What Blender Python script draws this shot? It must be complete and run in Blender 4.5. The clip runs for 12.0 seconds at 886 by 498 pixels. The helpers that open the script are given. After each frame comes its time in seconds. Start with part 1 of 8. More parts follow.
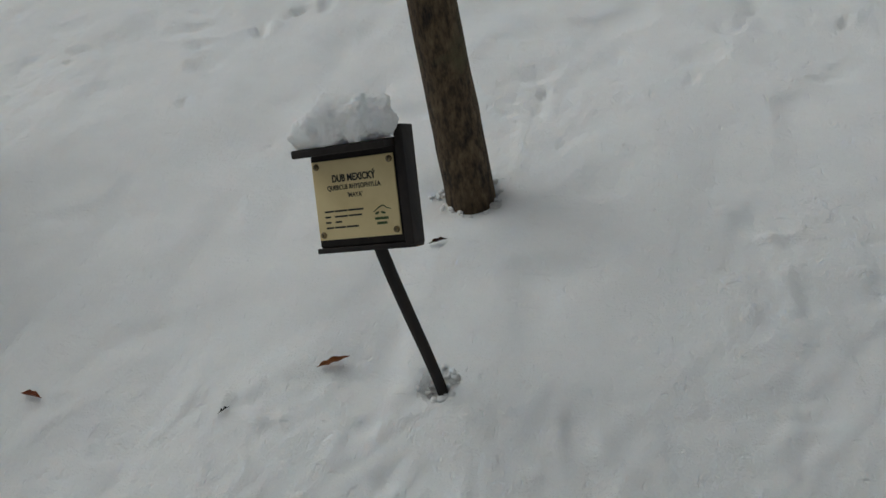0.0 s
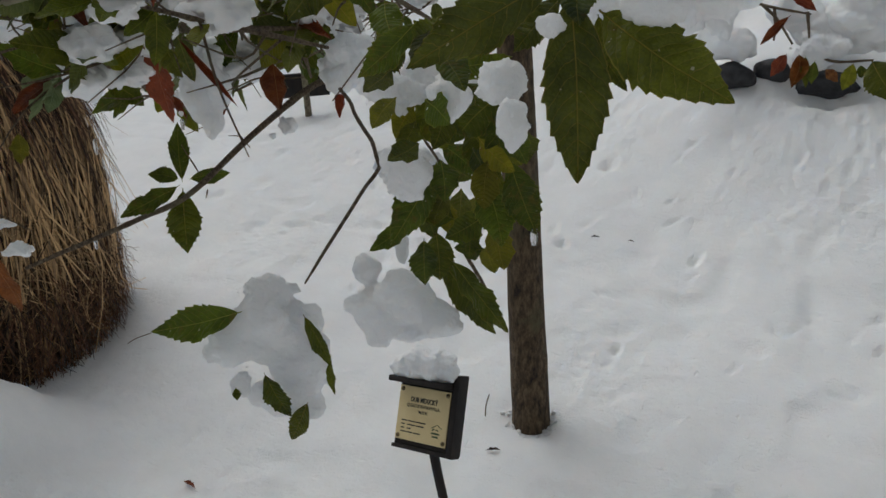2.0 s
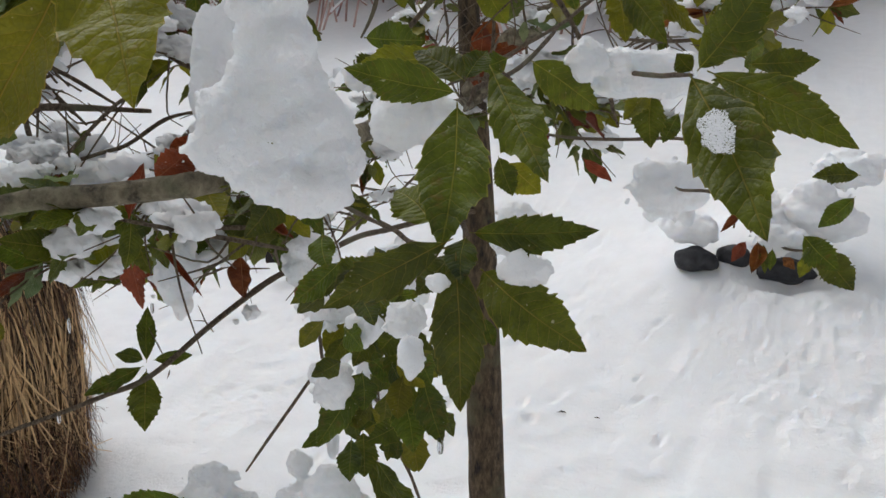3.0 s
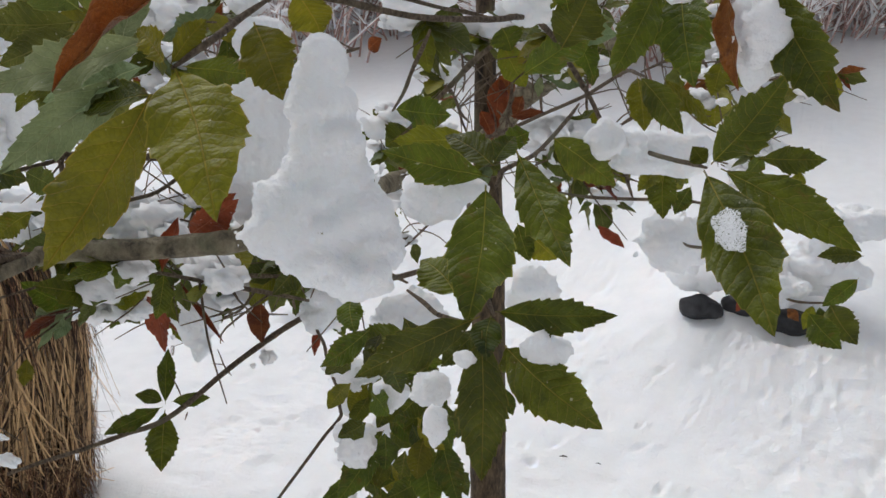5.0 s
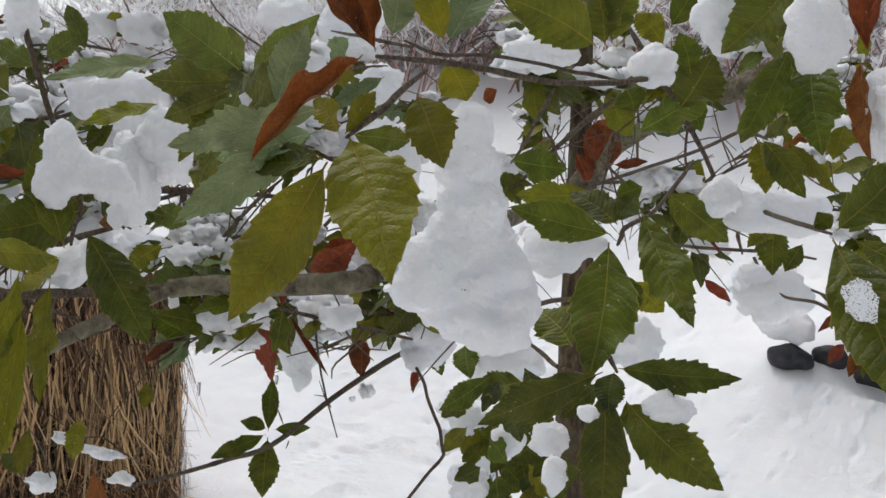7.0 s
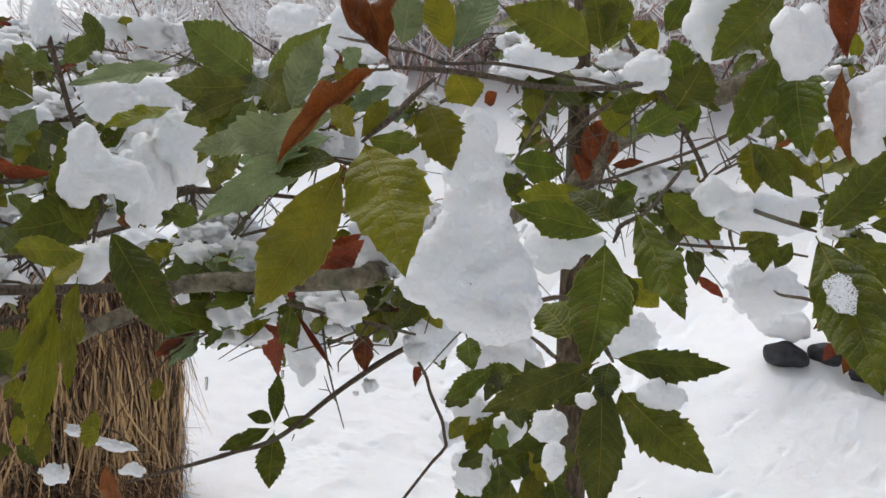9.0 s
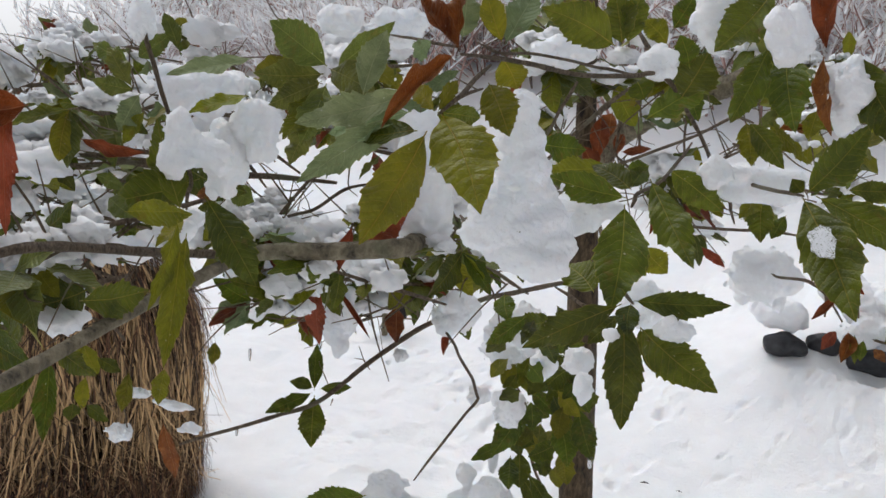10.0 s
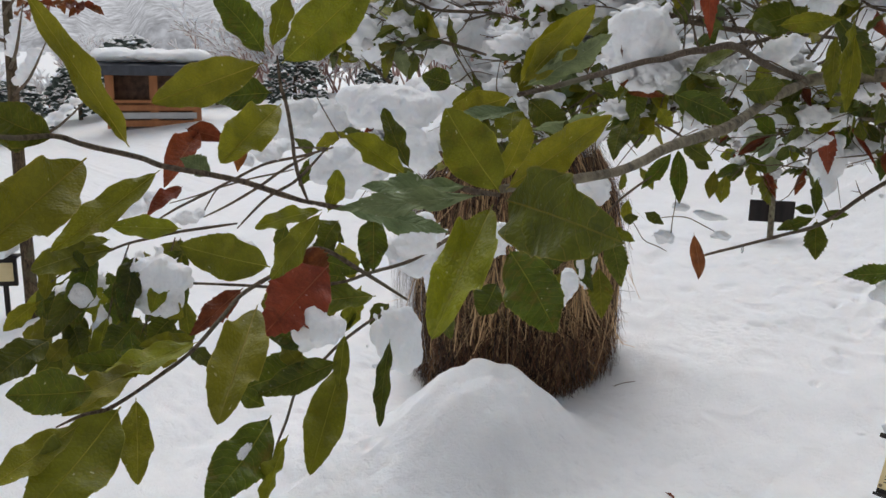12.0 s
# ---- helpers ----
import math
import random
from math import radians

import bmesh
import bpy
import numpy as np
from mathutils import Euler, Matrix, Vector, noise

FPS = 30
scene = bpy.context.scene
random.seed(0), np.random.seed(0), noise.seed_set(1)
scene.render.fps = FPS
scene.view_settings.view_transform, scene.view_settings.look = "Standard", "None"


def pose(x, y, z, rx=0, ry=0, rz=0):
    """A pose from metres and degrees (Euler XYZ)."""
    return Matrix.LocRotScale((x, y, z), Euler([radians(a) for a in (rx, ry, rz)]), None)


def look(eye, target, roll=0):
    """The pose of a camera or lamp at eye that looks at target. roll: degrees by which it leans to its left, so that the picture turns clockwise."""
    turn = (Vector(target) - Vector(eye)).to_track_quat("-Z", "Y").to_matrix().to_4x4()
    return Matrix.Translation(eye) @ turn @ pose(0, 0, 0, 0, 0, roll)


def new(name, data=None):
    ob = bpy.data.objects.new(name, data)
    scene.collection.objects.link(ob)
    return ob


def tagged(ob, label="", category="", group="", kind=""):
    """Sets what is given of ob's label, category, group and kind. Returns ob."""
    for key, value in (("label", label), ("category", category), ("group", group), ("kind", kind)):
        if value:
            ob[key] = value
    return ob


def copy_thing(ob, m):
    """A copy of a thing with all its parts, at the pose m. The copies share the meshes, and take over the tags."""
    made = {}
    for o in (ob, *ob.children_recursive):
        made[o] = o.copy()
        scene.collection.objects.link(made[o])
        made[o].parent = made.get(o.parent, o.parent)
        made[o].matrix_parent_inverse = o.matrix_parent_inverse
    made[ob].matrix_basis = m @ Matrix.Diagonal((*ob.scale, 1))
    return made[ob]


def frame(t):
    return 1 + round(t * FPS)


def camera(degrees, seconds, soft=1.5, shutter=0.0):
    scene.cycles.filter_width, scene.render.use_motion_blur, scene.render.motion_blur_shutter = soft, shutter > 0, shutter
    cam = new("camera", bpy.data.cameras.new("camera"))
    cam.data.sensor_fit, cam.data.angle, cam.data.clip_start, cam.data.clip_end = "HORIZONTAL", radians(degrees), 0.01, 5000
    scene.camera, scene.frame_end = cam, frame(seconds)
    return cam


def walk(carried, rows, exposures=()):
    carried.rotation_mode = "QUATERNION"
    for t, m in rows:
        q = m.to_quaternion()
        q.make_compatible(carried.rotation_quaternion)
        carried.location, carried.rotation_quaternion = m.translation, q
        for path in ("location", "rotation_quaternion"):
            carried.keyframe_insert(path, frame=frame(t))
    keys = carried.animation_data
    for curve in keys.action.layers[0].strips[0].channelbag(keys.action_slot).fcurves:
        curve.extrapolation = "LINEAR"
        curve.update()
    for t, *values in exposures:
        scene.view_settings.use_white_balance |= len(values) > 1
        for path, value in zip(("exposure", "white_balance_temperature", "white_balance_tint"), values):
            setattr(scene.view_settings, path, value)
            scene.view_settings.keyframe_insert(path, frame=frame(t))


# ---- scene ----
cam = camera(54.5, 12.0, 1.5)
PATH = [
    (0, (0.123, 0.191, 1.228), (-0.213, 1.833, 0.136), -9.7),
    (0.5, (0.269, 0.035, 1.398), (-0.268, 1.639, 0.33), -6.1),
    (1, (0.418, -0.074, 1.528), (-0.249, 1.496, 0.485), -6.2),
    (1.5, (0.5, -0.191, 1.651), (-0.222, 1.421, 0.712), -5.2),
    (2, (0.558, -0.260, 1.754), (-0.186, 1.435, 0.995), -2.0),
    (2.5, (0.609, -0.291, 1.803), (-0.148, 1.481, 1.267), -0.6),
    (3, (0.643, -0.314, 1.828), (-0.105, 1.498, 1.425), 0.4),
    (4.8, (0.649, -0.351, 1.859), (-0.107, 1.467, 1.507), 1.8),
    (5, (0.639, -0.355, 1.869), (-0.124, 1.464, 1.542), 2.3),
    (5.5, (0.622, -0.37, 1.881), (-0.158, 1.45, 1.604), 2.9),
    (6, (0.611, -0.388, 1.889), (-0.186, 1.429, 1.637), 3.6),
    (6.5, (0.607, -0.393, 1.887), (-0.287, 1.377, 1.629), 3.9),
    (7, (0.612, -0.397, 1.888), (-0.319, 1.354, 1.626), 3.8),
    (9, (0.625, -0.435, 1.891), (-0.301, 1.318, 1.627), 3.8),
    (9.5, (0.642, -0.499, 1.885), (-0.281, 1.256, 1.623), 3.9),
    (10, (0.653, -0.583, 1.866), (-0.274, 1.17, 1.606), 3.6),
    (10.5, (0.691, -0.776, 1.808), (-0.314, 0.925, 1.498), 3.3),
    (11, (0.703, -0.978, 1.775), (-0.509, 0.565, 1.39), 2.3),
    (11.5, (0.697, -1.091, 1.77), (-0.72, 0.258, 1.351), 0.9),
    (12, (0.634, -1.177, 1.723), (-0.853, 0.083, 1.275), 1.0),
]
EXPOSURES = [
    (0.0, -0.72, 6300, 4), (1.0, -0.72, 6300, 4), (1.5, -0.65, 6320, 5), (2.0, -0.42, 6300, 7), (2.5, -0.1, 6300, 8), (3.0, 0.17, 6280, 10), (5.0, 0.27, 6270, 11), (6.5, 0.28, 6260, 11), (9.5, 0.38, 6240, 11), (11.0, 0.23, 6170, 12), (11.5, 0.17, 6230, 11), (12.0, 0.06, 6280, 11),
]
walk(cam, [(t, look(eye, target, roll)) for t, eye, target, roll in PATH], EXPOSURES)

# ---- world and light: a bright overcast winter day ----
world = bpy.data.worlds.new("overcast_sky")
scene.world = world
world.use_nodes = True
wn, wl = world.node_tree.nodes, world.node_tree.links
sky = wn.new("ShaderNodeTexSky")
sky.sky_type = "NISHITA"
sky.sun_disc = False
sky.sun_elevation, sky.sun_rotation = radians(52), radians(-60)
sky.dust_density, sky.air_density = 4.0, 1.0
dull = wn.new("ShaderNodeHueSaturation")
dull.inputs["Saturation"].default_value = 0.14
back = wn["Background"]
back.inputs["Strength"].default_value = 0.098
wl.new(sky.outputs["Color"], dull.inputs["Color"])
wl.new(dull.outputs["Color"], back.inputs["Color"])

sun_data = bpy.data.lights.new("sun", "SUN")
sun_data.energy, sun_data.angle, sun_data.color = 0.7, radians(46), (1.0, 0.97, 0.93)
sun = new("sun", sun_data)
sun.matrix_world = look((-2.3, 1.3, 4.2), (0, 0, 0))


# ---- materials ----
def node_material(name):
    m = bpy.data.materials.new(name)
    m.use_nodes = True
    nt = m.node_tree
    return m, nt, nt.nodes, nt.nodes["Principled BSDF"]


def ramp(nodes, stops):
    r = nodes.new("ShaderNodeValToRGB")
    e = r.color_ramp.elements
    while len(e) < len(stops):
        e.new(0.5)
    for el, (pos, col) in zip(e, stops):
        el.position, el.color = pos, (*col, 1)
    return r


def noise_node(nt, scale, detail=4.0, rough=0.55, vector=None):
    n = nt.nodes.new("ShaderNodeTexNoise")
    n.inputs["Scale"].default_value, n.inputs["Detail"].default_value, n.inputs["Roughness"].default_value = scale, detail, rough
    if vector is not None:
        nt.links.new(vector, n.inputs["Vector"])
    return n


def coords(nt, kind="Object", scale=(1, 1, 1)):
    tc, mp = nt.nodes.new("ShaderNodeTexCoord"), nt.nodes.new("ShaderNodeMapping")
    mp.inputs["Scale"].default_value = scale
    nt.links.new(tc.outputs[kind], mp.inputs["Vector"])
    return mp.outputs["Vector"]


def bump(nt, height, bsdf, strength, distance):
    b = nt.nodes.new("ShaderNodeBump")
    b.inputs["Strength"].default_value, b.inputs["Distance"].default_value = strength, distance
    nt.links.new(height, b.inputs["Height"])
    nt.links.new(b.outputs["Normal"], bsdf.inputs["Normal"])
    return b


def mix_add(nt, a, b, fa=1.0, fb=1.0):
    m = nt.nodes.new("ShaderNodeMath")
    m.operation = "MULTIPLY_ADD"
    nt.links.new(a, m.inputs[0])
    m.inputs[1].default_value = fa / fb
    nt.links.new(b, m.inputs[2])
    return m.outputs[0]


def snow_material(name, grain, depth, glow, pits=0.0, tint=(0.90, 0.905, 0.915)):
    m, nt, nodes, bs = node_material(name)
    v = coords(nt)
    big, fine, tiny = noise_node(nt, 9, 4, 0.6, v), noise_node(nt, grain, 5, 0.65, v), noise_node(nt, grain * 5, 2, 0.5, v)
    r = ramp(nodes, [(0.3, tuple(c * 0.95 for c in tint)), (0.7, tint)])
    nt.links.new(big.outputs["Fac"], r.inputs["Fac"])
    nt.links.new(r.outputs["Color"], bs.inputs["Base Color"])
    bs.inputs["Roughness"].default_value = 0.62
    bs.inputs["Specular IOR Level"].default_value = 0.25
    bs.inputs["Subsurface Weight"].default_value = 0.75
    bs.inputs["Subsurface Radius"].default_value = (0.9, 1.0, 1.1)
    bs.inputs["Subsurface Scale"].default_value = glow
    h = mix_add(nt, tiny.outputs["Fac"], fine.outputs["Fac"], 0.4, 1.0)
    if pits:
        # small dents and dropped crumbs
        dent, dash = noise_node(nt, 17, 2, 0.5, coords(nt, "Object", (1.0, 2.3, 1.0))), noise_node(nt, 26, 2, 0.5, coords(nt, "Object", (2.2, 0.9, 1.0)))
        for src in (dent, dash):
            cut = ramp(nodes, [(0.655, (0, 0, 0)), (0.73, (1, 1, 1))])
            nt.links.new(src.outputs["Fac"], cut.inputs["Fac"])
            h = mix_add(nt, cut.outputs["Color"], h, -pits, 1.0)
    bump(nt, h, bs, 0.6, depth)
    return m


def bark_material(name, dark, mid, light, lichen, scale, grain=0.22):
    m, nt, nodes, bs = node_material(name)
    v = coords(nt, "Object", (scale, scale, scale * grain))
    ridge, fine, patch = noise_node(nt, 9, 6, 0.7, v), noise_node(nt, 55, 4, 0.6, v), noise_node(nt, 7, 4, 0.6, coords(nt))
    r = ramp(nodes, [(0.33, dark), (0.49, mid), (0.68, light)])
    nt.links.new(ridge.outputs["Fac"], r.inputs["Fac"])
    mask = ramp(nodes, [(0.56, (0, 0, 0)), (0.68, (1, 1, 1))])
    nt.links.new(patch.outputs["Fac"], mask.inputs["Fac"])
    mx = nodes.new("ShaderNodeMix")
    mx.data_type = "RGBA"
    nt.links.new(mask.outputs["Color"], mx.inputs["Factor"])
    nt.links.new(r.outputs["Color"], mx.inputs["A"])
    mx.inputs["B"].default_value = (*lichen, 1)
    nt.links.new(mx.outputs["Result"], bs.inputs["Base Color"])
    bs.inputs["Roughness"].default_value = 0.85
    h = mix_add(nt, fine.outputs["Fac"], ridge.outputs["Fac"], 0.25, 1.0)
    bump(nt, h, bs, 1.0, 0.018)
    return m


def sums(nt, kind, a, b, c=None, clamp=False):
    """One arithmetic node; a, b and c are sockets or numbers."""
    n = nt.nodes.new("ShaderNodeMath")
    n.operation, n.use_clamp = kind, clamp
    for k, v in enumerate((a, b, c)):
        if v is None:
            continue
        if isinstance(v, (int, float)):
            n.inputs[k].default_value = v
        else:
            nt.links.new(v, n.inputs[k])
    return n.outputs[0]


def span(nt, value, low, high, to_low, to_high):
    n = nt.nodes.new("ShaderNodeMapRange")
    n.inputs["From Min"].default_value, n.inputs["From Max"].default_value = low, high
    n.inputs["To Min"].default_value, n.inputs["To Max"].default_value = to_low, to_high
    nt.links.new(value, n.inputs["Value"])
    return n.outputs["Result"]


def blend(nt, factor, a, b):
    n = nt.nodes.new("ShaderNodeMix")
    n.data_type = "RGBA"
    nt.links.new(factor, n.inputs["Factor"])
    for socket, v in (("A", a), ("B", b)):
        if isinstance(v, tuple):
            n.inputs[socket].default_value = (*v, 1)
        else:
            nt.links.new(v, n.inputs[socket])
    return n.outputs["Result"]


def leaf_material(name, dark, light, vein, through_col, gloss, blemish, vary=0.022, quilt=1.0):
    """A leathery blade: midrib, arching side veins, a fine net between them, blotches and a pale rim. The leaf's own coordinates run 0 to 1 from stalk to tip."""
    m, nt, nodes, bs = node_material(name)
    at = nodes.new("ShaderNodeAttribute")
    at.attribute_name = "blade"
    info, geo = nodes.new("ShaderNodeObjectInfo"), nodes.new("ShaderNodeNewGeometry")
    each = sums(nt, "FRACT", sums(nt, "ADD", info.outputs["Random"], geo.outputs["Random Per Island"]), 0.0)
    other = sums(nt, "FRACT", sums(nt, "MULTIPLY", each, 7.31), 0.0)
    sep, flat = nodes.new("ShaderNodeSeparateXYZ"), nodes.new("ShaderNodeCombineXYZ")
    nt.links.new(at.outputs["Vector"], sep.inputs[0])
    nt.links.new(sep.outputs["X"], flat.inputs["X"])
    nt.links.new(sep.outputs["Y"], flat.inputs["Y"])
    nt.links.new(sums(nt, "MULTIPLY", each, 53.0), flat.inputs["Z"])
    v = flat.outputs[0]
    blot, fine, warp = noise_node(nt, 4, 4, 0.6, v), noise_node(nt, 42, 4, 0.65, v), noise_node(nt, 9, 2, 0.5, v)
    # side veins leave the midrib and arch towards the tip
    ax = sums(nt, "ABSOLUTE", sep.outputs["X"], 0.0)
    lean = sums(nt, "MULTIPLY", ax, sums(nt, "MULTIPLY_ADD", ax, 1.6, 0.55))
    along = sums(nt, "SUBTRACT", sep.outputs["Y"], lean)
    along = sums(nt, "MULTIPLY_ADD", sums(nt, "SUBTRACT", warp.outputs["Fac"], 0.5), 0.075, along)
    wave = sums(nt, "PINGPONG", along, 0.043)
    side = span(nt, wave, 0.0006, 0.0040, 1.0, 0.0)
    vein_shade = span(nt, wave, 0.0, 0.016, 1.0, 0.0)
    rib = span(nt, ax, 0.0028, 0.0062, 1.0, 0.0)
    net = nodes.new("ShaderNodeTexVoronoi")
    net.feature = "DISTANCE_TO_EDGE"
    net.inputs["Scale"].default_value = 30
    nt.links.new(v, net.inputs["Vector"])
    mesh_lines = span(nt, net.outputs["Distance"], 0.0, 0.10, 1.0, 0.0)
    # ground colour: blotches, grain and leaf to leaf
    tone = sums(nt, "MULTIPLY_ADD", blot.outputs["Fac"], 1.5, -0.50)
    tone = sums(nt, "MULTIPLY_ADD", fine.outputs["Fac"], 0.5, tone)
    tone = sums(nt, "MULTIPLY_ADD", each, 0.34, sums(nt, "SUBTRACT", tone, 0.17))
    # darker beside side veins: deeper green plus crease shade put into the colour
    tone = sums(nt, "MULTIPLY_ADD", vein_shade, -0.06 * quilt, tone)
    tone = sums(nt, "MULTIPLY_ADD", mesh_lines, -0.16, tone)
    r = ramp(nodes, [(0.12, dark), (0.85, light)])
    nt.links.new(tone, r.inputs["Fac"])
    rim = span(nt, sums(nt, "ABSOLUTE", sep.outputs["Z"], 0.0), 0.955, 0.99, 0.0, 0.62)
    lines = sums(nt, "MAXIMUM", sums(nt, "MULTIPLY", rib, span(nt, sep.outputs["Y"], 0.0, 1.0, 0.85, 0.35)), sums(nt, "MULTIPLY", side, 0.42 * quilt))
    lines = sums(nt, "MAXIMUM", lines, rim)
    col = blend(nt, lines, r.outputs["Color"], vein)
    # withered blotches, more on some leaves, and small pale scars
    sn = noise_node(nt, 5, 6, 0.72, v)
    worn = sums(nt, "MULTIPLY_ADD", other, 0.10, sn.outputs["Fac"])
    col = blend(nt, span(nt, worn, 0.63, 0.76, 0.0, 0.8), col, blemish)
    scar = noise_node(nt, 24, 1, 0.4, v)
    col = blend(nt, span(nt, scar.outputs["Fac"], 0.765, 0.785, 0.0, 0.8), col, tuple(min(1.0, c * 0.6 + 0.28) for c in vein))
    hsv = nodes.new("ShaderNodeHueSaturation")
    nt.links.new(span(nt, other, 0.0, 1.0, 0.5 - vary, 0.5 + vary * 1.5), hsv.inputs["Hue"])
    nt.links.new(span(nt, each, 0.0, 1.0, 0.78, 1.25), hsv.inputs["Value"])
    nt.links.new(col, hsv.inputs["Color"])
    nt.links.new(hsv.outputs["Color"], bs.inputs["Base Color"])
    nt.links.new(span(nt, fine.outputs["Fac"], 0.25, 0.75, gloss - 0.12, gloss + 0.16), bs.inputs["Roughness"])
    bs.inputs["Specular IOR Level"].default_value = 0.28
    # the blade swells between its veins
    h = sums(nt, "MULTIPLY", sums(nt, "POWER", sums(nt, "MULTIPLY", wave, 1 / 0.043), 0.6), 0.55 * quilt)
    h = sums(nt, "MULTIPLY_ADD", net.outputs["Distance"], 0.7, h)
    h = sums(nt, "MULTIPLY_ADD", fine.outputs["Fac"], 0.30, h)
    h = sums(nt, "MULTIPLY_ADD", rib, -0.7, h)
    bump(nt, h, bs, 0.8, 0.0021)
    tr = nodes.new("ShaderNodeBsdfTranslucent")
    tr.inputs["Color"].default_value = (*through_col, 1)
    ms = nodes.new("ShaderNodeMixShader")
    ms.inputs["Fac"].default_value = 0.2
    nt.links.new(bs.outputs["BSDF"], ms.inputs[1])
    nt.links.new(tr.outputs["BSDF"], ms.inputs[2])
    nt.links.new(ms.outputs["Shader"], nodes["Material Output"].inputs["Surface"])
    return m


def speckled(name, dark, light, scale, rough, bump_depth, stretch=(1, 1, 1), island=False):
    m, nt, nodes, bs = node_material(name)
    v = coords(nt, "Object", stretch)
    a, b = noise_node(nt, scale, 5, 0.6, v), noise_node(nt, scale * 7, 3, 0.6, v)
    r = ramp(nodes, [(0.3, dark), (0.7, light)])
    h = mix_add(nt, b.outputs["Fac"], a.outputs["Fac"], 0.3, 1.0)
    if island:
        geo = nodes.new("ShaderNodeNewGeometry")
        s = nodes.new("ShaderNodeMath")
        s.operation = "MULTIPLY_ADD"
        nt.links.new(geo.outputs["Random Per Island"], s.inputs[0])
        s.inputs[1].default_value = 0.75
        t = nodes.new("ShaderNodeMath")
        t.operation = "MULTIPLY_ADD"
        nt.links.new(a.outputs["Fac"], t.inputs[0])
        t.inputs[1].default_value, t.inputs[2].default_value = 0.5, -0.12
        nt.links.new(t.outputs[0], s.inputs[2])
        nt.links.new(s.outputs[0], r.inputs["Fac"])
    else:
        nt.links.new(a.outputs["Fac"], r.inputs["Fac"])
    nt.links.new(r.outputs["Color"], bs.inputs["Base Color"])
    bs.inputs["Roughness"].default_value = rough
    if bump_depth:
        bump(nt, h, bs, 0.7, bump_depth)
    return m


SNOW_GROUND = snow_material("snow_on_ground", 46, 0.012, 0.005, 0.35, (0.925, 0.93, 0.935))
SNOW_CLUMP = snow_material("snow_on_twigs", 150, 0.0052, 0.02, tint=(0.945, 0.95, 0.96))
BARK_TRUNK = bark_material("trunk_bark", (0.009, 0.005, 0.003), (0.085, 0.054, 0.027), (0.20, 0.14, 0.075), (0.115, 0.098, 0.048), 6.0, 0.38)
BARK_LIMB = bark_material("limb_bark", (0.050, 0.040, 0.025), (0.20, 0.165, 0.105), (0.35, 0.30, 0.20), (0.25, 0.24, 0.14), 5.0, 0.8)
BARK_TWIG = bark_material("twig_bark", (0.050, 0.034, 0.022), (0.19, 0.132, 0.082), (0.34, 0.255, 0.165), (0.27, 0.24, 0.15), 30.0, 0.6)
LEAF_DARK = leaf_material("leaf_deep_green", (0.022, 0.036, 0.004), (0.125, 0.150, 0.009), (0.36, 0.29, 0.05), (0.14, 0.15, 0.006), 0.42, (0.13, 0.062, 0.016))
LEAF_OLIVE = leaf_material("leaf_olive_green", (0.072, 0.082, 0.006), (0.25, 0.24, 0.010), (0.44, 0.31, 0.05), (0.29, 0.27, 0.008), 0.46, (0.18, 0.085, 0.014))
LEAF_MID = leaf_material("leaf_mid_green", (0.050, 0.066, 0.012), (0.17, 0.185, 0.035), (0.36, 0.33, 0.09), (0.15, 0.16, 0.02), 0.40, (0.14, 0.09, 0.025))
LEAF_SHOOT = leaf_material("leaf_young_olive", (0.085, 0.092, 0.006), (0.25, 0.24, 0.011), (0.46, 0.38, 0.07), (0.29, 0.27, 0.008), 0.44, (0.15, 0.10, 0.012), 0.018, 0.3)
LEAF_GREY = leaf_material("leaf_grey_green_underside", (0.13, 0.17, 0.075), (0.30, 0.35, 0.17), (0.45, 0.47, 0.25), (0.16, 0.19, 0.06), 0.6, (0.18, 0.17, 0.08))
LEAF_BROWN = leaf_material("leaf_dead_brown", (0.055, 0.012, 0.006), (0.29, 0.082, 0.026), (0.36, 0.16, 0.07), (0.32, 0.075, 0.014), 0.38, (0.060, 0.020, 0.012), 0.020, 0.6)
LEAF_DRY = leaf_material("leaf_dry_dark", (0.02, 0.012, 0.008), (0.06, 0.035, 0.02), (0.08, 0.05, 0.03), (0.03, 0.015, 0.01), 0.7, (0.02, 0.012, 0.01))
STRAW = speckled("dry_straw", (0.045, 0.021, 0.008), (0.66, 0.43, 0.21), 6, 0.7, 0.0, (1, 1, 0.3), True)
STRAW_OLD = speckled("old_brown_straw", (0.018, 0.007, 0.003), (0.17, 0.075, 0.034), 6, 0.75, 0.0, (1, 1, 0.3), True)
# near-black, for the shade deep between the strands
STRAW_SHADE = speckled("straw_shade", (0.012, 0.006, 0.003), (0.05, 0.022, 0.01), 25, 0.9, 0.01, (1, 1, 0.1))
WOOD_DARK = speckled("dark_stained_wood", (0.007, 0.005, 0.005), (0.024, 0.017, 0.014), 30, 0.8, 0.002, (1, 1, 0.15))
PLATE = speckled("cream_plate", (0.66, 0.52, 0.26), (0.76, 0.62, 0.34), 14, 0.4, 0.0)
INK = speckled("black_ink", (0.012, 0.012, 0.01), (0.03, 0.03, 0.025), 60, 0.6, 0.0)
INK_GREEN = speckled("green_ink", (0.03, 0.06, 0.02), (0.05, 0.09, 0.03), 60, 0.6, 0.0)
SCREW = speckled("screw_metal", (0.12, 0.09, 0.05), (0.30, 0.23, 0.13), 40, 0.4, 0.001)
SCREW.node_tree.nodes["Principled BSDF"].inputs["Metallic"].default_value = 0.8
STONE = speckled("dark_wet_stone", (0.012, 0.012, 0.014), (0.05, 0.05, 0.055), 18, 0.7, 0.01)
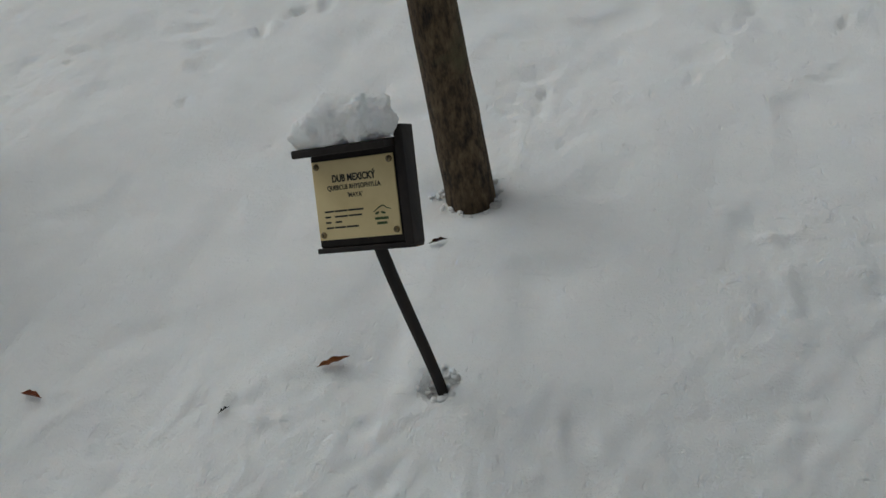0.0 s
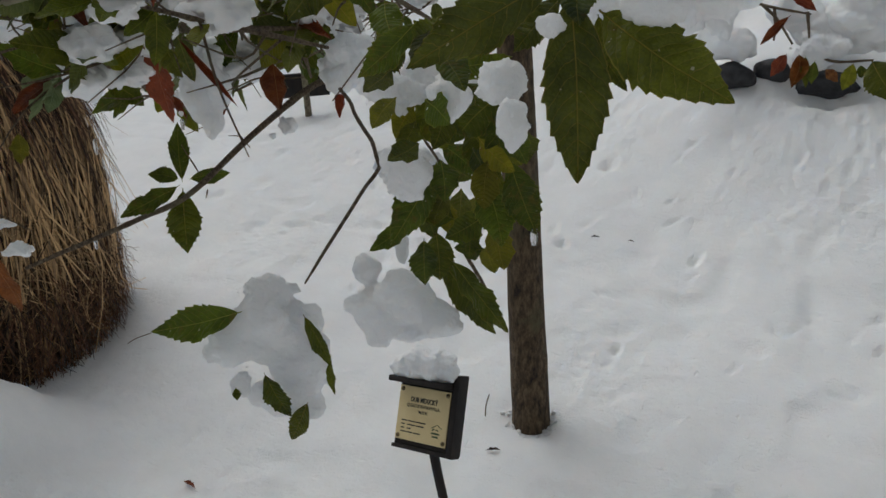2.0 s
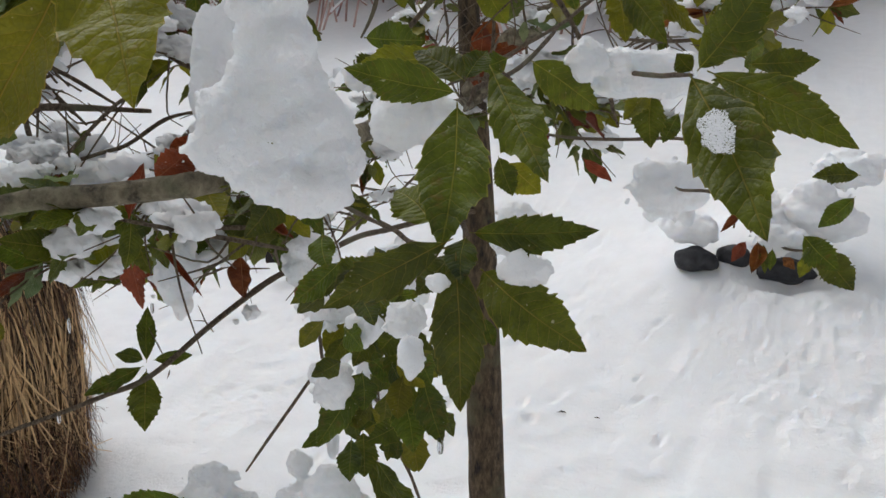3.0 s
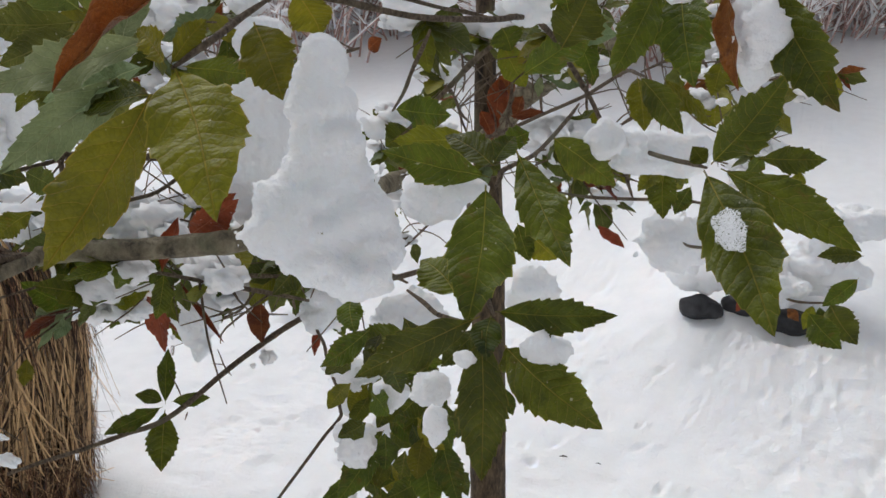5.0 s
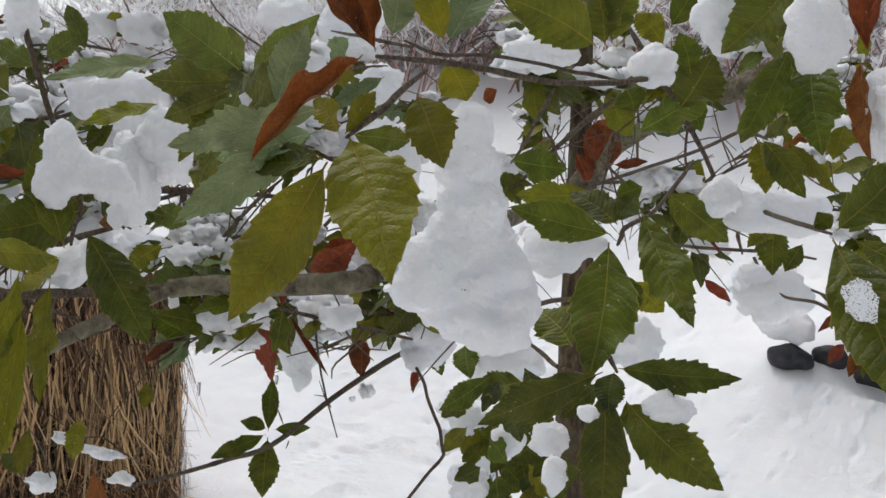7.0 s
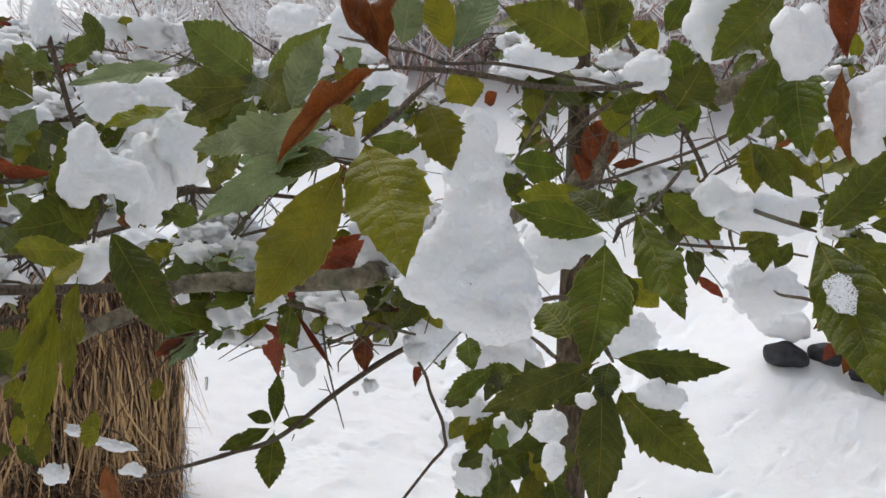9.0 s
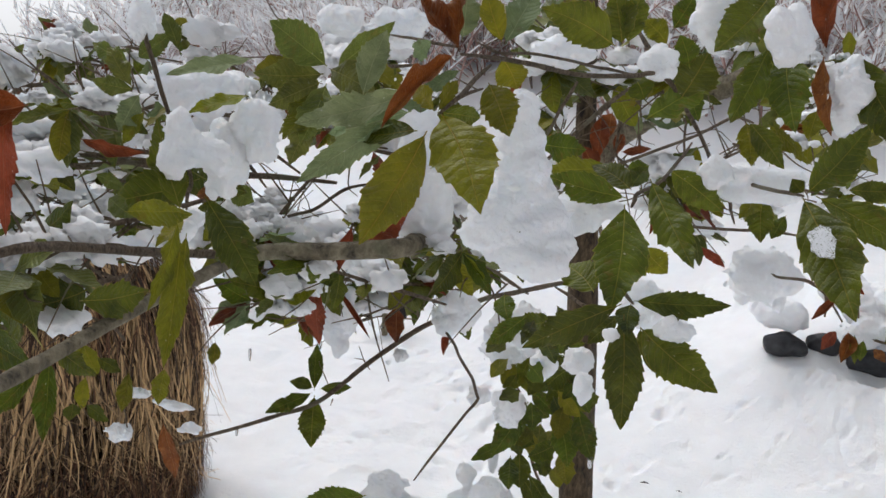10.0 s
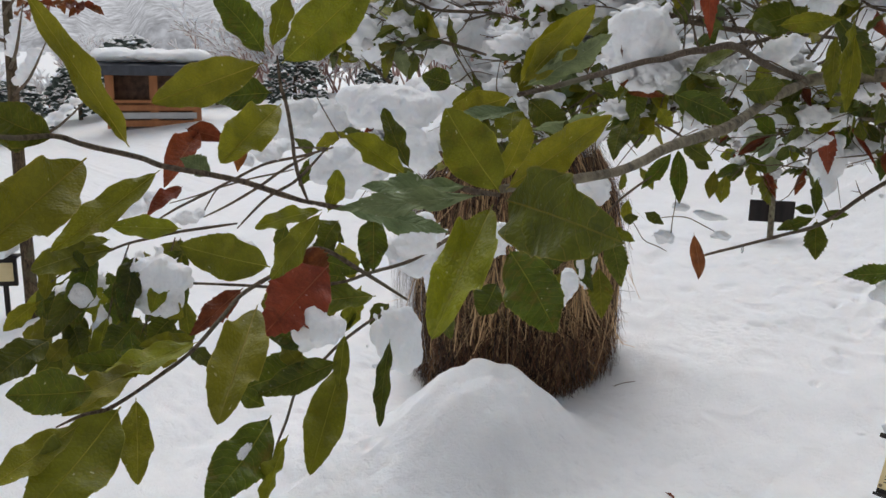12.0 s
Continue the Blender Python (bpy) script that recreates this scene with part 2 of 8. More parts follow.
ORANGE_WOOD = speckled("orange_larch_boards", (0.30, 0.11, 0.035), (0.45, 0.18, 0.06), 8, 0.6, 0.003, (1, 1, 0.2))
ROOF_GREY = speckled("slate_grey_roofing", (0.03, 0.035, 0.045), (0.06, 0.065, 0.08), 10, 0.6, 0.003)
PALE_BOARD = speckled("pale_board", (0.45, 0.45, 0.45), (0.6, 0.6, 0.58), 6, 0.6, 0.0)
GLASS_DARK = speckled("brown_interior_board", (0.09, 0.045, 0.025), (0.30, 0.16, 0.09), 9, 0.5, 0.0)
NEEDLES = speckled("snowy_needles", (0.03, 0.045, 0.035), (0.10, 0.13, 0.11), 9, 0.7, 0.0, (1, 1, 1), True)
BRUSH = speckled("bare_brush_twigs", (0.30, 0.17, 0.145), (0.56, 0.39, 0.34), 5, 0.8, 0.0, (1, 1, 1), True)
FROST = speckled("frosted_straw", (0.30, 0.26, 0.22), (0.85, 0.85, 0.86), 9, 0.7, 0.0, (1, 1, 0.3), True)
SNOW_GRAIN = speckled("coarse_snow_grains", (0.90, 0.91, 0.92), (0.96, 0.965, 0.97), 300, 0.45, 0.0)
ICE = node_material("clear_ice")[0]
ICE.node_tree.nodes["Principled BSDF"].inputs["Transmission Weight"].default_value = 0.9
ICE.node_tree.nodes["Principled BSDF"].inputs["Roughness"].default_value = 0.08
ICE.node_tree.nodes["Principled BSDF"].inputs["IOR"].default_value = 1.31


# ---- helpers for meshes ----
def part(name, bm, material, parent=None, label="", smooth=True):
    me = bpy.data.meshes.new(name)
    bm.to_mesh(me)
    bm.free()
    me.materials.append(material)
    if smooth:
        me.polygons.foreach_set("use_smooth", [True] * len(me.polygons))
    ob = new(name, me)
    if parent is not None:
        ob.parent = parent
    if label:
        ob["label"] = label
    return ob


def empty(name, at=(0, 0, 0)):
    ob = new(name)
    ob.empty_display_size = 0.1
    ob.location = at
    return ob


def box_bm(sx, sy, sz, m=Matrix(), bevel=0.0):
    bm = bmesh.new()
    bmesh.ops.create_cube(bm, size=1.0, matrix=Matrix.Diagonal((sx, sy, sz, 1)))
    if bevel:
        bmesh.ops.bevel(bm, geom=bm.edges[:], offset=bevel, segments=2, affect="EDGES", profile=0.6)
    bmesh.ops.transform(bm, matrix=m, verts=bm.verts[:])
    return bm


def spline_points(points, steps):
    """Catmull-Rom through (x, y, z, radius) points."""
    pts = [np.array(p, float) for p in points]
    pts = [2 * pts[0] - pts[1], *pts, 2 * pts[-1] - pts[-2]]
    out = []
    for i in range(1, len(pts) - 2):
        a, b, c, d = pts[i - 1:i + 3]
        for s in range(steps):
            u = s / steps
            out.append(0.5 * ((2 * b) + (c - a) * u + (2 * a - 5 * b + 4 * c - d) * u * u + (3 * b - a - 3 * c + d) * u ** 3))
    out.append(pts[-2])
    return out


def tube_bm(points, sides=8, steps=6, rough=0.0, knots=0.0, seed=0, bm=None):
    """A tapered limb through (x, y, z, radius) points, uneven by rough, with swollen knots."""
    rng = random.Random(seed)
    bm = bm or bmesh.new()
    pts = spline_points(points, steps)
    rings, side = [], None
    for i, p in enumerate(pts):
        ahead = Vector((pts[min(i + 1, len(pts) - 1)] - pts[max(i - 1, 0)])[:3]).normalized()
        if side is None:
            side = ahead.orthogonal().normalized()
        side = (side - ahead * side.dot(ahead)).normalized()
        other = ahead.cross(side)
        r = max(p[3], 0.0004) * (1 + knots * max(0, noise.noise((i * 0.9, seed, 3))) * 2)
        ring = []
        for k in range(sides):
            a = 2 * math.pi * k / sides
            w = r * (1 + rough * noise.noise((math.cos(a) * 2.1, math.sin(a) * 2.1, i * 0.35 + seed)))
            ring.append(bm.verts.new(Vector(p[:3]) + side * (math.cos(a) * w) + other * (math.sin(a) * w)))
        rings.append(ring)
    for a, b in zip(rings, rings[1:]):
        for k in range(sides):
            bm.faces.new((a[k], a[(k + 1) % sides], b[(k + 1) % sides], b[k]))
    bm.faces.new(rings[0][::-1])
    bm.faces.new(rings[-1])
    return bm


# ---- ground: one sheet of trodden snow, rising away from the path ----
def smooth01(v):
    v = np.clip(v, 0, 1)
    return v * v * (3 - 2 * v)


def bumps(x, y, cx, cy, r, h, stretch=1.0, turn=0.0):
    c, s = math.cos(turn), math.sin(turn)
    dx, dy = (x - cx) * c + (y - cy) * s, ((y - cy) * c - (x - cx) * s) * stretch
    return h * np.exp(-(dx * dx + dy * dy) / (r * r))


LATTICE = [np.random.RandomState(k).rand(128, 128) * 2 - 1 for k in range(8)]


def uneven(x, y, k):
    """Smooth random heights between -1 and 1 on a unit lattice."""
    i, j = np.floor(x).astype(int), np.floor(y).astype(int)
    u, v = smooth01(x - i), smooth01(y - j)
    g = LATTICE[k]
    p, q, r, t = g[i % 128, j % 128], g[(i + 1) % 128, j % 128], g[i % 128, (j + 1) % 128], g[(i + 1) % 128, (j + 1) % 128]
    return (p * (1 - u) + q * u) * (1 - v) + (r * (1 - u) + t * u) * v


def relief(x, y):
    """Soft hollows, dents and crusty patches of old and new snow."""
    crust = smooth01(uneven(x * 1.7 + 3, y * 1.7, 0) * 0.9 + 0.45)
    h = 0.013 * uneven(x * 1.3, y * 1.3, 1) + 0.011 * uneven(x * 3.7, y * 3.7, 2) + 0.006 * uneven(x * 9.1, y * 8.3, 3)
    h = h - 0.030 * np.maximum(0, uneven(x * 6.1, y * 7.3, 4) - 0.40) - 0.022 * np.maximum(0, uneven(x * 14.7, y * 16.1, 5) - 0.45) * crust
    h = h + 0.017 * np.maximum(0, uneven(x * 23.3, y * 21.7, 6) - 0.30) * crust + 0.0045 * uneven(x * 39.7, y * 41.3, 7) * crust
    return h


TRACK_RNG = random.Random(5)
TRACKS = [(TRACK_RNG.uniform(0.0, 2.2), TRACK_RNG.uniform(2.4, 4.6), TRACK_RNG.uniform(0.02, 0.045), TRACK_RNG.uniform(0.004, 0.013), TRACK_RNG.uniform(1.0, 3.0), TRACK_RNG.uniform(0.6, 1.4)) for _ in range(60)]
TRACKS += [(TRACK_RNG.uniform(-1.6, 1.5), TRACK_RNG.uniform(0.6, 3.8), TRACK_RNG.uniform(0.015, 0.05), TRACK_RNG.uniform(0.002, 0.009), TRACK_RNG.uniform(1.0, 2.5), TRACK_RNG.uniform(0, 3.1)) for _ in range(70)]
TRACKS += [(TRACK_RNG.uniform(-1.7, -0.3), TRACK_RNG.uniform(3.0, 4.6), TRACK_RNG.uniform(0.03, 0.07), TRACK_RNG.uniform(0.006, 0.02), TRACK_RNG.uniform(1.0, 2.5), TRACK_RNG.uniform(0, 3.1)) for _ in range(45)]


def ground_height(x, y):
    x, y = np.asarray(x, float), np.asarray(y, float)
    slope = 0.14 * (y - 1.0)
    # the bank flattens far off
    h = np.where(y > 5, 0.56 + 0.05 * np.minimum(y - 5, 12), slope)
    h = h + 0.31 * np.clip(y - 5, 0, 7) * smooth01((x + 1.35 * y + 1) / 6)
    h = np.where(y < -2, -0.42 + 0.02 * np.maximum(y + 2, -20), h)
    h = h + relief(x, y) * (np.abs(x) + np.abs(y) < 16)
    h = h + 0.34 * np.exp(-(((x + 1.86) ** 2 + (y - 1.19) ** 2) / 0.125) ** 1.6) * (1 + 0.03 * np.sin(x * 11 + 1) * np.sin(y * 9) + 0.04 * np.sin(x * 27 + y * 13) * np.sin(y * 23 - x * 9)) + bumps(x, y, -2.2, 0.75, 0.5, 0.14)
    h = h - bumps(x, y, -2.46, 1.95, 0.66, 0.06) + bumps(x, y, -1.55, 2.35, 0.4, 0.05)
    h = h - bumps(x, y, -0.17, 2.07, 0.10, 0.05) + bumps(x, y, -0.17, 2.07, 0.22, 0.02)
    h = h - bumps(x, y, -0.20, 1.475, 0.028, 0.05)
    h = h + bumps(x, y, 0.5, 5.0, 1.1, 0.48) - bumps(x, y, 0.62, 4.42, 0.22, 0.16, 1.6) + bumps(x, y, 1.0, 4.0, 0.45, 0.08)
    for cx, cy, r, d, st, tu in TRACKS:
        h = h - bumps(x, y, cx, cy, r, d * 1.7, st, tu) + bumps(x, y, cx + r, cy + r * 0.5, r, d * 0.8, st, tu)
    return h


def make_ground():
    n = 640
    u = np.linspace(-1, 1, n)
    reach = 3.5 * u + 650 * np.abs(u) ** 13 * np.sign(u) + 12 * u ** 5
    gx, gy = np.meshgrid(reach - 0.4, reach + 2.2)
    gz = ground_height(gx, gy)
    co = np.stack([gx, gy, gz], -1).reshape(-1, 3)
    idx = np.arange(n * n).reshape(n, n)
    faces = np.stack([idx[:-1, :-1], idx[:-1, 1:], idx[1:, 1:], idx[1:, :-1]], -1).reshape(-1, 4)
    me = bpy.data.meshes.new("ground")
    me.from_pydata(co.tolist(), [], faces.tolist())
    me.polygons.foreach_set("use_smooth", [True] * len(me.polygons))
    me.materials.append(SNOW_GROUND)
    return tagged(new("ground", me), "soft white snow lying on gently rising ground", "snow", kind="structure")


make_ground()


def ground_at(x, y):
    return float(ground_height(x, y))


# ---- plant sign on a leaning stake ----
def text_mesh(name, words, size, material, parent, m, bold=0.0, squash=1.0):
    cu = bpy.data.curves.new(name, "FONT")
    cu.body, cu.size, cu.align_x, cu.extrude, cu.offset = words, size, "LEFT", 0.0002, bold
    tmp = new(name + "_curve", cu)
    me = bpy.data.meshes.new_from_object(tmp.evaluated_get(bpy.context.evaluated_depsgraph_get()))
    bpy.data.objects.remove(tmp)
    me.name = name
    me.materials.clear()
    me.materials.append(material)
    me.transform(m @ Matrix.Diagonal((squash, 1, 1, 1)))
    ob = new(name, me)
    ob.parent = parent
    return ob


def snow_lump(name, blobs, voxel, rough, label, category="snow", group="", seed=0, rounds=10, sizes=None):
    """Blobs (centre, three radii) fused into one lump of snow with a crumbly skin."""
    bm = bmesh.new()
    for k, (c, r) in enumerate(blobs):
        b = bmesh.ops.create_icosphere(bm, subdivisions=3, radius=1.0)
        for v in b["verts"]:
            d = v.co.copy()
            w = 1 + 0.30 * noise.noise(d * 1.6 + Vector((k * 3.1, seed * 1.7, 0))) + 0.14 * noise.noise(d * 4.2 + Vector((seed, k, 2)))
            v.co = Vector(c) + Vector((d.x * r[0], d.y * r[1], d.z * r[2])) * w
    ob = part(name, bm, SNOW_CLUMP)
    rm = ob.modifiers.new("fuse", "REMESH")
    rm.mode, rm.voxel_size, rm.use_smooth_shade = "VOXEL", voxel, True
    sm = ob.modifiers.new("soften", "SMOOTH")
    sm.factor, sm.iterations = 0.5, rounds
    coarse, fine = sizes or (voxel * 9, voxel * 2.6)
    for size, amount in ((coarse, rough), (fine, rough * 1.15)):
        tx = bpy.data.textures.new(name + "_crumbs", "CLOUDS")
        tx.noise_scale, tx.noise_depth = size, 3
        dm = ob.modifiers.new("crumbs", "DISPLACE")
        dm.texture, dm.strength, dm.mid_level, dm.texture_coords = tx, amount, 0.5, "GLOBAL"
    return tagged(ob, label, category, group)


def make_sign():
    wide = Vector((0.1475, -0.0325, 0.0245)).normalized()
    high = Vector((-0.0025, 0.0615, 0.1135))
    high = (high - wide * high.dot(wide)).normalized()
    out = wide.cross(high)
    m = Matrix.Translation((-0.281, 1.481, 0.490)) @ Matrix((wide, high, out)).transposed().to_4x4() @ Matrix.Diagonal((1.12, 1.065, 1, 1))
    sign = empty("plant_sign", (0, 0, 0))
    tagged(sign, "small dark wooden plant sign with cream plate on leaning stake", "sign")
    # local x across, y up the plate, z out of the plate
    part("back_board", box_bm(0.160, 0.160, 0.028, m @ Matrix.Translation((0.002, 0.000, -0.017)), 0.0025), WOOD_DARK, sign)
    part("side_rail", box_bm(0.015, 0.196, 0.044, m @ Matrix.Translation((0.0900, 0.013, -0.014)), 0.002), WOOD_DARK, sign)
    part("roof_board", box_bm(0.168, 0.014, 0.070, m @ Matrix.Translation((-0.003, 0.084, 0.008)) @ Matrix.Rotation(radians(4), 4, "X"), 0.003), WOOD_DARK, sign)
    part("foot_strip", box_bm(0.180, 0.009, 0.034, m @ Matrix.Translation((0.008, -0.0850, -0.014)), 0.002), WOOD_DARK, sign)
    part("stake", tube_bm([(-0.180, 1.472, -0.08, 0.0125), (-0.196, 1.474, 0.066, 0.0125), (-0.258, 1.492, 0.36, 0.0135), (-0.270, 1.528, 0.452, 0.0135)], 6, 4, 0.1, 0, 3), WOOD_DARK, sign)
    plate = part("plate", box_bm(0.150, 0.134, 0.003, m @ Matrix.Translation((0.0, 0.0, 0.0)), 0.001), PLATE, sign, "cream engraved label plate")
    for sx, sy in ((-0.067, 0.058), (0.067, 0.058), (-0.067, -0.058), (0.067, -0.058)):
        bm = bmesh.new()
        bmesh.ops.create_cone(bm, cap_ends=True, segments=14, radius1=0.0058, radius2=0.0040, depth=0.003, matrix=m @ Matrix.Translation((sx, sy, 0.003)))
        sc = part("screw", bm, SCREW, plate)
        part("slot", box_bm(0.006, 0.0014, 0.0006, m @ Matrix.Translation((sx, sy, 0.0048)) @ Matrix.Rotation(sx * 20, 4, "Z")), INK, plate)

    def line(words, x, y, size, bold=0.0, squash=1.0):
        text_mesh("lettering", words, size, INK, plate, m @ Matrix.Translation((x, y, 0.0019)), bold, squash)

    line("DUB MEXICKÝ", -0.0395, 0.0300, 0.0165, 0.00055, 0.74)
    line("QUERCUS RHYSOPHYLLA", -0.0500, 0.0165, 0.0112, 0.00018, 0.76)
    line("'MAYA'", -0.0140, 0.0025, 0.0112, 0.00008, 0.80)
    # four small rows of print that cannot be read
    for row, spans in enumerate((((-0.060, 0.017), (-0.041, 0.023), (-0.016, 0.028)), ((-0.060, 0.010), (-0.042, 0.024), (-0.016, 0.024)), ((-0.060, 0.010), (-0.042, 0.012)), ((-0.060, 0.014), (-0.044, 0.020), (-0.022, 0.022)))):
        for x0, w in spans:
            part("print_bar", box_bm(w, 0.0030, 0.0004, m @ Matrix.Translation((x0 + w / 2, -0.0190 - row * 0.0092, 0.0017))), INK, plate, smooth=False)
    # emblem: a hill line over two leaf shapes and two bars
    bm = tube_bm([(0.030, -0.026, 0.0018, 0.0007), (0.040, -0.0195, 0.0018, 0.0009), (0.047, -0.0165, 0.0018, 0.0009), (0.054, -0.021, 0.0018, 0.0009), (0.061, -0.023, 0.0018, 0.0007)], 5, 4)
    bmesh.ops.transform(bm, matrix=m, verts=bm.verts[:])
    part("emblem_hill", bm, INK_GREEN, plate)
    for x, y, a in ((0.036, -0.0285, 0.4), (0.047, -0.0285, -0.3)):
        bm = bmesh.new()
        bmesh.ops.create_circle(bm, cap_ends=True, segments=12, radius=0.0045, matrix=m @ Matrix.Translation((x, y, 0.0019)) @ Matrix.Rotation(a, 4, "Z") @ Matrix.Diagonal((1, 0.42, 1, 1)))
        part("emblem_leaf", bm, INK_GREEN, plate)
    for y, w in ((-0.0375, 0.024), (-0.0455, 0.018)):
        part("print_bar", box_bm(w, 0.0042, 0.0004, m @ Matrix.Translation((0.043, y, 0.0017))), INK_GREEN, plate, smooth=False)

    def up(x, y, z):
        return m @ Vector((x, y, z))

    heap = [(-0.070, 0.026, 0.036, 0.034), (-0.043, 0.036, 0.046, 0.042), (-0.008, 0.046, 0.050, 0.048), (0.026, 0.048, 0.048, 0.048), (0.056, 0.042, 0.036, 0.042), (-0.024, 0.050, 0.040, 0.040)]
    blobs = [(up(x, 0.090, 0.0) + Vector((0, 0, lift)), (r, r * 0.85, h)) for x, lift, r, h in heap]
    snow_lump("snow_mound", blobs, 0.0036, 0.010, "rounded heap of fresh snow lying on the plant sign", seed=4)


make_sign()


# ---- tied bundle of dry ornamental grass ----
def make_grass():
    rng = random.Random(11)
    cx, cy = -2.46, 1.95
    z0 = ground_at(cx, cy) - 0.02

    def radius(z):
        return 0.46 + 0.06 * math.sin(min(z / 1.2, 1) * math.pi) - 0.16 * max(0, z - 0.95) ** 1.2 * 2.2

    verts, faces = [], []

    def strand(pts, w):
        base = len(verts)
        for i, p in enumerate(pts):
            a = math.atan2(p[1] - cy, p[0] - cx)
            s = w * (1 - 0.6 * i / (len(pts) - 1))
            t = Vector((-math.sin(a), math.cos(a), 0)) * s
            o = Vector((math.cos(a), math.sin(a), 0)) * s * 0.7
            verts.extend((Vector(p) - t, Vector(p) + o, Vector(p) + t))
        for i in range(len(pts) - 1):
            k = base + i * 3
            faces.extend(((k, k + 1, k + 4, k + 3), (k + 1, k + 2, k + 5, k + 4)))

    bunches = [rng.uniform(0, 2 * math.pi) for _ in range(120)]
    for i in range(3600):
        a = rng.choice(bunches) + rng.gauss(0, 0.018)
        deep = rng.random() ** 1.3 * 0.085
        ztop = rng.uniform(0.25, 1.28)
        length, foot = rng.uniform(0.25, 0.95), (0.0 if rng.random() < 0.2 else rng.uniform(0.1, 0.5))
        lean, curl, flare = rng.gauss(0, 0.20), rng.gauss(0, 0.14), rng.uniform(0, 0.035) + (rng.uniform(0.03, 0.16) if rng.random() < 0.07 else 0)
        pts = []
        for k in range(6):
            u = k / 5
            z = max(ztop - length * u, foot)
            aa = a + (lean * u + curl * math.sin(u * 3.0)) * 0.8
            r = radius(z) - deep + flare * u * u + 0.012 * math.sin(u * 7 + i)
            pts.append((cx + r * math.cos(aa), cy + r * math.sin(aa), z0 + z))
        strand(pts, rng.uniform(0.0026, 0.0070))
    # stray blades across the bundle, bent and tangled near the foot
    for i in range(700):
        a = rng.uniform(0, 2 * math.pi)
        z = rng.uniform(0.02, 0.75) ** 1.3
        turn = rng.choice((-1, 1)) * rng.uniform(0.2, 0.7)
        drop = rng.uniform(-0.12, 0.25)
        pts = []
        for k in range(5):
            u = k / 4
            zz = max(z - drop * u + 0.05 * math.sin(u * 3.1), 0)
            r = radius(zz) + 0.015 + 0.02 * math.sin(u * 3.1)
            pts.append((cx + r * math.cos(a + turn * u), cy + r * math.sin(a + turn * u), z0 + zz))
        strand(pts, rng.uniform(0.0014, 0.003))
    fresh = len(verts), len(faces)
    # old reddish-brown blades bent over the rim, and matted round the foot
    for i in range(3300):
        a = rng.uniform(0, 2 * math.pi)
        over = i < 750
        ztop = rng.uniform(0.98, 1.30) if over else rng.uniform(0.06, 0.60) ** 1.3
        length = rng.uniform(0.12, 0.42) if over else rng.uniform(0.05, 0.35)
        turn = rng.gauss(0, 0.30) if over else rng.gauss(0, 0.22)
        lift = rng.uniform(0.0, 0.05)
        pts = []
        for k in range(6):
            u = k / 5
            z = max(ztop - length * u * u if over else ztop - length * u, 0.0)
            r = radius(z) - (0.03 if over else 0.01) + (0.05 + lift) * u + 0.012 * math.sin(u * 6 + i)
            pts.append((cx + r * math.cos(a + turn * u), cy + r * math.sin(a + turn * u), z0 + z))
        strand(pts, rng.uniform(0.0014, 0.0036))
    old_v, old_f = verts[fresh[0]:], [tuple(q - fresh[0] for q in f) for f in faces[fresh[1]:]]
    del verts[fresh[0]:], faces[fresh[1]:]
    plain = len(verts), len(faces)
    # long outer blades white with frost, hanging out over the snow
    for i in range(240):
        a = radians(rng.gauss(-142, 17))
        ztop = rng.uniform(0.5, 1.15)
        length, flare = rng.uniform(0.3, 0.8), rng.uniform(0.02, 0.13)
        pts = []
        for k in range(7):
            u = k / 6
            z = max(ztop - length * u + 0.10 * math.sin(u * 3.1), 0.0)
            r = radius(z) + flare * math.sin(u * 1.7) + 0.01
            pts.append((cx + r * math.cos(a + 0.2 * u * math.sin(i)), cy + r * math.sin(a + 0.2 * u * math.sin(i)), z0 + z))
        strand(pts, rng.uniform(0.0012, 0.0026))
    frost_v, frost_f = verts[plain[0]:], [tuple(q - plain[0] for q in f) for f in faces[plain[1]:]]
    del verts[plain[0]:], faces[plain[1]:]
    me = bpy.data.meshes.new("straw")
    me.from_pydata([tuple(v) for v in verts], [], faces)
    me.materials.append(STRAW)
    clump = empty("grass_bundle", (0, 0, 0))
    tagged(clump, "thick upright bundle of dry tan ornamental grass standing in snow", "grass", kind="stuff")
    ob = new("straw", me)
    ob.parent = clump
    me = bpy.data.meshes.new("old_blades")
    me.from_pydata([tuple(v) for v in old_v], [], old_f)
    me.materials.append(STRAW_OLD)
    ob = new("old_blades", me)
    ob.parent = clump
    tagged(ob, kind="stuff")
    me = bpy.data.meshes.new("frosted_blades")
    me.from_pydata([tuple(v) for v in frost_v], [], frost_f)
    me.materials.append(FROST)
    ob = new("frosted_blades", me)
    ob.parent = clump
    tagged(ob, kind="stuff")
    # added solid inside the bundle; its dark colour stands for shade in the gaps
    shade_core = bmesh.new()
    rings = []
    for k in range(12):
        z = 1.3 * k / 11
        rings.append([shade_core.verts.new((cx + (radius(z) - 0.085) * math.cos(q * 0.2244), cy + (radius(z) - 0.085) * math.sin(q * 0.2244), z0 + z)) for q in range(28)])
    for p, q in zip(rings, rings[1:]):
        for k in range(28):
            shade_core.faces.new((p[k], p[(k + 1) % 28], q[(k + 1) % 28], q[k]))
    shade_core.faces.new(rings[-1])
    part("shade_core", shade_core, STRAW_SHADE, clump)
    top = z0 + 1.30
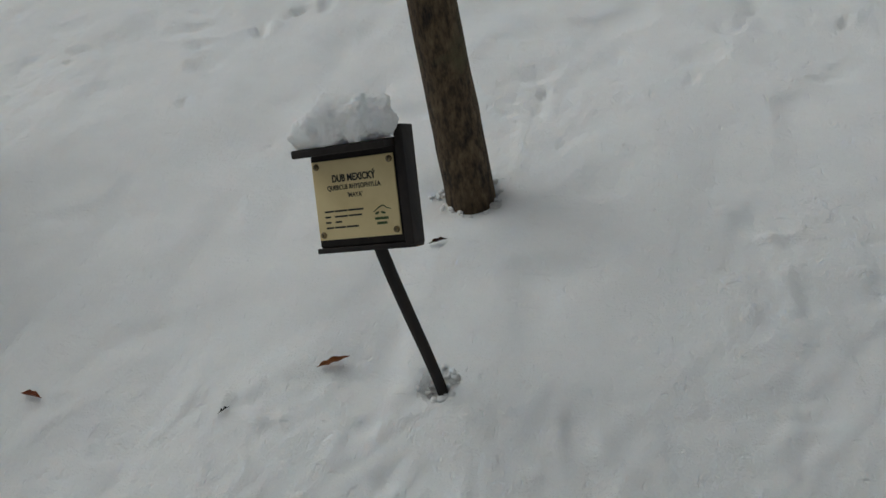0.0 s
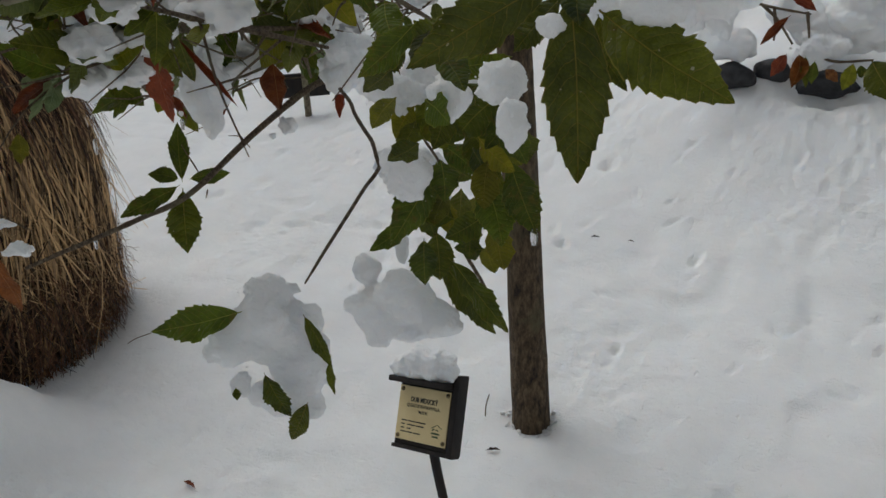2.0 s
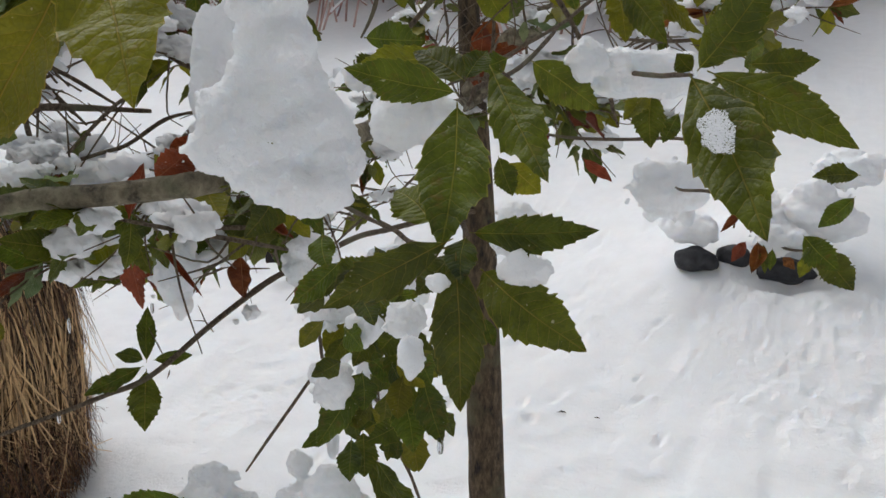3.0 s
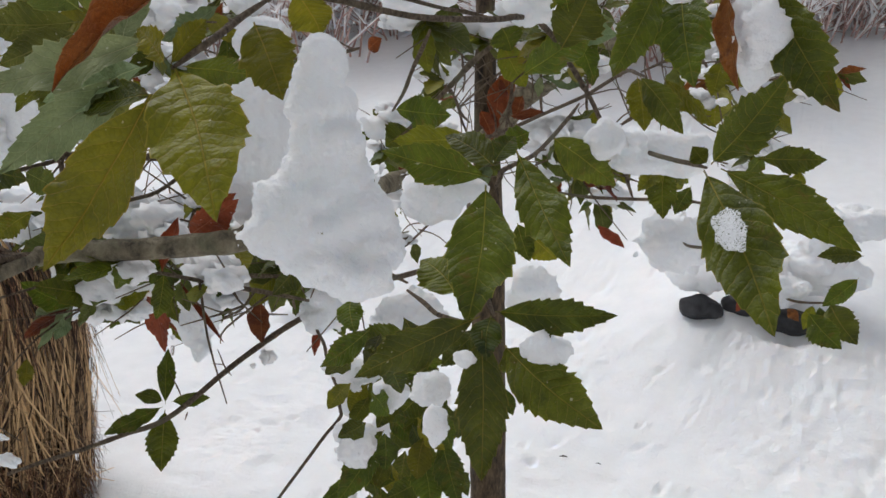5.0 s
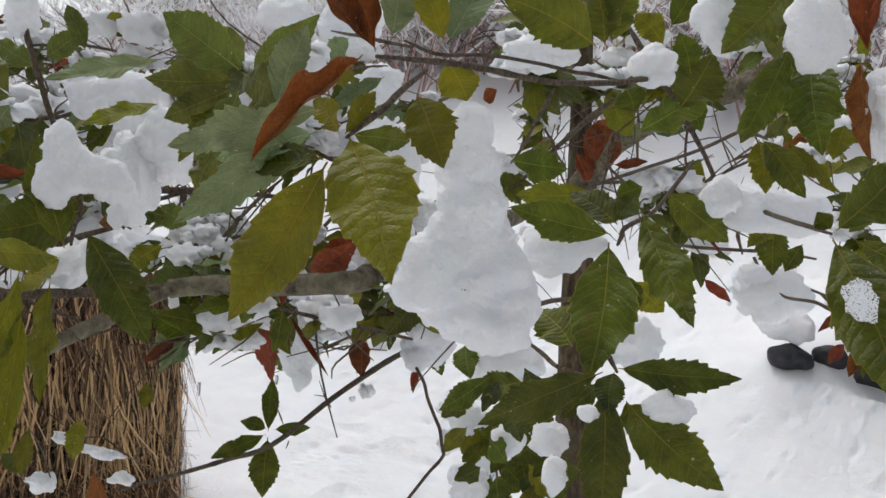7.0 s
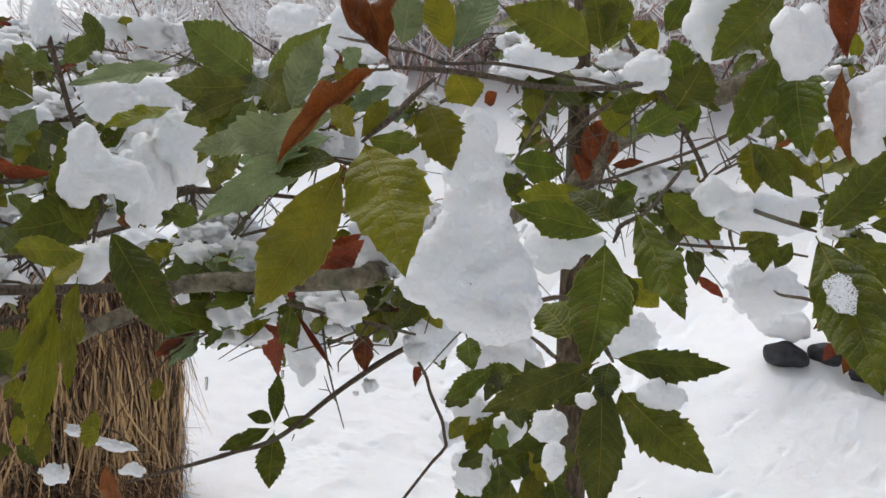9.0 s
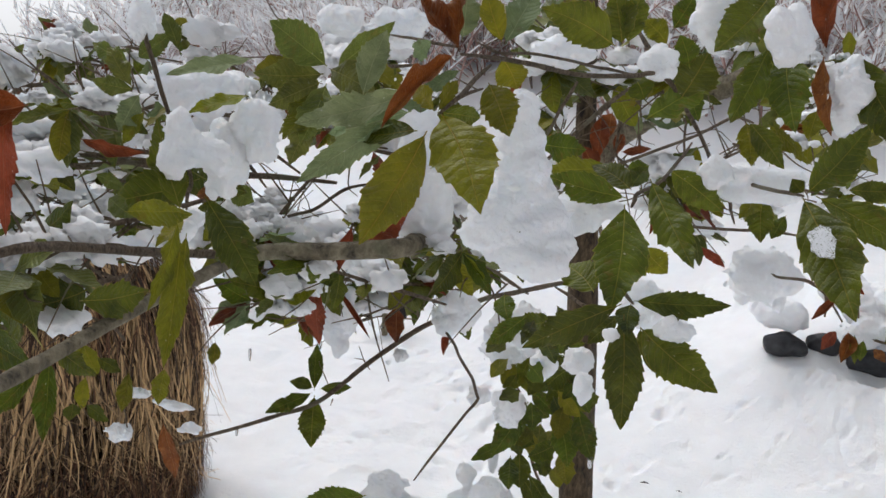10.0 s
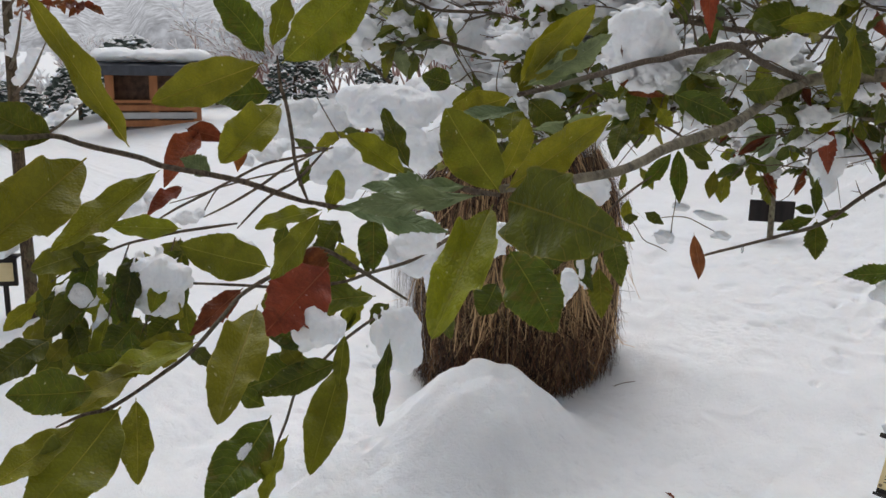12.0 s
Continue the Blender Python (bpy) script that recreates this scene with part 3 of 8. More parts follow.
    snow_lump("snow_mound", [((cx - 0.1, cy - 0.05, top), (0.30, 0.30, 0.16)), ((cx + 0.12, cy + 0.1, top - 0.02), (0.26, 0.26, 0.14)), ((cx + 0.05, cy - 0.25, top - 0.06), (0.22, 0.18, 0.12)), ((cx - 0.25, cy - 0.18, top - 0.08), (0.2, 0.2, 0.12))], 0.016, 0.05, "thick snow cap lying on the dry grass bundle", seed=9)


make_grass()


# ---- stones under the snow-laden shrub on the bank ----
def stone(name, at, r, seed, label):
    bm = bmesh.new()
    bmesh.ops.create_icosphere(bm, subdivisions=3, radius=1.0)
    for v in bm.verts:
        d = v.co.copy()
        v.co = Vector((d.x * r[0], d.y * r[1], d.z * r[2])) * (1 + 0.25 * noise.noise(d * 1.8 + Vector((seed, 0, 0))) + 0.1 * noise.noise(d * 5 + Vector((0, seed, 0))))
    bmesh.ops.translate(bm, verts=bm.verts[:], vec=at)
    return tagged(part(name, bm, STONE), label, "stone")


stone("stone", (0.17, 4.40, ground_at(0.17, 4.40) + 0.05), (0.12, 0.085, 0.065), 1, "dark rounded stone half buried in snow")
stone("stone", (0.62, 4.52, ground_at(0.62, 4.52) - 0.005), (0.15, 0.10, 0.07), 2, "dark flat stone in a hollow of the snow")
stone("stone", (0.36, 4.50, ground_at(0.36, 4.50) + 0.015), (0.085, 0.06, 0.065), 7, "dark rough stone under a snowy shrub")
snow_lump("snow_mound", [((0.15, 4.46, ground_at(0.17, 4.46) + 0.17), (0.14, 0.10, 0.09)), ((0.05, 4.5, ground_at(0.05, 4.5) + 0.22), (0.1, 0.1, 0.08))], 0.014, 0.03, "rounded snow cap lying on a dark stone", seed=21)
snow_lump("snow_mound", [((0.62, 4.56, ground_at(0.62, 4.5) + 0.30), (0.2, 0.14, 0.13)), ((0.44, 4.58, ground_at(0.44, 4.5) + 0.34), (0.14, 0.12, 0.1)), ((0.85, 4.5, ground_at(0.85, 4.5) + 0.26), (0.16, 0.12, 0.1))], 0.016, 0.035, "thick snow pillow bending a low shrub over stones", seed=22)


# ---- low dark board on a short post, and a second plant sign ----
def far_board():
    x, y = -2.40, 4.41
    z = ground_at(x, y)
    b = tagged(empty("bed_marker", (0, 0, 0)), "dark low board on a short wooden post in snow", "sign")
    turn = Matrix.Translation((x, y, z)) @ Matrix.Rotation(radians(38), 4, "Z")
    part("post", tube_bm([(x, y, z - 0.1, 0.022), (x - 0.01, y, z + 0.25, 0.02), (x - 0.015, y, z + 0.52, 0.018)], 8, 3, 0.12, 0, 2), BARK_LIMB, b)
    part("board", box_bm(0.30, 0.03, 0.15, turn @ Matrix.Translation((0, 0.05, 0.19)), 0.004), WOOD_DARK, b)


far_board()


def far_sign(x, y):
    z = ground_at(x, y)
    s = tagged(empty("plant_sign", (0, 0, 0)), "small dark plant sign with snow on its roof", "sign")
    turn = Matrix.Translation((x, y, z)) @ Matrix.Rotation(radians(60), 4, "Z")
    part("stake", box_bm(0.03, 0.03, 0.4, turn @ Matrix.Translation((0, 0.03, 0.1)), 0.003), WOOD_DARK, s)
    part("back_board", box_bm(0.18, 0.03, 0.2, turn @ Matrix.Translation((0, 0, 0.32)), 0.003), WOOD_DARK, s)
    part("plate", box_bm(0.14, 0.004, 0.13, turn @ Matrix.Translation((0, -0.018, 0.32)), 0.001), PLATE, s)
    part("roof_board", box_bm(0.23, 0.09, 0.016, turn @ Matrix.Translation((0, -0.01, 0.43)), 0.003), WOOD_DARK, s)
    snow_lump("snow_mound", [((x, y, z + 0.48), (0.13, 0.1, 0.06))], 0.014, 0.02, "small snow cap lying on a far plant sign", seed=31)


far_sign(-5.62, 0.20)


# ---- wooden shelter at the far edge of the lawn ----
def shelter():
    x, y = -13.35, 4.42
    z = ground_at(x, y) - 0.05
    s = tagged(empty("garden_shelter", (0, 0, 0)), "low orange timber garden shelter with slate grey roof", "shelter")
    t = Matrix.Translation((x, y, z)) @ Matrix.Rotation(radians(66), 4, "Z")
    for px in (-0.66, 0.0, 0.66):
        part("post", box_bm(0.13, 0.09, 0.92, t @ Matrix.Translation((px, -0.30, 0.46)), 0.008), ORANGE_WOOD, s)
    part("back_wall", box_bm(1.40, 0.04, 0.86, t @ Matrix.Translation((0, 0.30, 0.46)), 0.004), GLASS_DARK, s)
    for px in (-0.68, 0.68):
        part("side_wall", box_bm(0.04, 0.60, 0.86, t @ Matrix.Translation((px, 0.02, 0.46)), 0.004), ORANGE_WOOD, s)
    for k in range(3):
        part("plank", box_bm(1.30, 0.035, 0.10, t @ Matrix.Translation((0, -0.33, 0.08 + k * 0.125)), 0.004), ORANGE_WOOD if k != 1 else PALE_BOARD, s)
    part("ledge", box_bm(1.44, 0.16, 0.05, t @ Matrix.Translation((0, -0.33, 0.43)), 0.006), ORANGE_WOOD, s)
    part("roof", box_bm(1.80, 1.0, 0.16, t @ Matrix.Translation((0, -0.05, 0.98)) @ Matrix.Rotation(radians(7), 4, "X"), 0.02), ROOF_GREY, s)
    c = t @ Vector((0, 0, 1.14))
    snow_lump("snow_mound", [((c.x + dx, c.y + dy, c.z), (0.5, 0.4, 0.12)) for dx, dy in ((-0.2, -0.5), (0, 0), (0.2, 0.5))], 0.04, 0.05, "even layer of snow lying on the shelter roof", seed=33)


shelter()


# ---- bare, snow-dusted brush and woods behind ----
def brush_mesh(seed, count, spread, height, thick, snowy):
    """Many forking thin twigs; returns twig and snow geometry."""
    rng = random.Random(seed)
    tv, tf, sv, sf = [], [], [], []

    def stick(a, b, ra, rb, v, f):
        d = (b - a).normalized()
        s = d.orthogonal().normalized()
        o = d.cross(s)
        k = len(v)
        for p, r in ((a, ra), (b, rb)):
            v.extend((p + s * r, p - s * r * 0.5 + o * r * 0.87, p - s * r * 0.5 - o * r * 0.87))
        f.extend(((k, k + 1, k + 4, k + 3), (k + 1, k + 2, k + 5, k + 4), (k + 2, k, k + 3, k + 5)))

    def grow(p, d, length, r, level):
        q = p + d * length
        stick(p, q, r, r * 0.7, tv, tf)
        if rng.random() < snowy and level < 4:
            lift = Vector((0, 0, r * 1.2 + thick * 0.5))
            stick(p.lerp(q, 0.1) + lift, p.lerp(q, 0.9) + lift, thick * rng.uniform(0.8, 2.0), thick * 0.8, sv, sf)
        if level:
            for _ in range(rng.choice((2, 3, 3))):
                e = (d + Vector((rng.gauss(0, 0.5), rng.gauss(0, 0.5), rng.gauss(0.12, 0.35)))).normalized()
                grow(p.lerp(q, rng.uniform(0.5, 1.0)), e, length * rng.uniform(0.55, 0.85), r * 0.62, level - 1)

    for _ in range(count):
        base = Vector((rng.uniform(-1, 1) * spread[0], rng.uniform(-1, 1) * spread[1], -0.1))
        d = Vector((rng.gauss(0, 0.25), rng.gauss(0, 0.25), 1)).normalized()
        grow(base, d, height * rng.uniform(0.28, 0.42), thick * 1.6, 4)
    return (tv, tf), (sv, sf)


def raw_part(name, geo, material, parent):
    me = bpy.data.meshes.new(name)
    me.from_pydata([tuple(v) for v in geo[0]], [], geo[1])
    me.materials.append(material)
    ob = new(name, me)
    ob.parent = parent
    return tagged(ob, kind="stuff")


def brush(x, y, seed, count, spread, height, thick, snowy, label):
    tw, sn = brush_mesh(seed, count, spread, height, thick, snowy)
    b = tagged(empty("bare_shrub", (x, y, ground_at(x, y))), label, "shrub", "bare shrubs behind the lawn")
    raw_part("brushwood", tw, BRUSH, b)
    raw_part("snow_dusting", sn, SNOW_CLUMP, b)
    return b


first = brush(-3.5, 11.5, 41, 36, (1.2, 0.9), 2.5, 0.011, 0.75, "bare reddish-brown shrub dusted with snow")
row = random.Random(17)
for i in range(11):
    x = -12.5 + i * 1.75
    y = 11.3 + row.uniform(-0.6, 1.2) - 0.06 * max(0, -x) ** 1.1
    c = copy_thing(first, Matrix.Translation((x, y, ground_at(x, y) - 0.6)) @ Matrix.Rotation(row.uniform(0, 6.28), 4, "Z") @ Matrix.Scale(row.uniform(0.85, 1.25), 4))
for i in range(9):
    x = -12.0 + i * 2.2
    y = 13.2 + row.uniform(-0.4, 1.0) - 0.06 * max(0, -x) ** 1.1
    copy_thing(first, Matrix.Translation((x, y, ground_at(x, y) - 0.5)) @ Matrix.Rotation(row.uniform(0, 6.28), 4, "Z") @ Matrix.Scale(row.uniform(1.1, 1.5), 4))
near_wood = brush(-17, 8.5, 43, 20, (1.5, 1.2), 2.4, 0.022, 0.95, "tall bare shrub thick with snow")
for x, y, s in ((-19.5, 6.6, 0.55), (-20, 9.5, 0.7), (-18.5, 4.0, 0.45), (-15.8, 9.6, 0.8), (-22, 3.5, 0.6), (-13.5, 10.5, 0.9), (-19, 0.5, 0.5), (-23, 7, 0.7)):
    copy_thing(near_wood, Matrix.Translation((x, y, ground_at(x, y) - 0.1)) @ Matrix.Rotation(x * 2.3, 4, "Z") @ Matrix.Scale(s, 4))


def conifer(x, y, h, seed):
    rng = random.Random(seed)
    t = tagged(empty("snowy_conifer", (x, y, ground_at(x, y))), "dark rounded evergreen bush loaded with snow", "conifer", "evergreens behind the lawn")
    nv, nf, sv, sf = [], [], [], []

    def tuft(c, r, v, f, flat):
        k = len(v)
        for j in range(6):
            a = j * 1.047 + rng.uniform(-0.3, 0.3)
            v.append(c + Vector((math.cos(a) * r * rng.uniform(0.6, 1.2), math.sin(a) * r * rng.uniform(0.6, 1.2), rng.uniform(-0.5, 0.1) * r * flat)))
        v.append(c + Vector((0, 0, r * 0.45)))
        v.append(c - Vector((0, 0, r * 0.3)))
        for j in range(6):
            f.extend(((k + j, k + (j + 1) % 6, k + 6), (k + (j + 1) % 6, k + j, k + 7)))

    for i in range(420):
        u = rng.random() ** 0.8
        rad = h * 0.62 * math.sqrt(max(0.0, 1 - u * u * 0.95)) * rng.uniform(0.6, 1.05)
        a = rng.uniform(0, 6.283)
        c = Vector((math.cos(a) * rad, math.sin(a) * rad, 0.1 + u * h * 0.95))
        r = rng.uniform(0.05, 0.12) * h * 0.75
        tuft(c, r, nv, nf, 1.4)
        if rng.random() < 0.72:
            tuft(c + Vector((0, 0, r * 0.42)), r * rng.uniform(0.6, 1.0), sv, sf, 0.6)
    part("trunk", tube_bm([(0, 0, -0.1, 0.05 * h), (0, 0, h * 0.5, 0.03 * h), (0, 0, h * 0.9, 0.01 * h)], 6, 3), BARK_TRUNK, t)
    raw_part("needles", (nv, nf), NEEDLES, t)
    raw_part("snow_dusting", (sv, sf), SNOW_CLUMP, t)
    return t


conifer_a = conifer(-15.5, 3.9, 0.95, 51)
conifer_b = conifer(-15.2, 6.4, 0.85, 52)
for src, x, y, s in ((conifer_a, -14.6, 2.6, 0.95), (conifer_b, -16.5, 5.2, 1.5), (conifer_a, -13.6, 7.2, 1.0), (conifer_b, -17, 2.4, 1.3), (conifer_a, -12.0, 7.9, 0.8), (conifer_b, -16, 1.0, 1.0)):
    copy_thing(src, Matrix.Translation((x, y, ground_at(x, y) - 0.05)) @ Matrix.Rotation(x, 4, "Z") @ Matrix.Scale(s, 4))


def woodland():
    """A far wooded hillside: a rough ridge of snowy crowns closing the view all round."""
    rng = random.Random(61)
    bm = bmesh.new()
    n = 360
    rows = []
    for j, (rad, hh) in enumerate(((70, -1.0), (74, 1.6), (80, 3.2), (92, 5.2), (110, 7.0), (120, 2.0))):
        ring = []
        for i in range(n):
            a = 2 * math.pi * i / n
            p = Vector((math.cos(a) * rad, math.sin(a) * rad, 0))
            lift = 1.5 if math.sin(a) > 0.35 else 0.0
            k = 0 if j == 0 else 1.1 * noise.noise((p.x * 0.22, p.y * 0.22, j)) + 0.9 * noise.noise((p.x * 0.6, p.y * 0.6, j)) + rng.uniform(-0.4, 0.4) + 1.3 * noise.noise((p.x * 0.03, p.y * 0.03, 7))
            ring.append(bm.verts.new((p.x, p.y, hh + k + lift * (j > 0))))
        rows.append(ring)
    for a, b in zip(rows, rows[1:]):
        for k in range(n):
            bm.faces.new((a[k], b[k], b[(k + 1) % n], a[(k + 1) % n]))
    m = speckled("snowy_woodland", (0.30, 0.30, 0.31), (0.85, 0.86, 0.88), 0.9, 0.9, 0.0)
    tagged(part("backdrop", bm, m), "far wooded hillside white with snow", "hillside", kind="structure")


woodland()


# ---- young tree with a few brown leaves at the edge of the lawn ----
def young_tree():
    x, y = -5.47, 0.33
    z = ground_at(x, y)
    t = tagged(empty("young_tree", (0, 0, 0)), "slender bare young tree with a few brown leaves in snow", "tree")
    part("trunk", tube_bm([(x, y, z - 0.1, 0.048), (x - 0.02, y, z + 0.8, 0.042), (x - 0.06, y + 0.02, z + 1.7, 0.035), (x - 0.10, y + 0.05, z + 2.6, 0.022)], 9, 5, 0.15, 0.1, 5), BARK_TRUNK, t)
    rng = random.Random(71)
    for k in range(9):
        h = 1.15 + k * 0.17
        a = rng.uniform(0, 6.28)
        d = Vector((math.cos(a), math.sin(a), 0.35))
        p = Vector((x - 0.03 - 0.02 * k * 0.5, y + 0.01, z + h))
        q, r = p + d * 0.35, p + d * 0.75 + Vector((0, 0, 0.12))
        part("branch", tube_bm([(*p, 0.013), (*q, 0.009), (*r, 0.003)], 6, 3, 0.1, 0, k), BARK_TWIG, t)
        snow_lump("snow_ridge", [(p.lerp(r, u) + Vector((0, 0, 0.025)), (0.07, 0.05, 0.028)) for u in (0.2, 0.32, 0.44, 0.56, 0.68)], 0.014, 0.02, "thin ridge of snow lying along a bare branch", seed=80 + k)
    return t


sapling = young_tree()


# ---- the evergreen oak ----
def leaf_mesh(seed, droop, fold, wavy, teeth, curl=0.0, lance=0.0, n=60, half=4):
    """A toothed leaf one unit long and about 0.42 wide, stalk at the origin, lying along +y with its face up."""
    rng = random.Random(seed)
    bm = bmesh.new()
    rows, blade = [], []
    skew, blunt = rng.uniform(-0.04, 0.04), rng.uniform(0.05, 0.30)
    peak, full = rng.uniform(0.88, 1.10) + lance * 0.12, rng.uniform(0.78, 0.96) - lance * 0.30
    step = 5 if n > 40 else 3
    bite = [(teeth * rng.uniform(0.4, 1.5), teeth * rng.uniform(0.4, 1.5)) for _ in range(n // step + 2)]
    for i in range(n + 1):
        u = i / n
        stem = 0.045
        v = max(0.0, (u - stem) / (1 - stem))
        w = 0.215 * (math.sin(math.pi * v ** peak) ** full) if 0 < v < 1 else 0.0
        w *= 1 - blunt * smooth01((v - 0.55) / 0.45)
        w = max(w, 0.006 if u < 0.08 else 0.001)
        saw = -0.45 + 1.45 * ((i % step) / (step - 1)) ** 1.6
        strong = smooth01((u - 0.18) / 0.3) if u < 0.95 else 0.0
        row = []
        for j in range(-half, half + 1):
            s = j / half
            lobe = 1 + 0.14 * noise.noise((u * 3.2, s * 3 + 7, seed * 1.7)) + 0.05 * noise.noise((u * 9, s * 5, seed))
            tooth = 1 + bite[i // step][j > 0] * saw * strong if abs(j) == half else 1.0
            edge = w * lobe * tooth
            x = s * edge + skew * math.sin(u * math.pi)
            a = curl * s
            z = -droop * u * u + fold * abs(s) * w
            z += wavy * abs(s) ** 1.5 * w * (1.1 * math.sin(u * 17 + seed + (1.3 if s > 0 else 0)) + 1.8 * noise.noise((u * 7, 3.0 if s > 0 else 8.0, seed)))
            z += 0.020 * noise.noise((u * 3.5, s * 1.3, seed + 9)) + 0.008 * noise.noise((u * 12, s * 3.5, seed + 5))
            q = abs(s) * w
            z -= 0.0012 * math.cos((u - q * (0.55 + 1.6 * q)) * 2 * math.pi / 0.086) * min(1.0, q / 0.04)
            if curl:
                r = w * (1 - 0.3 * abs(curl) * abs(s))
                x, z = skew * math.sin(u * 3) + math.sin(a * 1.2) * r * 0.8 + 0.02 * math.sin(u * 4 + seed), z + (1 - math.cos(a * 1.2)) * r
            ahead = 0.012 * (i % step == step - 1) * (abs(j) == half) * strong
            blade.extend((s * w, u, s))
            row.append(bm.verts.new((x, u + ahead - droop * 0.2 * u, z)))
        rows.append(row)
    for a, b in zip(rows, rows[1:]):
        for j in range(2 * half):
            bm.faces.new((a[j], a[j + 1], b[j + 1], b[j]))
    me = bpy.data.meshes.new("leaf")
    bm.to_mesh(me)
    bm.free()
    me.polygons.foreach_set("use_smooth", [True] * len(me.polygons))
    me.attributes.new("blade", "FLOAT_VECTOR", "POINT").data.foreach_set("vector", blade)
    return me


def with_material(me, material):
    me.materials.append(material)
    return me


SHAPES = [(1, 0.05, 0.20, 0.10, 0.07), (2, 0.12, 0.12, 0.16, 0.09), (3, -0.04, 0.28, 0.08, 0.06), (4, 0.18, 0.22, 0.14, 0.08), (5, 0.02, 0.10, 0.22, 0.10), (6, 0.10, 0.32, 0.18, 0.11), (7, 0.07, 0.06, 0.26, 0.09), (8, -0.02, 0.18, 0.20, 0.12)]
LEAVES = {
    "deep": [with_material(leaf_mesh(*s), LEAF_DARK) for s in SHAPES],
    "olive": [with_material(leaf_mesh(s[0] + 10, *s[1:]), LEAF_OLIVE) for s in SHAPES],
    "mid": [with_material(leaf_mesh(s[0] + 80, *s[1:]), LEAF_MID) for s in SHAPES],
    "grey": [with_material(leaf_mesh(s[0] + 20, *s[1:]), LEAF_GREY) for s in SHAPES],
    "brown": [with_material(leaf_mesh(k + 30, 0.15, 0.1, 0.12, 0.03, c), LEAF_BROWN) for k, c in enumerate((0.6, 0.9, 0.35, 1.1))],
    "russet": [with_material(leaf_mesh(k + 40, 0.10, f, 0.18, 0.09, c), LEAF_BROWN) for k, (f, c) in enumerate(((0.25, 0.0), (0.7, 0.5), (0.5, 0.3)))],
    "shoot": [with_material(leaf_mesh(k + 60, d, f, 0.20, 0.015, lance=1.0), LEAF_SHOOT) for k, (d, f) in enumerate(((0.10, 0.2), (0.16, 0.35), (0.04, 0.1), (0.12, 0.5), (-0.05, 0.25)))],
    "shade": [with_material(leaf_mesh(k + 70, d, f, 0.22, 0.03, lance=0.7), LEAF_DARK) for k, (d, f) in enumerate(((0.10, 0.2), (0.16, 0.3), (0.04, 0.15), (0.12, 0.4)))],
    "dry": [with_material(leaf_mesh(k + 45, 0.1, 0.3, 0.2, 0.04, 0.6), LEAF_DRY) for k in range(2)],
}

oak = tagged(empty("oak_tree", (0, 0, 0)), "evergreen oak with toothed green leaves, some withered brown, carrying snow", "tree")
LEAF_RNG = random.Random(3)
LEAF_HALF = 4


def leaf(kind, base, tip, width, facing):
    """One leaf from its stalk to its tip, with its face towards facing."""
    b, t, n = Vector(base), Vector(tip), Vector(facing)
    y = t - b
    length = y.length
    y.normalize()
    z = (n - y * n.dot(y)).normalized()
    x = y.cross(z)
    me = LEAF_RNG.choice(LEAVES[kind])
    broad = max(v.co.x for v in me.vertices) - min(v.co.x for v in me.vertices)
    ob = new("leaf", me)
    m = Matrix((x, y, z)).transposed().to_4x4()
    size = Matrix.Diagonal((width / broad, length, (length + width / broad) / 2, 1))
    # the drooping blade is tilted so that its end comes to the tip
    end = size @ me.vertices[len(me.vertices) - 1 - LEAF_HALF].co
    tilt = end.rotation_difference(Vector((0, 1, 0))).to_matrix().to_4x4()
    ob.matrix_world = Matrix.Translation(b) @ m @ Matrix.Scale(length / end.length, 4) @ tilt @ size
    ob.parent = oak
    if kind in ("brown", "russet"):
        ob["label"] = "withered reddish-brown leaf"
    elif kind == "grey":
        ob["label"] = "grey-green leaf underside"
    return ob


def branch(name, points, r0, r1):
    n = len(points) - 1
    seed = int(abs(points[0][0] * 1000)) % 97
    rng = random.Random(seed)
    pts = []
    for i, p in enumerate(points):
        r = r0 + (r1 - r0) * i / n
        if name == "twig" and i in (0, n):
            r *= 0.55
        pts.append((*p, r))
        if i < n:
            # small crooks between the given points
            q = Vector(p).lerp(Vector(points[i + 1]), rng.uniform(0.4, 0.6))
            s = (Vector(points[i + 1]) - Vector(p)).length * (0.022 if name == "twig" else 0.012)
            pts.append((q.x + rng.gauss(0, s), q.y + rng.gauss(0, s), q.z + rng.gauss(0, s), r0 + (r1 - r0) * (i + 0.5) / n))
    thick = max(r0, r1) > 0.0078
    return part(name, tube_bm(pts, 12 if thick else 7, 7, 0.11, 0.16, seed), BARK_LIMB if thick else BARK_TWIG, oak)


def snow_clump(at, radii, turn, lean, pieces, seed):
    """A lump of snow caught on leaves; radii across, deep, high."""
    return snow_mass([(at, radii, lean)], turn, pieces, seed)


def snow_mass(lumps, turn, pieces, seed):
    """One or more lumps of snow that have grown together."""
    rng = random.Random(seed)
    blobs, small = [], 1.0
    for at, radii, lean in lumps:
        blobs += clump_blobs(rng, at, radii, turn, lean, pieces)
        small = min(small, radii[0], radii[2])
    return snow_lump("snow_clump", blobs, max(0.0018, small * 0.055), small * (0.11 if small > 0.02 else 0.26), "soft lump of snow caught on oak leaves", "snow", "snow lumps in the oak", seed, 40 if len(lumps) > 4 else 22 if small > 0.02 else 5, (small * 0.75, max(0.004, small * 0.16)))


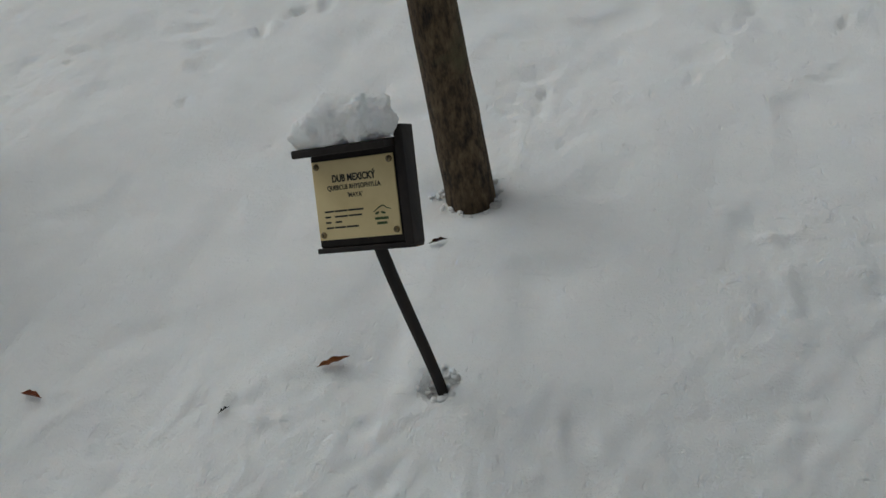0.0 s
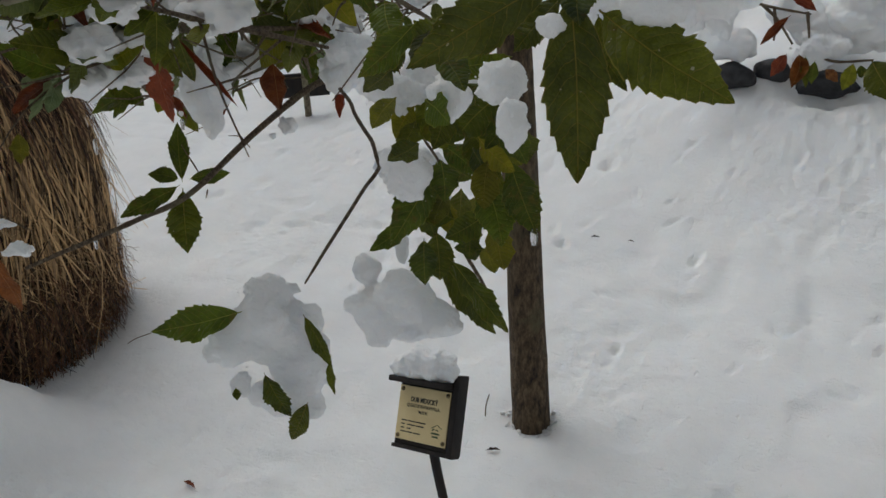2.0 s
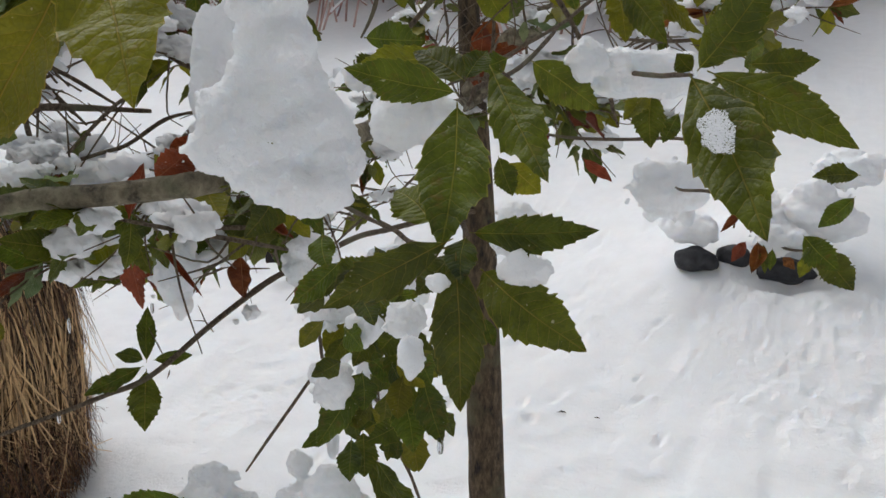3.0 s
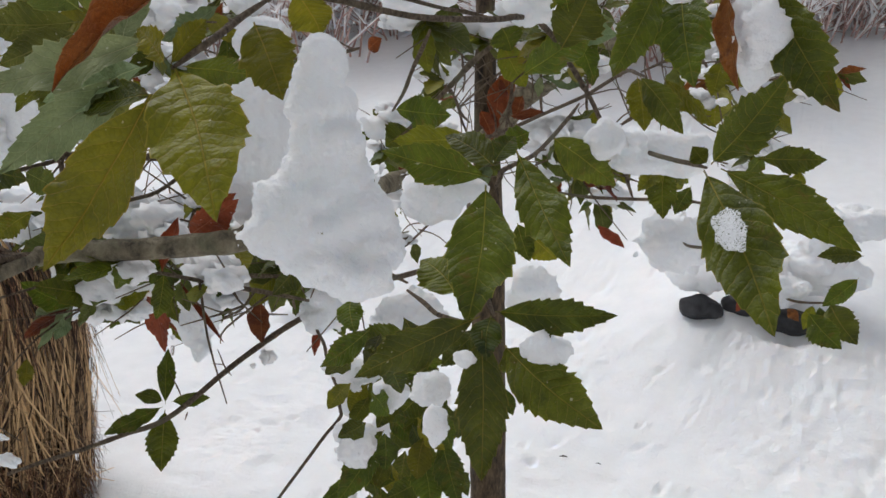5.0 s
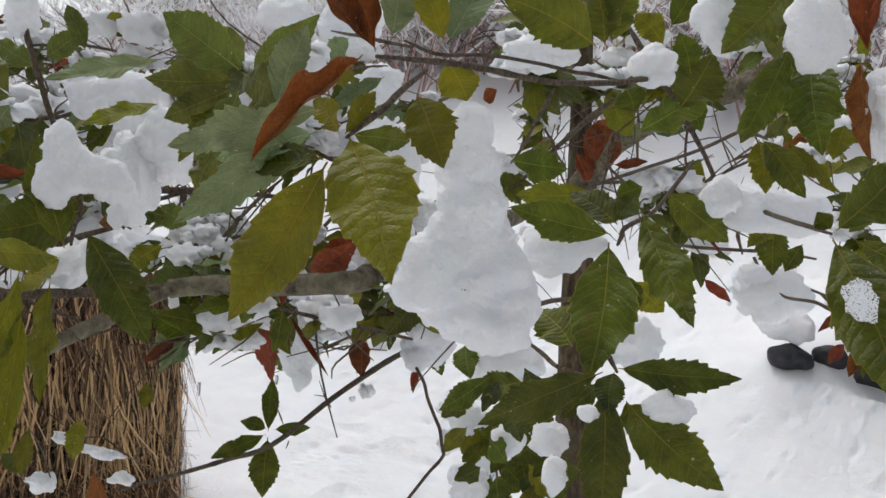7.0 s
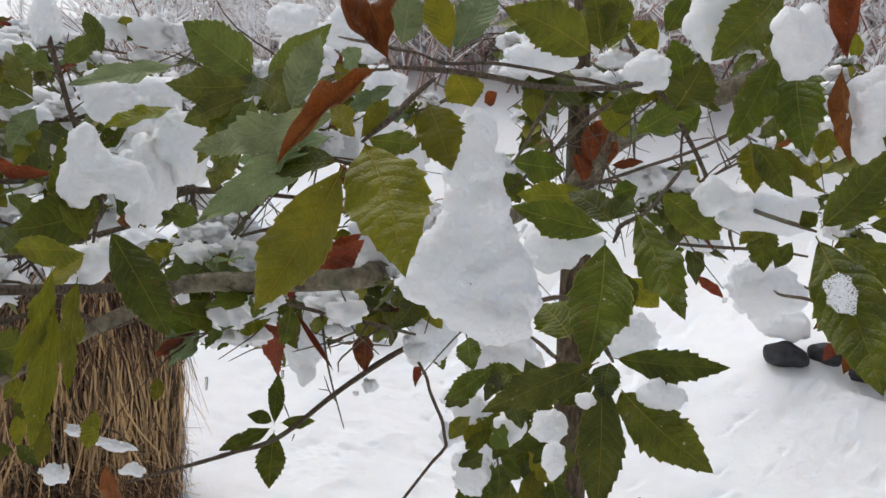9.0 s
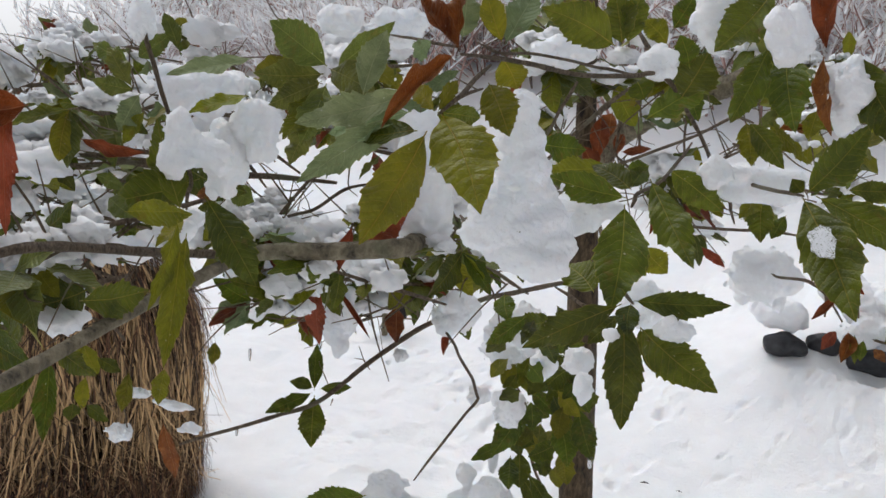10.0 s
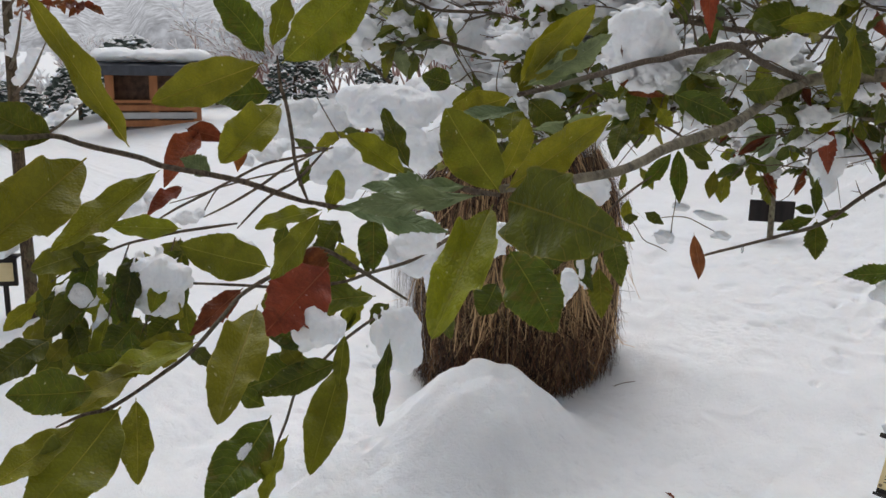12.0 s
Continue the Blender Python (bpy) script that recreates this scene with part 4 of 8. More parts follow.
def clump_blobs(rng, at, radii, turn, lean, pieces):
    """A middle with smaller lumps round it and crumbs at its rim."""
    m = Matrix.Rotation(radians(turn), 3, "Z") @ Matrix.Rotation(radians(-lean), 3, "Y")
    c = Vector(at)
    a, d, h = radii
    small = min(a, h)
    blobs = [(c, (a * 0.80, d * 0.9, h * 0.80))]
    for k in range(pieces + 4):
        ang = k * 2.4 + rng.uniform(-0.5, 0.5)
        far = math.sqrt(rng.uniform(0.1, 1.0)) * 0.74
        q = Vector((math.cos(ang) * a * far, rng.uniform(-0.6, 0.6) * d, math.sin(ang) * h * far))
        s = rng.uniform(0.30, 0.55) * (1.1 - 0.5 * far)
        blobs.append((c + m @ q, (a * s + small * 0.06, (d + small) * 0.5 * s + small * 0.06, h * s + small * 0.06)))
    for k in range(pieces * 4):
        ang = rng.uniform(0, 6.283)
        q = Vector((math.cos(ang) * a * rng.uniform(0.72, 1.02), rng.uniform(-0.5, 0.5) * d, math.sin(ang) * h * rng.uniform(0.72, 1.02)))
        s = small * rng.uniform(0.05, 0.15)
        blobs.append((c + m @ q, (s, s, s)))
    return blobs



def snow_grains(at, along, facing, a, b):
    """A thin crust of coarse snow grains on a leaf."""
    rng = random.Random(int(abs(at[0]) * 999))
    x, z = Vector(along), Vector(facing)
    y = z.cross(x).normalized()
    bm = bmesh.new()
    for _ in range(int(1700 * a / 0.02)):
        r, q = math.sqrt(rng.random()), rng.uniform(0, 6.283)
        edge = 1 + 0.3 * noise.noise((math.cos(q) * 2, math.sin(q) * 2, a * 100))
        s = rng.uniform(0.0003, 0.0009) * (1.3 - 0.6 * r)
        p = Vector(at) + x * (math.cos(q) * r * a * edge) + y * (math.sin(q) * r * b * edge) + z * rng.uniform(0, 0.001) * (1.2 - r)
        bmesh.ops.create_icosphere(bm, subdivisions=1, radius=s, matrix=Matrix.Translation(p))
    return tagged(part("snow_crust", bm, SNOW_GRAIN), "thin patch of coarse snow grains on a green leaf", "snow")


part("trunk", tube_bm([(-0.165, 2.075, 0.0, 0.070), (-0.170, 2.075, 0.17, 0.063), (-0.192, 2.08, 0.6, 0.057), (-0.215, 2.085, 1.05, 0.053), (-0.240, 2.09, 1.5, 0.047), (-0.268, 2.09, 1.9, 0.034), (-0.30, 2.10, 2.4, 0.024), (-0.34, 2.12, 2.9, 0.012)], 22, 10, 0.045, 0.03, 8), BARK_TRUNK, oak, "brown furrowed bark trunk")


SMALL = {
    "deep": leaf_mesh(51, 0.10, 0.18, 0.14, 0.08, n=12, half=2),
    "mid": leaf_mesh(55, 0.08, 0.24, 0.16, 0.08, n=12, half=2),
    "olive": leaf_mesh(52, 0.14, 0.22, 0.10, 0.08, n=12, half=2),
    "grey": leaf_mesh(53, 0.05, 0.15, 0.18, 0.08, n=12, half=2),
    "brown": leaf_mesh(54, 0.15, 0.10, 0.25, 0.06, 1.2, n=12, half=2),
}
SMALL_CO = {}
for kind, me in SMALL.items():
    SMALL_CO[kind] = (np.array([v.co[:] for v in me.vertices]), np.array([p.vertices[:] for p in me.polygons]), np.array([d.vector[:] for d in me.attributes["blade"].data]))
INNER = {kind: ([], [], []) for kind in SMALL}


def inner_leaf(kind, b, y, length, width, n):
    """One of the many leaves further in; they are gathered into one mesh a colour."""
    z = (n - y * n.dot(y)).normalized()
    x = y.cross(z)
    co, faces, blade = SMALL_CO[kind]
    turn = np.array((x * (width / 0.43), y * length, z * length))
    vs, fs, bl = INNER[kind]
    fs.append(faces + sum(len(v) for v in vs))
    vs.append(co @ turn + np.array(b))
    bl.append(blade)


def joined_leaf(kind, base, tip, width, facing):
    y = Vector(tip) - Vector(base)
    inner_leaf(kind, Vector(base), y.normalized(), y.length, width, Vector(facing))


BALL = bmesh.new()
bmesh.ops.create_icosphere(BALL, subdivisions=3, radius=1.0)
BALL_CO = np.array([v.co[:] for v in BALL.verts])
BALL_F = np.array([[v.index for v in f.verts] for f in BALL.faces])
BALL.free()
DRIFTS = ([], [])
TWIGLETS = []


def drift(rng, at, s):
    """A small uneven pillow of snow on inner twigs; all of them are gathered into one mesh."""
    for k in range(rng.choice((3, 4, 5))):
        c = np.array(at) + np.array((rng.gauss(0, 0.6), rng.gauss(0, 0.6), rng.gauss(0, 0.25))) * s
        f = np.array((rng.uniform(1.5, 3.0), rng.uniform(0, 9), rng.uniform(0, 9)))
        wob = 1 + 0.19 * np.sin(BALL_CO @ np.array((2.1, 3.3, 1.7)) * f[0] + f[1]) + 0.13 * np.sin(BALL_CO @ np.array((-4.7, 3.9, 5.3)) * f[0] + f[2]) + 0.07 * np.sin(BALL_CO @ np.array((13.0, -9.0, 11.0)) + f[2])
        r = s * rng.uniform(0.45, 0.95)
        DRIFTS[1].append(BALL_F + sum(len(v) for v in DRIFTS[0]))
        DRIFTS[0].append(c + BALL_CO * wob[:, None] * np.array((r * rng.uniform(0.9, 1.4), r * rng.uniform(0.9, 1.4), r * rng.uniform(0.55, 0.85))))


def side_spray(at, seed):
    """A leafy side twig further in the crown, growing away from the trunk, often with snow on it."""
    rng = random.Random(seed)
    p = Vector(at)
    d = (p - Vector((-0.25, 2.2, 1.7))).normalized() + Vector((rng.gauss(0, 0.4), rng.gauss(0, 0.4), rng.gauss(0, 0.3)))
    d.normalize()
    reach = rng.uniform(0.16, 0.34)
    pts = [p - d * reach, p - d * reach * 0.4 + Vector((0, 0, rng.uniform(-0.02, 0.03))), p]
    branch("twig", [tuple(q) for q in pts], rng.uniform(0.003, 0.005), 0.002)
    for k in range(6):
        a = p.lerp(pts[0], rng.uniform(0.0, 0.9))
        e = (d * 0.7 + Vector((rng.gauss(0, 0.6), rng.gauss(0, 0.6), rng.gauss(0, 0.5)))).normalized() * rng.uniform(0.06, 0.2)
        bend = Vector((rng.gauss(0, 0.012), rng.gauss(0, 0.012), rng.gauss(0, 0.012)))
        TWIGLETS.append(((*a, 0.0019), (*(a + e * 0.5 + bend), 0.0014), (*(a + e), 0.0007)))
    mood = rng.random()
    for k in range(rng.choice((7, 9, 11, 13))):
        b = p.lerp(pts[1], 0 if k < 6 else rng.uniform(0.1, 1.4))
        e = (d * 0.5 + Vector((rng.gauss(0, 0.8), rng.gauss(0, 0.8), rng.gauss(-0.45, 0.55)))).normalized()
        length = rng.uniform(0.045, 0.10)
        n = Vector((rng.gauss(0.1, 0.5), rng.gauss(-0.5, 0.5), rng.uniform(0.1, 1.0)))
        kind = rng.choices(("deep", "mid", "olive", "grey", "brown"), (0.34, 0.30, 0.20, 0.08, 0.20 if mood < 0.12 else 0.03))[0]
        inner_leaf(kind, b, e, length, length * rng.uniform(0.40, 0.54), n)
    for q in (p, pts[1], p.lerp(pts[1], 0.5)):
        if rng.random() < 0.75:
            drift(rng, q + Vector((rng.gauss(0, 0.02), rng.gauss(0, 0.02), 0.012)), rng.uniform(0.014, 0.050 if p.x < -0.3 else 0.036))



# limbs and long branches
branch("limb", [(-0.255, 2.080, 1.740), (-0.170, 1.600, 1.740), (-0.040, 0.950, 1.725), (0.020, 0.620, 1.715), (0.049, 0.443, 1.709), (-0.050, 0.400, 1.695), (-0.158, 0.355, 1.682)], 0.0190, 0.0112)
branch("limb", [(-0.158, 0.355, 1.682), (-0.006, -0.132, 1.632), (0.072, -0.384, 1.624), (0.119, -0.531, 1.614), (0.183, -0.741, 1.625)], 0.0084, 0.0032)
branch("limb", [(-0.158, 0.355, 1.682), (-0.069, -0.039, 1.737), (-0.058, -0.175, 1.727), (-0.029, -0.298, 1.715), (0.014, -0.450, 1.699), (0.029, -0.571, 1.683)], 0.0058, 0.0025)
branch("limb", [(-0.235, 2.080, 1.420), (-0.200, 1.600, 1.470), (-0.170, 1.200, 1.500), (-0.169, 0.889, 1.480), (-0.257, 0.685, 1.364), (-0.394, 0.630, 1.300), (-0.520, 0.600, 1.245)], 0.0076, 0.0028)
branch("twig", [(-0.131, 0.915, 1.496), (-0.030, 0.775, 1.495), (0.060, 0.650, 1.490), (0.110, 0.580, 1.482), (0.126, 0.556, 1.478), (0.118, 0.535, 1.460), (0.100, 0.500, 1.420), (0.080, 0.455, 1.372)], 0.0028, 0.0018)
branch("twig", [(0.172, 0.595, 1.433), (0.205, 0.571, 1.421), (0.255, 0.531, 1.368), (0.287, 0.503, 1.340)], 0.0029, 0.0014)
branch("twig", [(0.337, 0.024, 1.930), (0.336, 0.172, 1.937), (0.374, 0.376, 1.946), (0.378, 0.471, 1.957)], 0.0020, 0.0030)
branch("twig", [(0.334, 0.058, 1.943), (0.317, 0.210, 1.951), (0.340, 0.336, 1.951), (0.368, 0.396, 1.948)], 0.0012, 0.0019)
branch("twig", [(0.328, 0.011, 1.883), (0.333, 0.040, 1.901), (0.328, 0.098, 1.929)], 0.0018, 0.0022)
branch("twig", [(0.333, 0.513, 2.014), (0.365, 0.489, 1.970), (0.384, 0.584, 1.924), (0.403, 0.643, 1.876), (0.433, 0.705, 1.799), (0.440, 0.726, 1.765)], 0.0036, 0.0022)
branch("twig", [(0.105, 0.989, 1.805), (0.232, 0.891, 1.846), (0.363, 0.738, 1.887), (0.443, 0.614, 1.915), (0.483, 0.519, 1.905)], 0.0029, 0.0018)
branch("twig", [(0.387, 0.635, 1.878), (0.390, 0.517, 1.841), (0.392, 0.366, 1.816), (0.393, 0.342, 1.802)], 0.0022, 0.0022)
branch("twig", [(0.318, 0.552, 1.945), (0.259, 0.571, 1.900), (0.208, 0.595, 1.858), (0.180, 0.575, 1.827)], 0.0036, 0.0022)
branch("twig", [(0.290, 0.423, 1.941), (0.257, 0.457, 1.906), (0.220, 0.488, 1.862)], 0.0025, 0.0018)
branch("limb", [(-0.248, 2.051, 1.762), (-0.148, 2.008, 1.886), (0.016, 1.881, 1.977), (0.219, 1.769, 2.043), (0.359, 1.737, 2.097)], 0.0360, 0.0260)
branch("twig", [(-0.140, 0.143, 1.975), (-0.122, 0.145, 1.926), (-0.105, 0.148, 1.881), (-0.070, 0.154, 1.801), (-0.048, 0.126, 1.767)], 0.0030, 0.0022)
branch("twig", [(0.026, 0.405, 1.995), (0.084, 0.378, 1.986), (0.161, 0.359, 1.973)], 0.0014, 0.0022)
branch("twig", [(-0.487, 0.333, 1.802), (-0.467, 0.400, 1.795), (-0.404, 0.545, 1.776), (-0.300, 0.769, 1.765)], 0.0043, 0.0058)
branch("twig", [(-0.414, 0.581, 1.680), (-0.369, 0.664, 1.691), (-0.329, 0.746, 1.714), (-0.297, 0.884, 1.762)], 0.0025, 0.0036)
branch("twig", [(-0.537, 0.826, 1.461), (-0.481, 0.878, 1.456), (-0.387, 0.960, 1.445), (-0.317, 1.059, 1.481), (-0.282, 1.137, 1.499)], 0.0014, 0.0029)
branch("twig", [(-0.295, 0.842, 1.479), (-0.246, 0.871, 1.498), (-0.171, 0.888, 1.500)], 0.0011, 0.0018)
branch("twig", [(0.363, 1.885, 1.550), (0.458, 1.710, 1.567), (0.548, 1.641, 1.552)], 0.0036, 0.0043)
branch("twig", [(0.210, 1.147, 1.726), (0.344, 1.328, 1.706), (0.482, 1.288, 1.710)], 0.0029, 0.0036)
branch("twig", [(0.560, 0.397, 1.827), (0.518, 0.511, 1.826), (0.463, 0.652, 1.828), (0.414, 0.740, 1.820)], 0.0022, 0.0029)
branch("twig", [(0.428, 0.255, 1.712), (0.391, 0.328, 1.717), (0.347, 0.422, 1.736), (0.280, 0.564, 1.777)], 0.0022, 0.0029)
branch("twig", [(0.313, 0.342, 1.702), (0.357, 0.306, 1.694), (0.398, 0.283, 1.696)], 0.0022, 0.0018)
branch("twig", [(0.194, 0.496, 1.558), (0.223, 0.501, 1.507), (0.242, 0.480, 1.464)], 0.0014, 0.0014)

# sprays seen closest: three crowded twig ends
leaf("olive", (0.329, 0.012, 1.883), (0.392, -0.036, 1.813), 0.053, (0.19, -0.72, 0.67))
leaf("olive", (0.326, -0.003, 1.869), (0.301, -0.052, 1.782), 0.043, (0.35, -0.86, 0.38))
leaf("olive", (0.347, 0.056, 1.911), (0.374, 0.045, 1.869), 0.036, (0.29, -0.86, 0.42))
leaf("grey", (0.291, 0.041, 1.901), (0.186, 0.014, 1.869), 0.033, (0.15, -0.94, 0.30))
leaf("grey", (0.278, 0.042, 1.881), (0.180, 0.026, 1.817), 0.032, (0.43, -0.76, -0.48))
leaf("grey", (0.288, 0.037, 1.885), (0.200, 0.044, 1.862), 0.032, (-0.17, -0.91, 0.39))
leaf("olive", (0.327, 0.011, 1.885), (0.328, 0.039, 1.911), 0.018, (0.94, -0.26, 0.22))
leaf("olive", (0.324, 0.010, 1.885), (0.297, 0.021, 1.904), 0.018, (-0.24, -0.95, 0.22))
leaf("deep", (0.319, 0.030, 1.885), (0.334, 0.072, 1.883), 0.022, (0.80, -0.31, -0.52))
leaf("deep", (0.299, 0.029, 1.869), (0.235, 0.039, 1.859), 0.027, (-0.22, -0.80, 0.55))
leaf("russet", (0.343, -0.003, 1.929), (0.321, -0.061, 1.868), 0.016, (0.48, -0.74, 0.46))
leaf("russet", (0.337, 0.024, 1.934), (0.293, 0.030, 1.977), 0.017, (0.36, -0.80, 0.48))
leaf("russet", (0.333, 0.033, 1.934), (0.318, 0.048, 1.986), 0.018, (0.08, -0.92, 0.37))
leaf("grey", (0.315, 0.068, 1.922), (0.274, 0.066, 1.901), 0.017, (-0.05, -0.98, 0.20))
leaf("grey", (0.281, 0.076, 1.947), (0.248, 0.103, 1.935), 0.019, (-0.44, -0.75, -0.49))
leaf("olive", (0.326, 0.123, 1.950), (0.308, 0.121, 1.996), 0.025, (0.54, -0.82, 0.17))
leaf("grey", (0.328, 0.124, 1.949), (0.340, 0.162, 2.005), 0.032, (0.25, -0.83, 0.50))
leaf("olive", (0.318, 0.141, 1.940), (0.326, 0.163, 1.913), 0.034, (0.30, -0.78, -0.56))
leaf("grey", (0.294, 0.107, 1.951), (0.283, 0.131, 2.001), 0.033, (0.75, -0.51, 0.41))

# second crowded twig end behind
leaf("mid", (0.095, 0.181, 1.932), (0.062, 0.124, 1.972), 0.045, (0.87, -0.48, 0.03))
leaf("mid", (0.093, 0.179, 1.924), (0.040, 0.127, 1.919), 0.037, (0.68, -0.67, -0.29))
leaf("mid", (0.104, 0.186, 1.930), (0.175, 0.185, 1.979), 0.033, (0.42, -0.67, -0.61))
leaf("grey", (0.166, 0.146, 1.900), (0.180, 0.163, 1.968), 0.033, (0.35, -0.92, 0.17))
leaf("mid", (0.097, 0.182, 1.930), (0.179, 0.152, 1.901), 0.042, (-0.26, -0.94, 0.24))
leaf("mid", (0.092, 0.177, 1.916), (0.058, 0.132, 1.887), 0.036, (0.85, -0.43, -0.32))
leaf("mid", (0.097, 0.179, 1.914), (0.104, 0.128, 1.848), 0.040, (0.44, -0.68, 0.58))
leaf("olive", (0.093, 0.177, 1.909), (0.088, 0.120, 1.852), 0.039, (0.31, -0.69, 0.66))
leaf("mid", (0.120, 0.168, 1.904), (0.151, 0.150, 1.830), 0.038, (0.84, -0.33, 0.43))
leaf("mid", (0.073, 0.185, 1.883), (0.059, 0.169, 1.824), 0.032, (0.23, -0.95, 0.21))

# spray at the edge with the snow on it
leaf("deep", (0.003, 0.100, 1.787), (0.066, 0.113, 1.698), 0.046, (0.72, -0.67, 0.18))
leaf("deep", (-0.053, 0.123, 1.764), (-0.105, 0.134, 1.866), 0.045, (0.83, -0.33, 0.46))
leaf("olive", (0.097, -0.027, 1.757), (0.111, -0.058, 1.653), 0.025, (0.43, -0.85, 0.31))
leaf("olive", (0.093, -0.026, 1.779), (0.094, -0.060, 1.702), 0.022, (1.00, -0.05, 0.03))
leaf("olive", (-0.070, 0.249, 1.901), (-0.105, 0.181, 1.874), 0.025, (0.45, -0.52, 0.73))
leaf("grey", (-0.058, 0.239, 1.945), (-0.070, 0.114, 1.914), 0.027, (0.66, -0.24, 0.71))
leaf("olive", (-0.053, 0.044, 1.768), (0.045, 0.040, 1.775), 0.034, (-0.00, -0.90, -0.44))
leaf("olive", (-0.021, 0.094, 1.762), (0.017, 0.020, 1.741), 0.020, (0.37, -0.07, 0.93))
leaf("mid", (-0.110, 0.073, 1.777), (-0.066, 0.070, 1.759), 0.024, (0.08, -0.94, 0.33))
leaf("mid", (-0.292, 0.206, 1.788), (-0.254, 0.223, 1.769), 0.022, (0.41, -0.91, -0.02))
leaf("grey", (-0.093, 0.098, 1.891), (-0.093, 0.069, 1.849), 0.031, (0.98, -0.16, 0.12))
leaf("olive", (-0.086, 0.099, 1.873), (-0.087, 0.071, 1.836), 0.018, (0.63, -0.62, 0.47))
leaf("mid", (-0.141, 0.131, 1.899), (-0.172, 0.122, 1.944), 0.026, (0.77, -0.49, 0.41))
leaf("mid", (-0.139, 0.132, 1.897), (-0.158, 0.089, 1.904), 0.024, (0.85, -0.43, -0.29))
leaf("mid", (-0.213, 0.273, 1.955), (-0.237, 0.268, 2.005), 0.024, (0.76, -0.58, 0.30))
leaf("mid", (-0.345, 0.314, 1.936), (-0.400, 0.290, 1.968), 0.033, (0.57, -0.67, 0.47))
leaf("mid", (-0.341, 0.319, 1.950), (-0.301, 0.346, 1.989), 0.033, (0.50, -0.86, 0.09))
leaf("mid", (-0.215, 0.360, 1.787), (-0.227, 0.349, 1.753), 0.025, (0.43, -0.89, 0.15))
leaf("mid", (-0.273, 0.441, 1.767), (-0.235, 0.458, 1.746), 0.039, (0.37, -0.93, -0.07))
leaf("olive", (-0.260, 0.440, 1.717), (-0.298, 0.415, 1.682), 0.036, (0.70, -0.66, -0.28))
leaf("brown", (-0.131, 0.233, 1.780), (-0.116, 0.239, 1.767), 0.023, (0.56, -0.78, 0.30))

# hanging spray over the trunk
leaf("deep", (0.428, 0.256, 1.715), (0.521, 0.261, 1.723), 0.030, (0.05, -1.00, 0.05))
leaf("deep", (0.437, 0.257, 1.689), (0.519, 0.247, 1.640), 0.049, (0.20, -0.85, 0.49))
leaf("deep", (0.424, 0.240, 1.703), (0.436, 0.222, 1.592), 0.041, (0.14, -0.94, 0.32))
leaf("deep", (0.418, 0.250, 1.711), (0.328, 0.217, 1.657), 0.038, (0.39, -0.92, -0.09))
leaf("deep", (0.413, 0.268, 1.697), (0.380, 0.268, 1.660), 0.025, (-0.22, -0.95, 0.20))
leaf("deep", (0.426, 0.254, 1.712), (0.432, 0.231, 1.683), 0.027, (0.22, -0.73, 0.64))
leaf("deep", (0.353, 0.362, 1.699), (0.302, 0.395, 1.721), 0.051, (-0.11, -0.66, 0.75))
leaf("deep", (0.300, 0.296, 1.674), (0.254, 0.289, 1.634), 0.026, (0.02, -0.99, 0.16))
leaf("deep", (0.321, 0.329, 1.666), (0.277, 0.305, 1.658), 0.033, (0.24, -0.66, 0.71))
leaf("deep", (0.235, 0.377, 1.679), (0.252, 0.358, 1.649), 0.030, (0.11, -0.82, 0.56))
leaf("deep", (0.432, 0.276, 1.684), (0.447, 0.279, 1.651), 0.022, (-0.20, -0.96, -0.17))
leaf("deep", (0.305, 0.340, 1.636), (0.361, 0.322, 1.648), 0.024, (-0.25, -0.94, -0.21))
leaf("deep", (0.322, 0.376, 1.617), (0.285, 0.361, 1.584), 0.034, (0.02, -0.92, 0.38))
leaf("deep", (0.279, 0.371, 1.551), (0.256, 0.321, 1.491), 0.034, (0.25, -0.78, 0.57))
leaf("deep", (0.321, 0.364, 1.545), (0.347, 0.338, 1.495), 0.037, (0.43, -0.68, 0.59))
leaf("deep", (0.345, 0.358, 1.563), (0.377, 0.333, 1.510), 0.032, (0.10, -0.87, 0.48))
leaf("deep", (0.255, 0.415, 1.469), (0.266, 0.396, 1.429), 0.031, (0.24, -0.85, 0.46))
leaf("deep", (0.271, 0.405, 1.449), (0.333, 0.391, 1.389), 0.027, (-0.05, -0.98, 0.18))
leaf("deep", (0.344, 0.350, 1.615), (0.306, 0.345, 1.578), 0.037, (0.30, -0.94, -0.18))
leaf("deep", (0.308, 0.370, 1.581), (0.325, 0.368, 1.550), 0.036, (0.27, -0.94, 0.21))
leaf("deep", (0.263, 0.411, 1.483), (0.293, 0.417, 1.458), 0.025, (0.58, -0.59, 0.57))
leaf("deep", (0.273, 0.385, 1.605), (0.261, 0.368, 1.566), 0.027, (0.11, -0.92, 0.37))
leaf("deep", (0.261, 0.358, 1.646), (0.245, 0.345, 1.625), 0.021, (0.33, -0.89, 0.31))
leaf("deep", (0.418, 0.320, 1.634), (0.428, 0.317, 1.611), 0.014, (0.15, -0.97, 0.18))
leaf("deep", (0.422, 0.327, 1.651), (0.442, 0.328, 1.626), 0.011, (0.17, -0.98, 0.11))

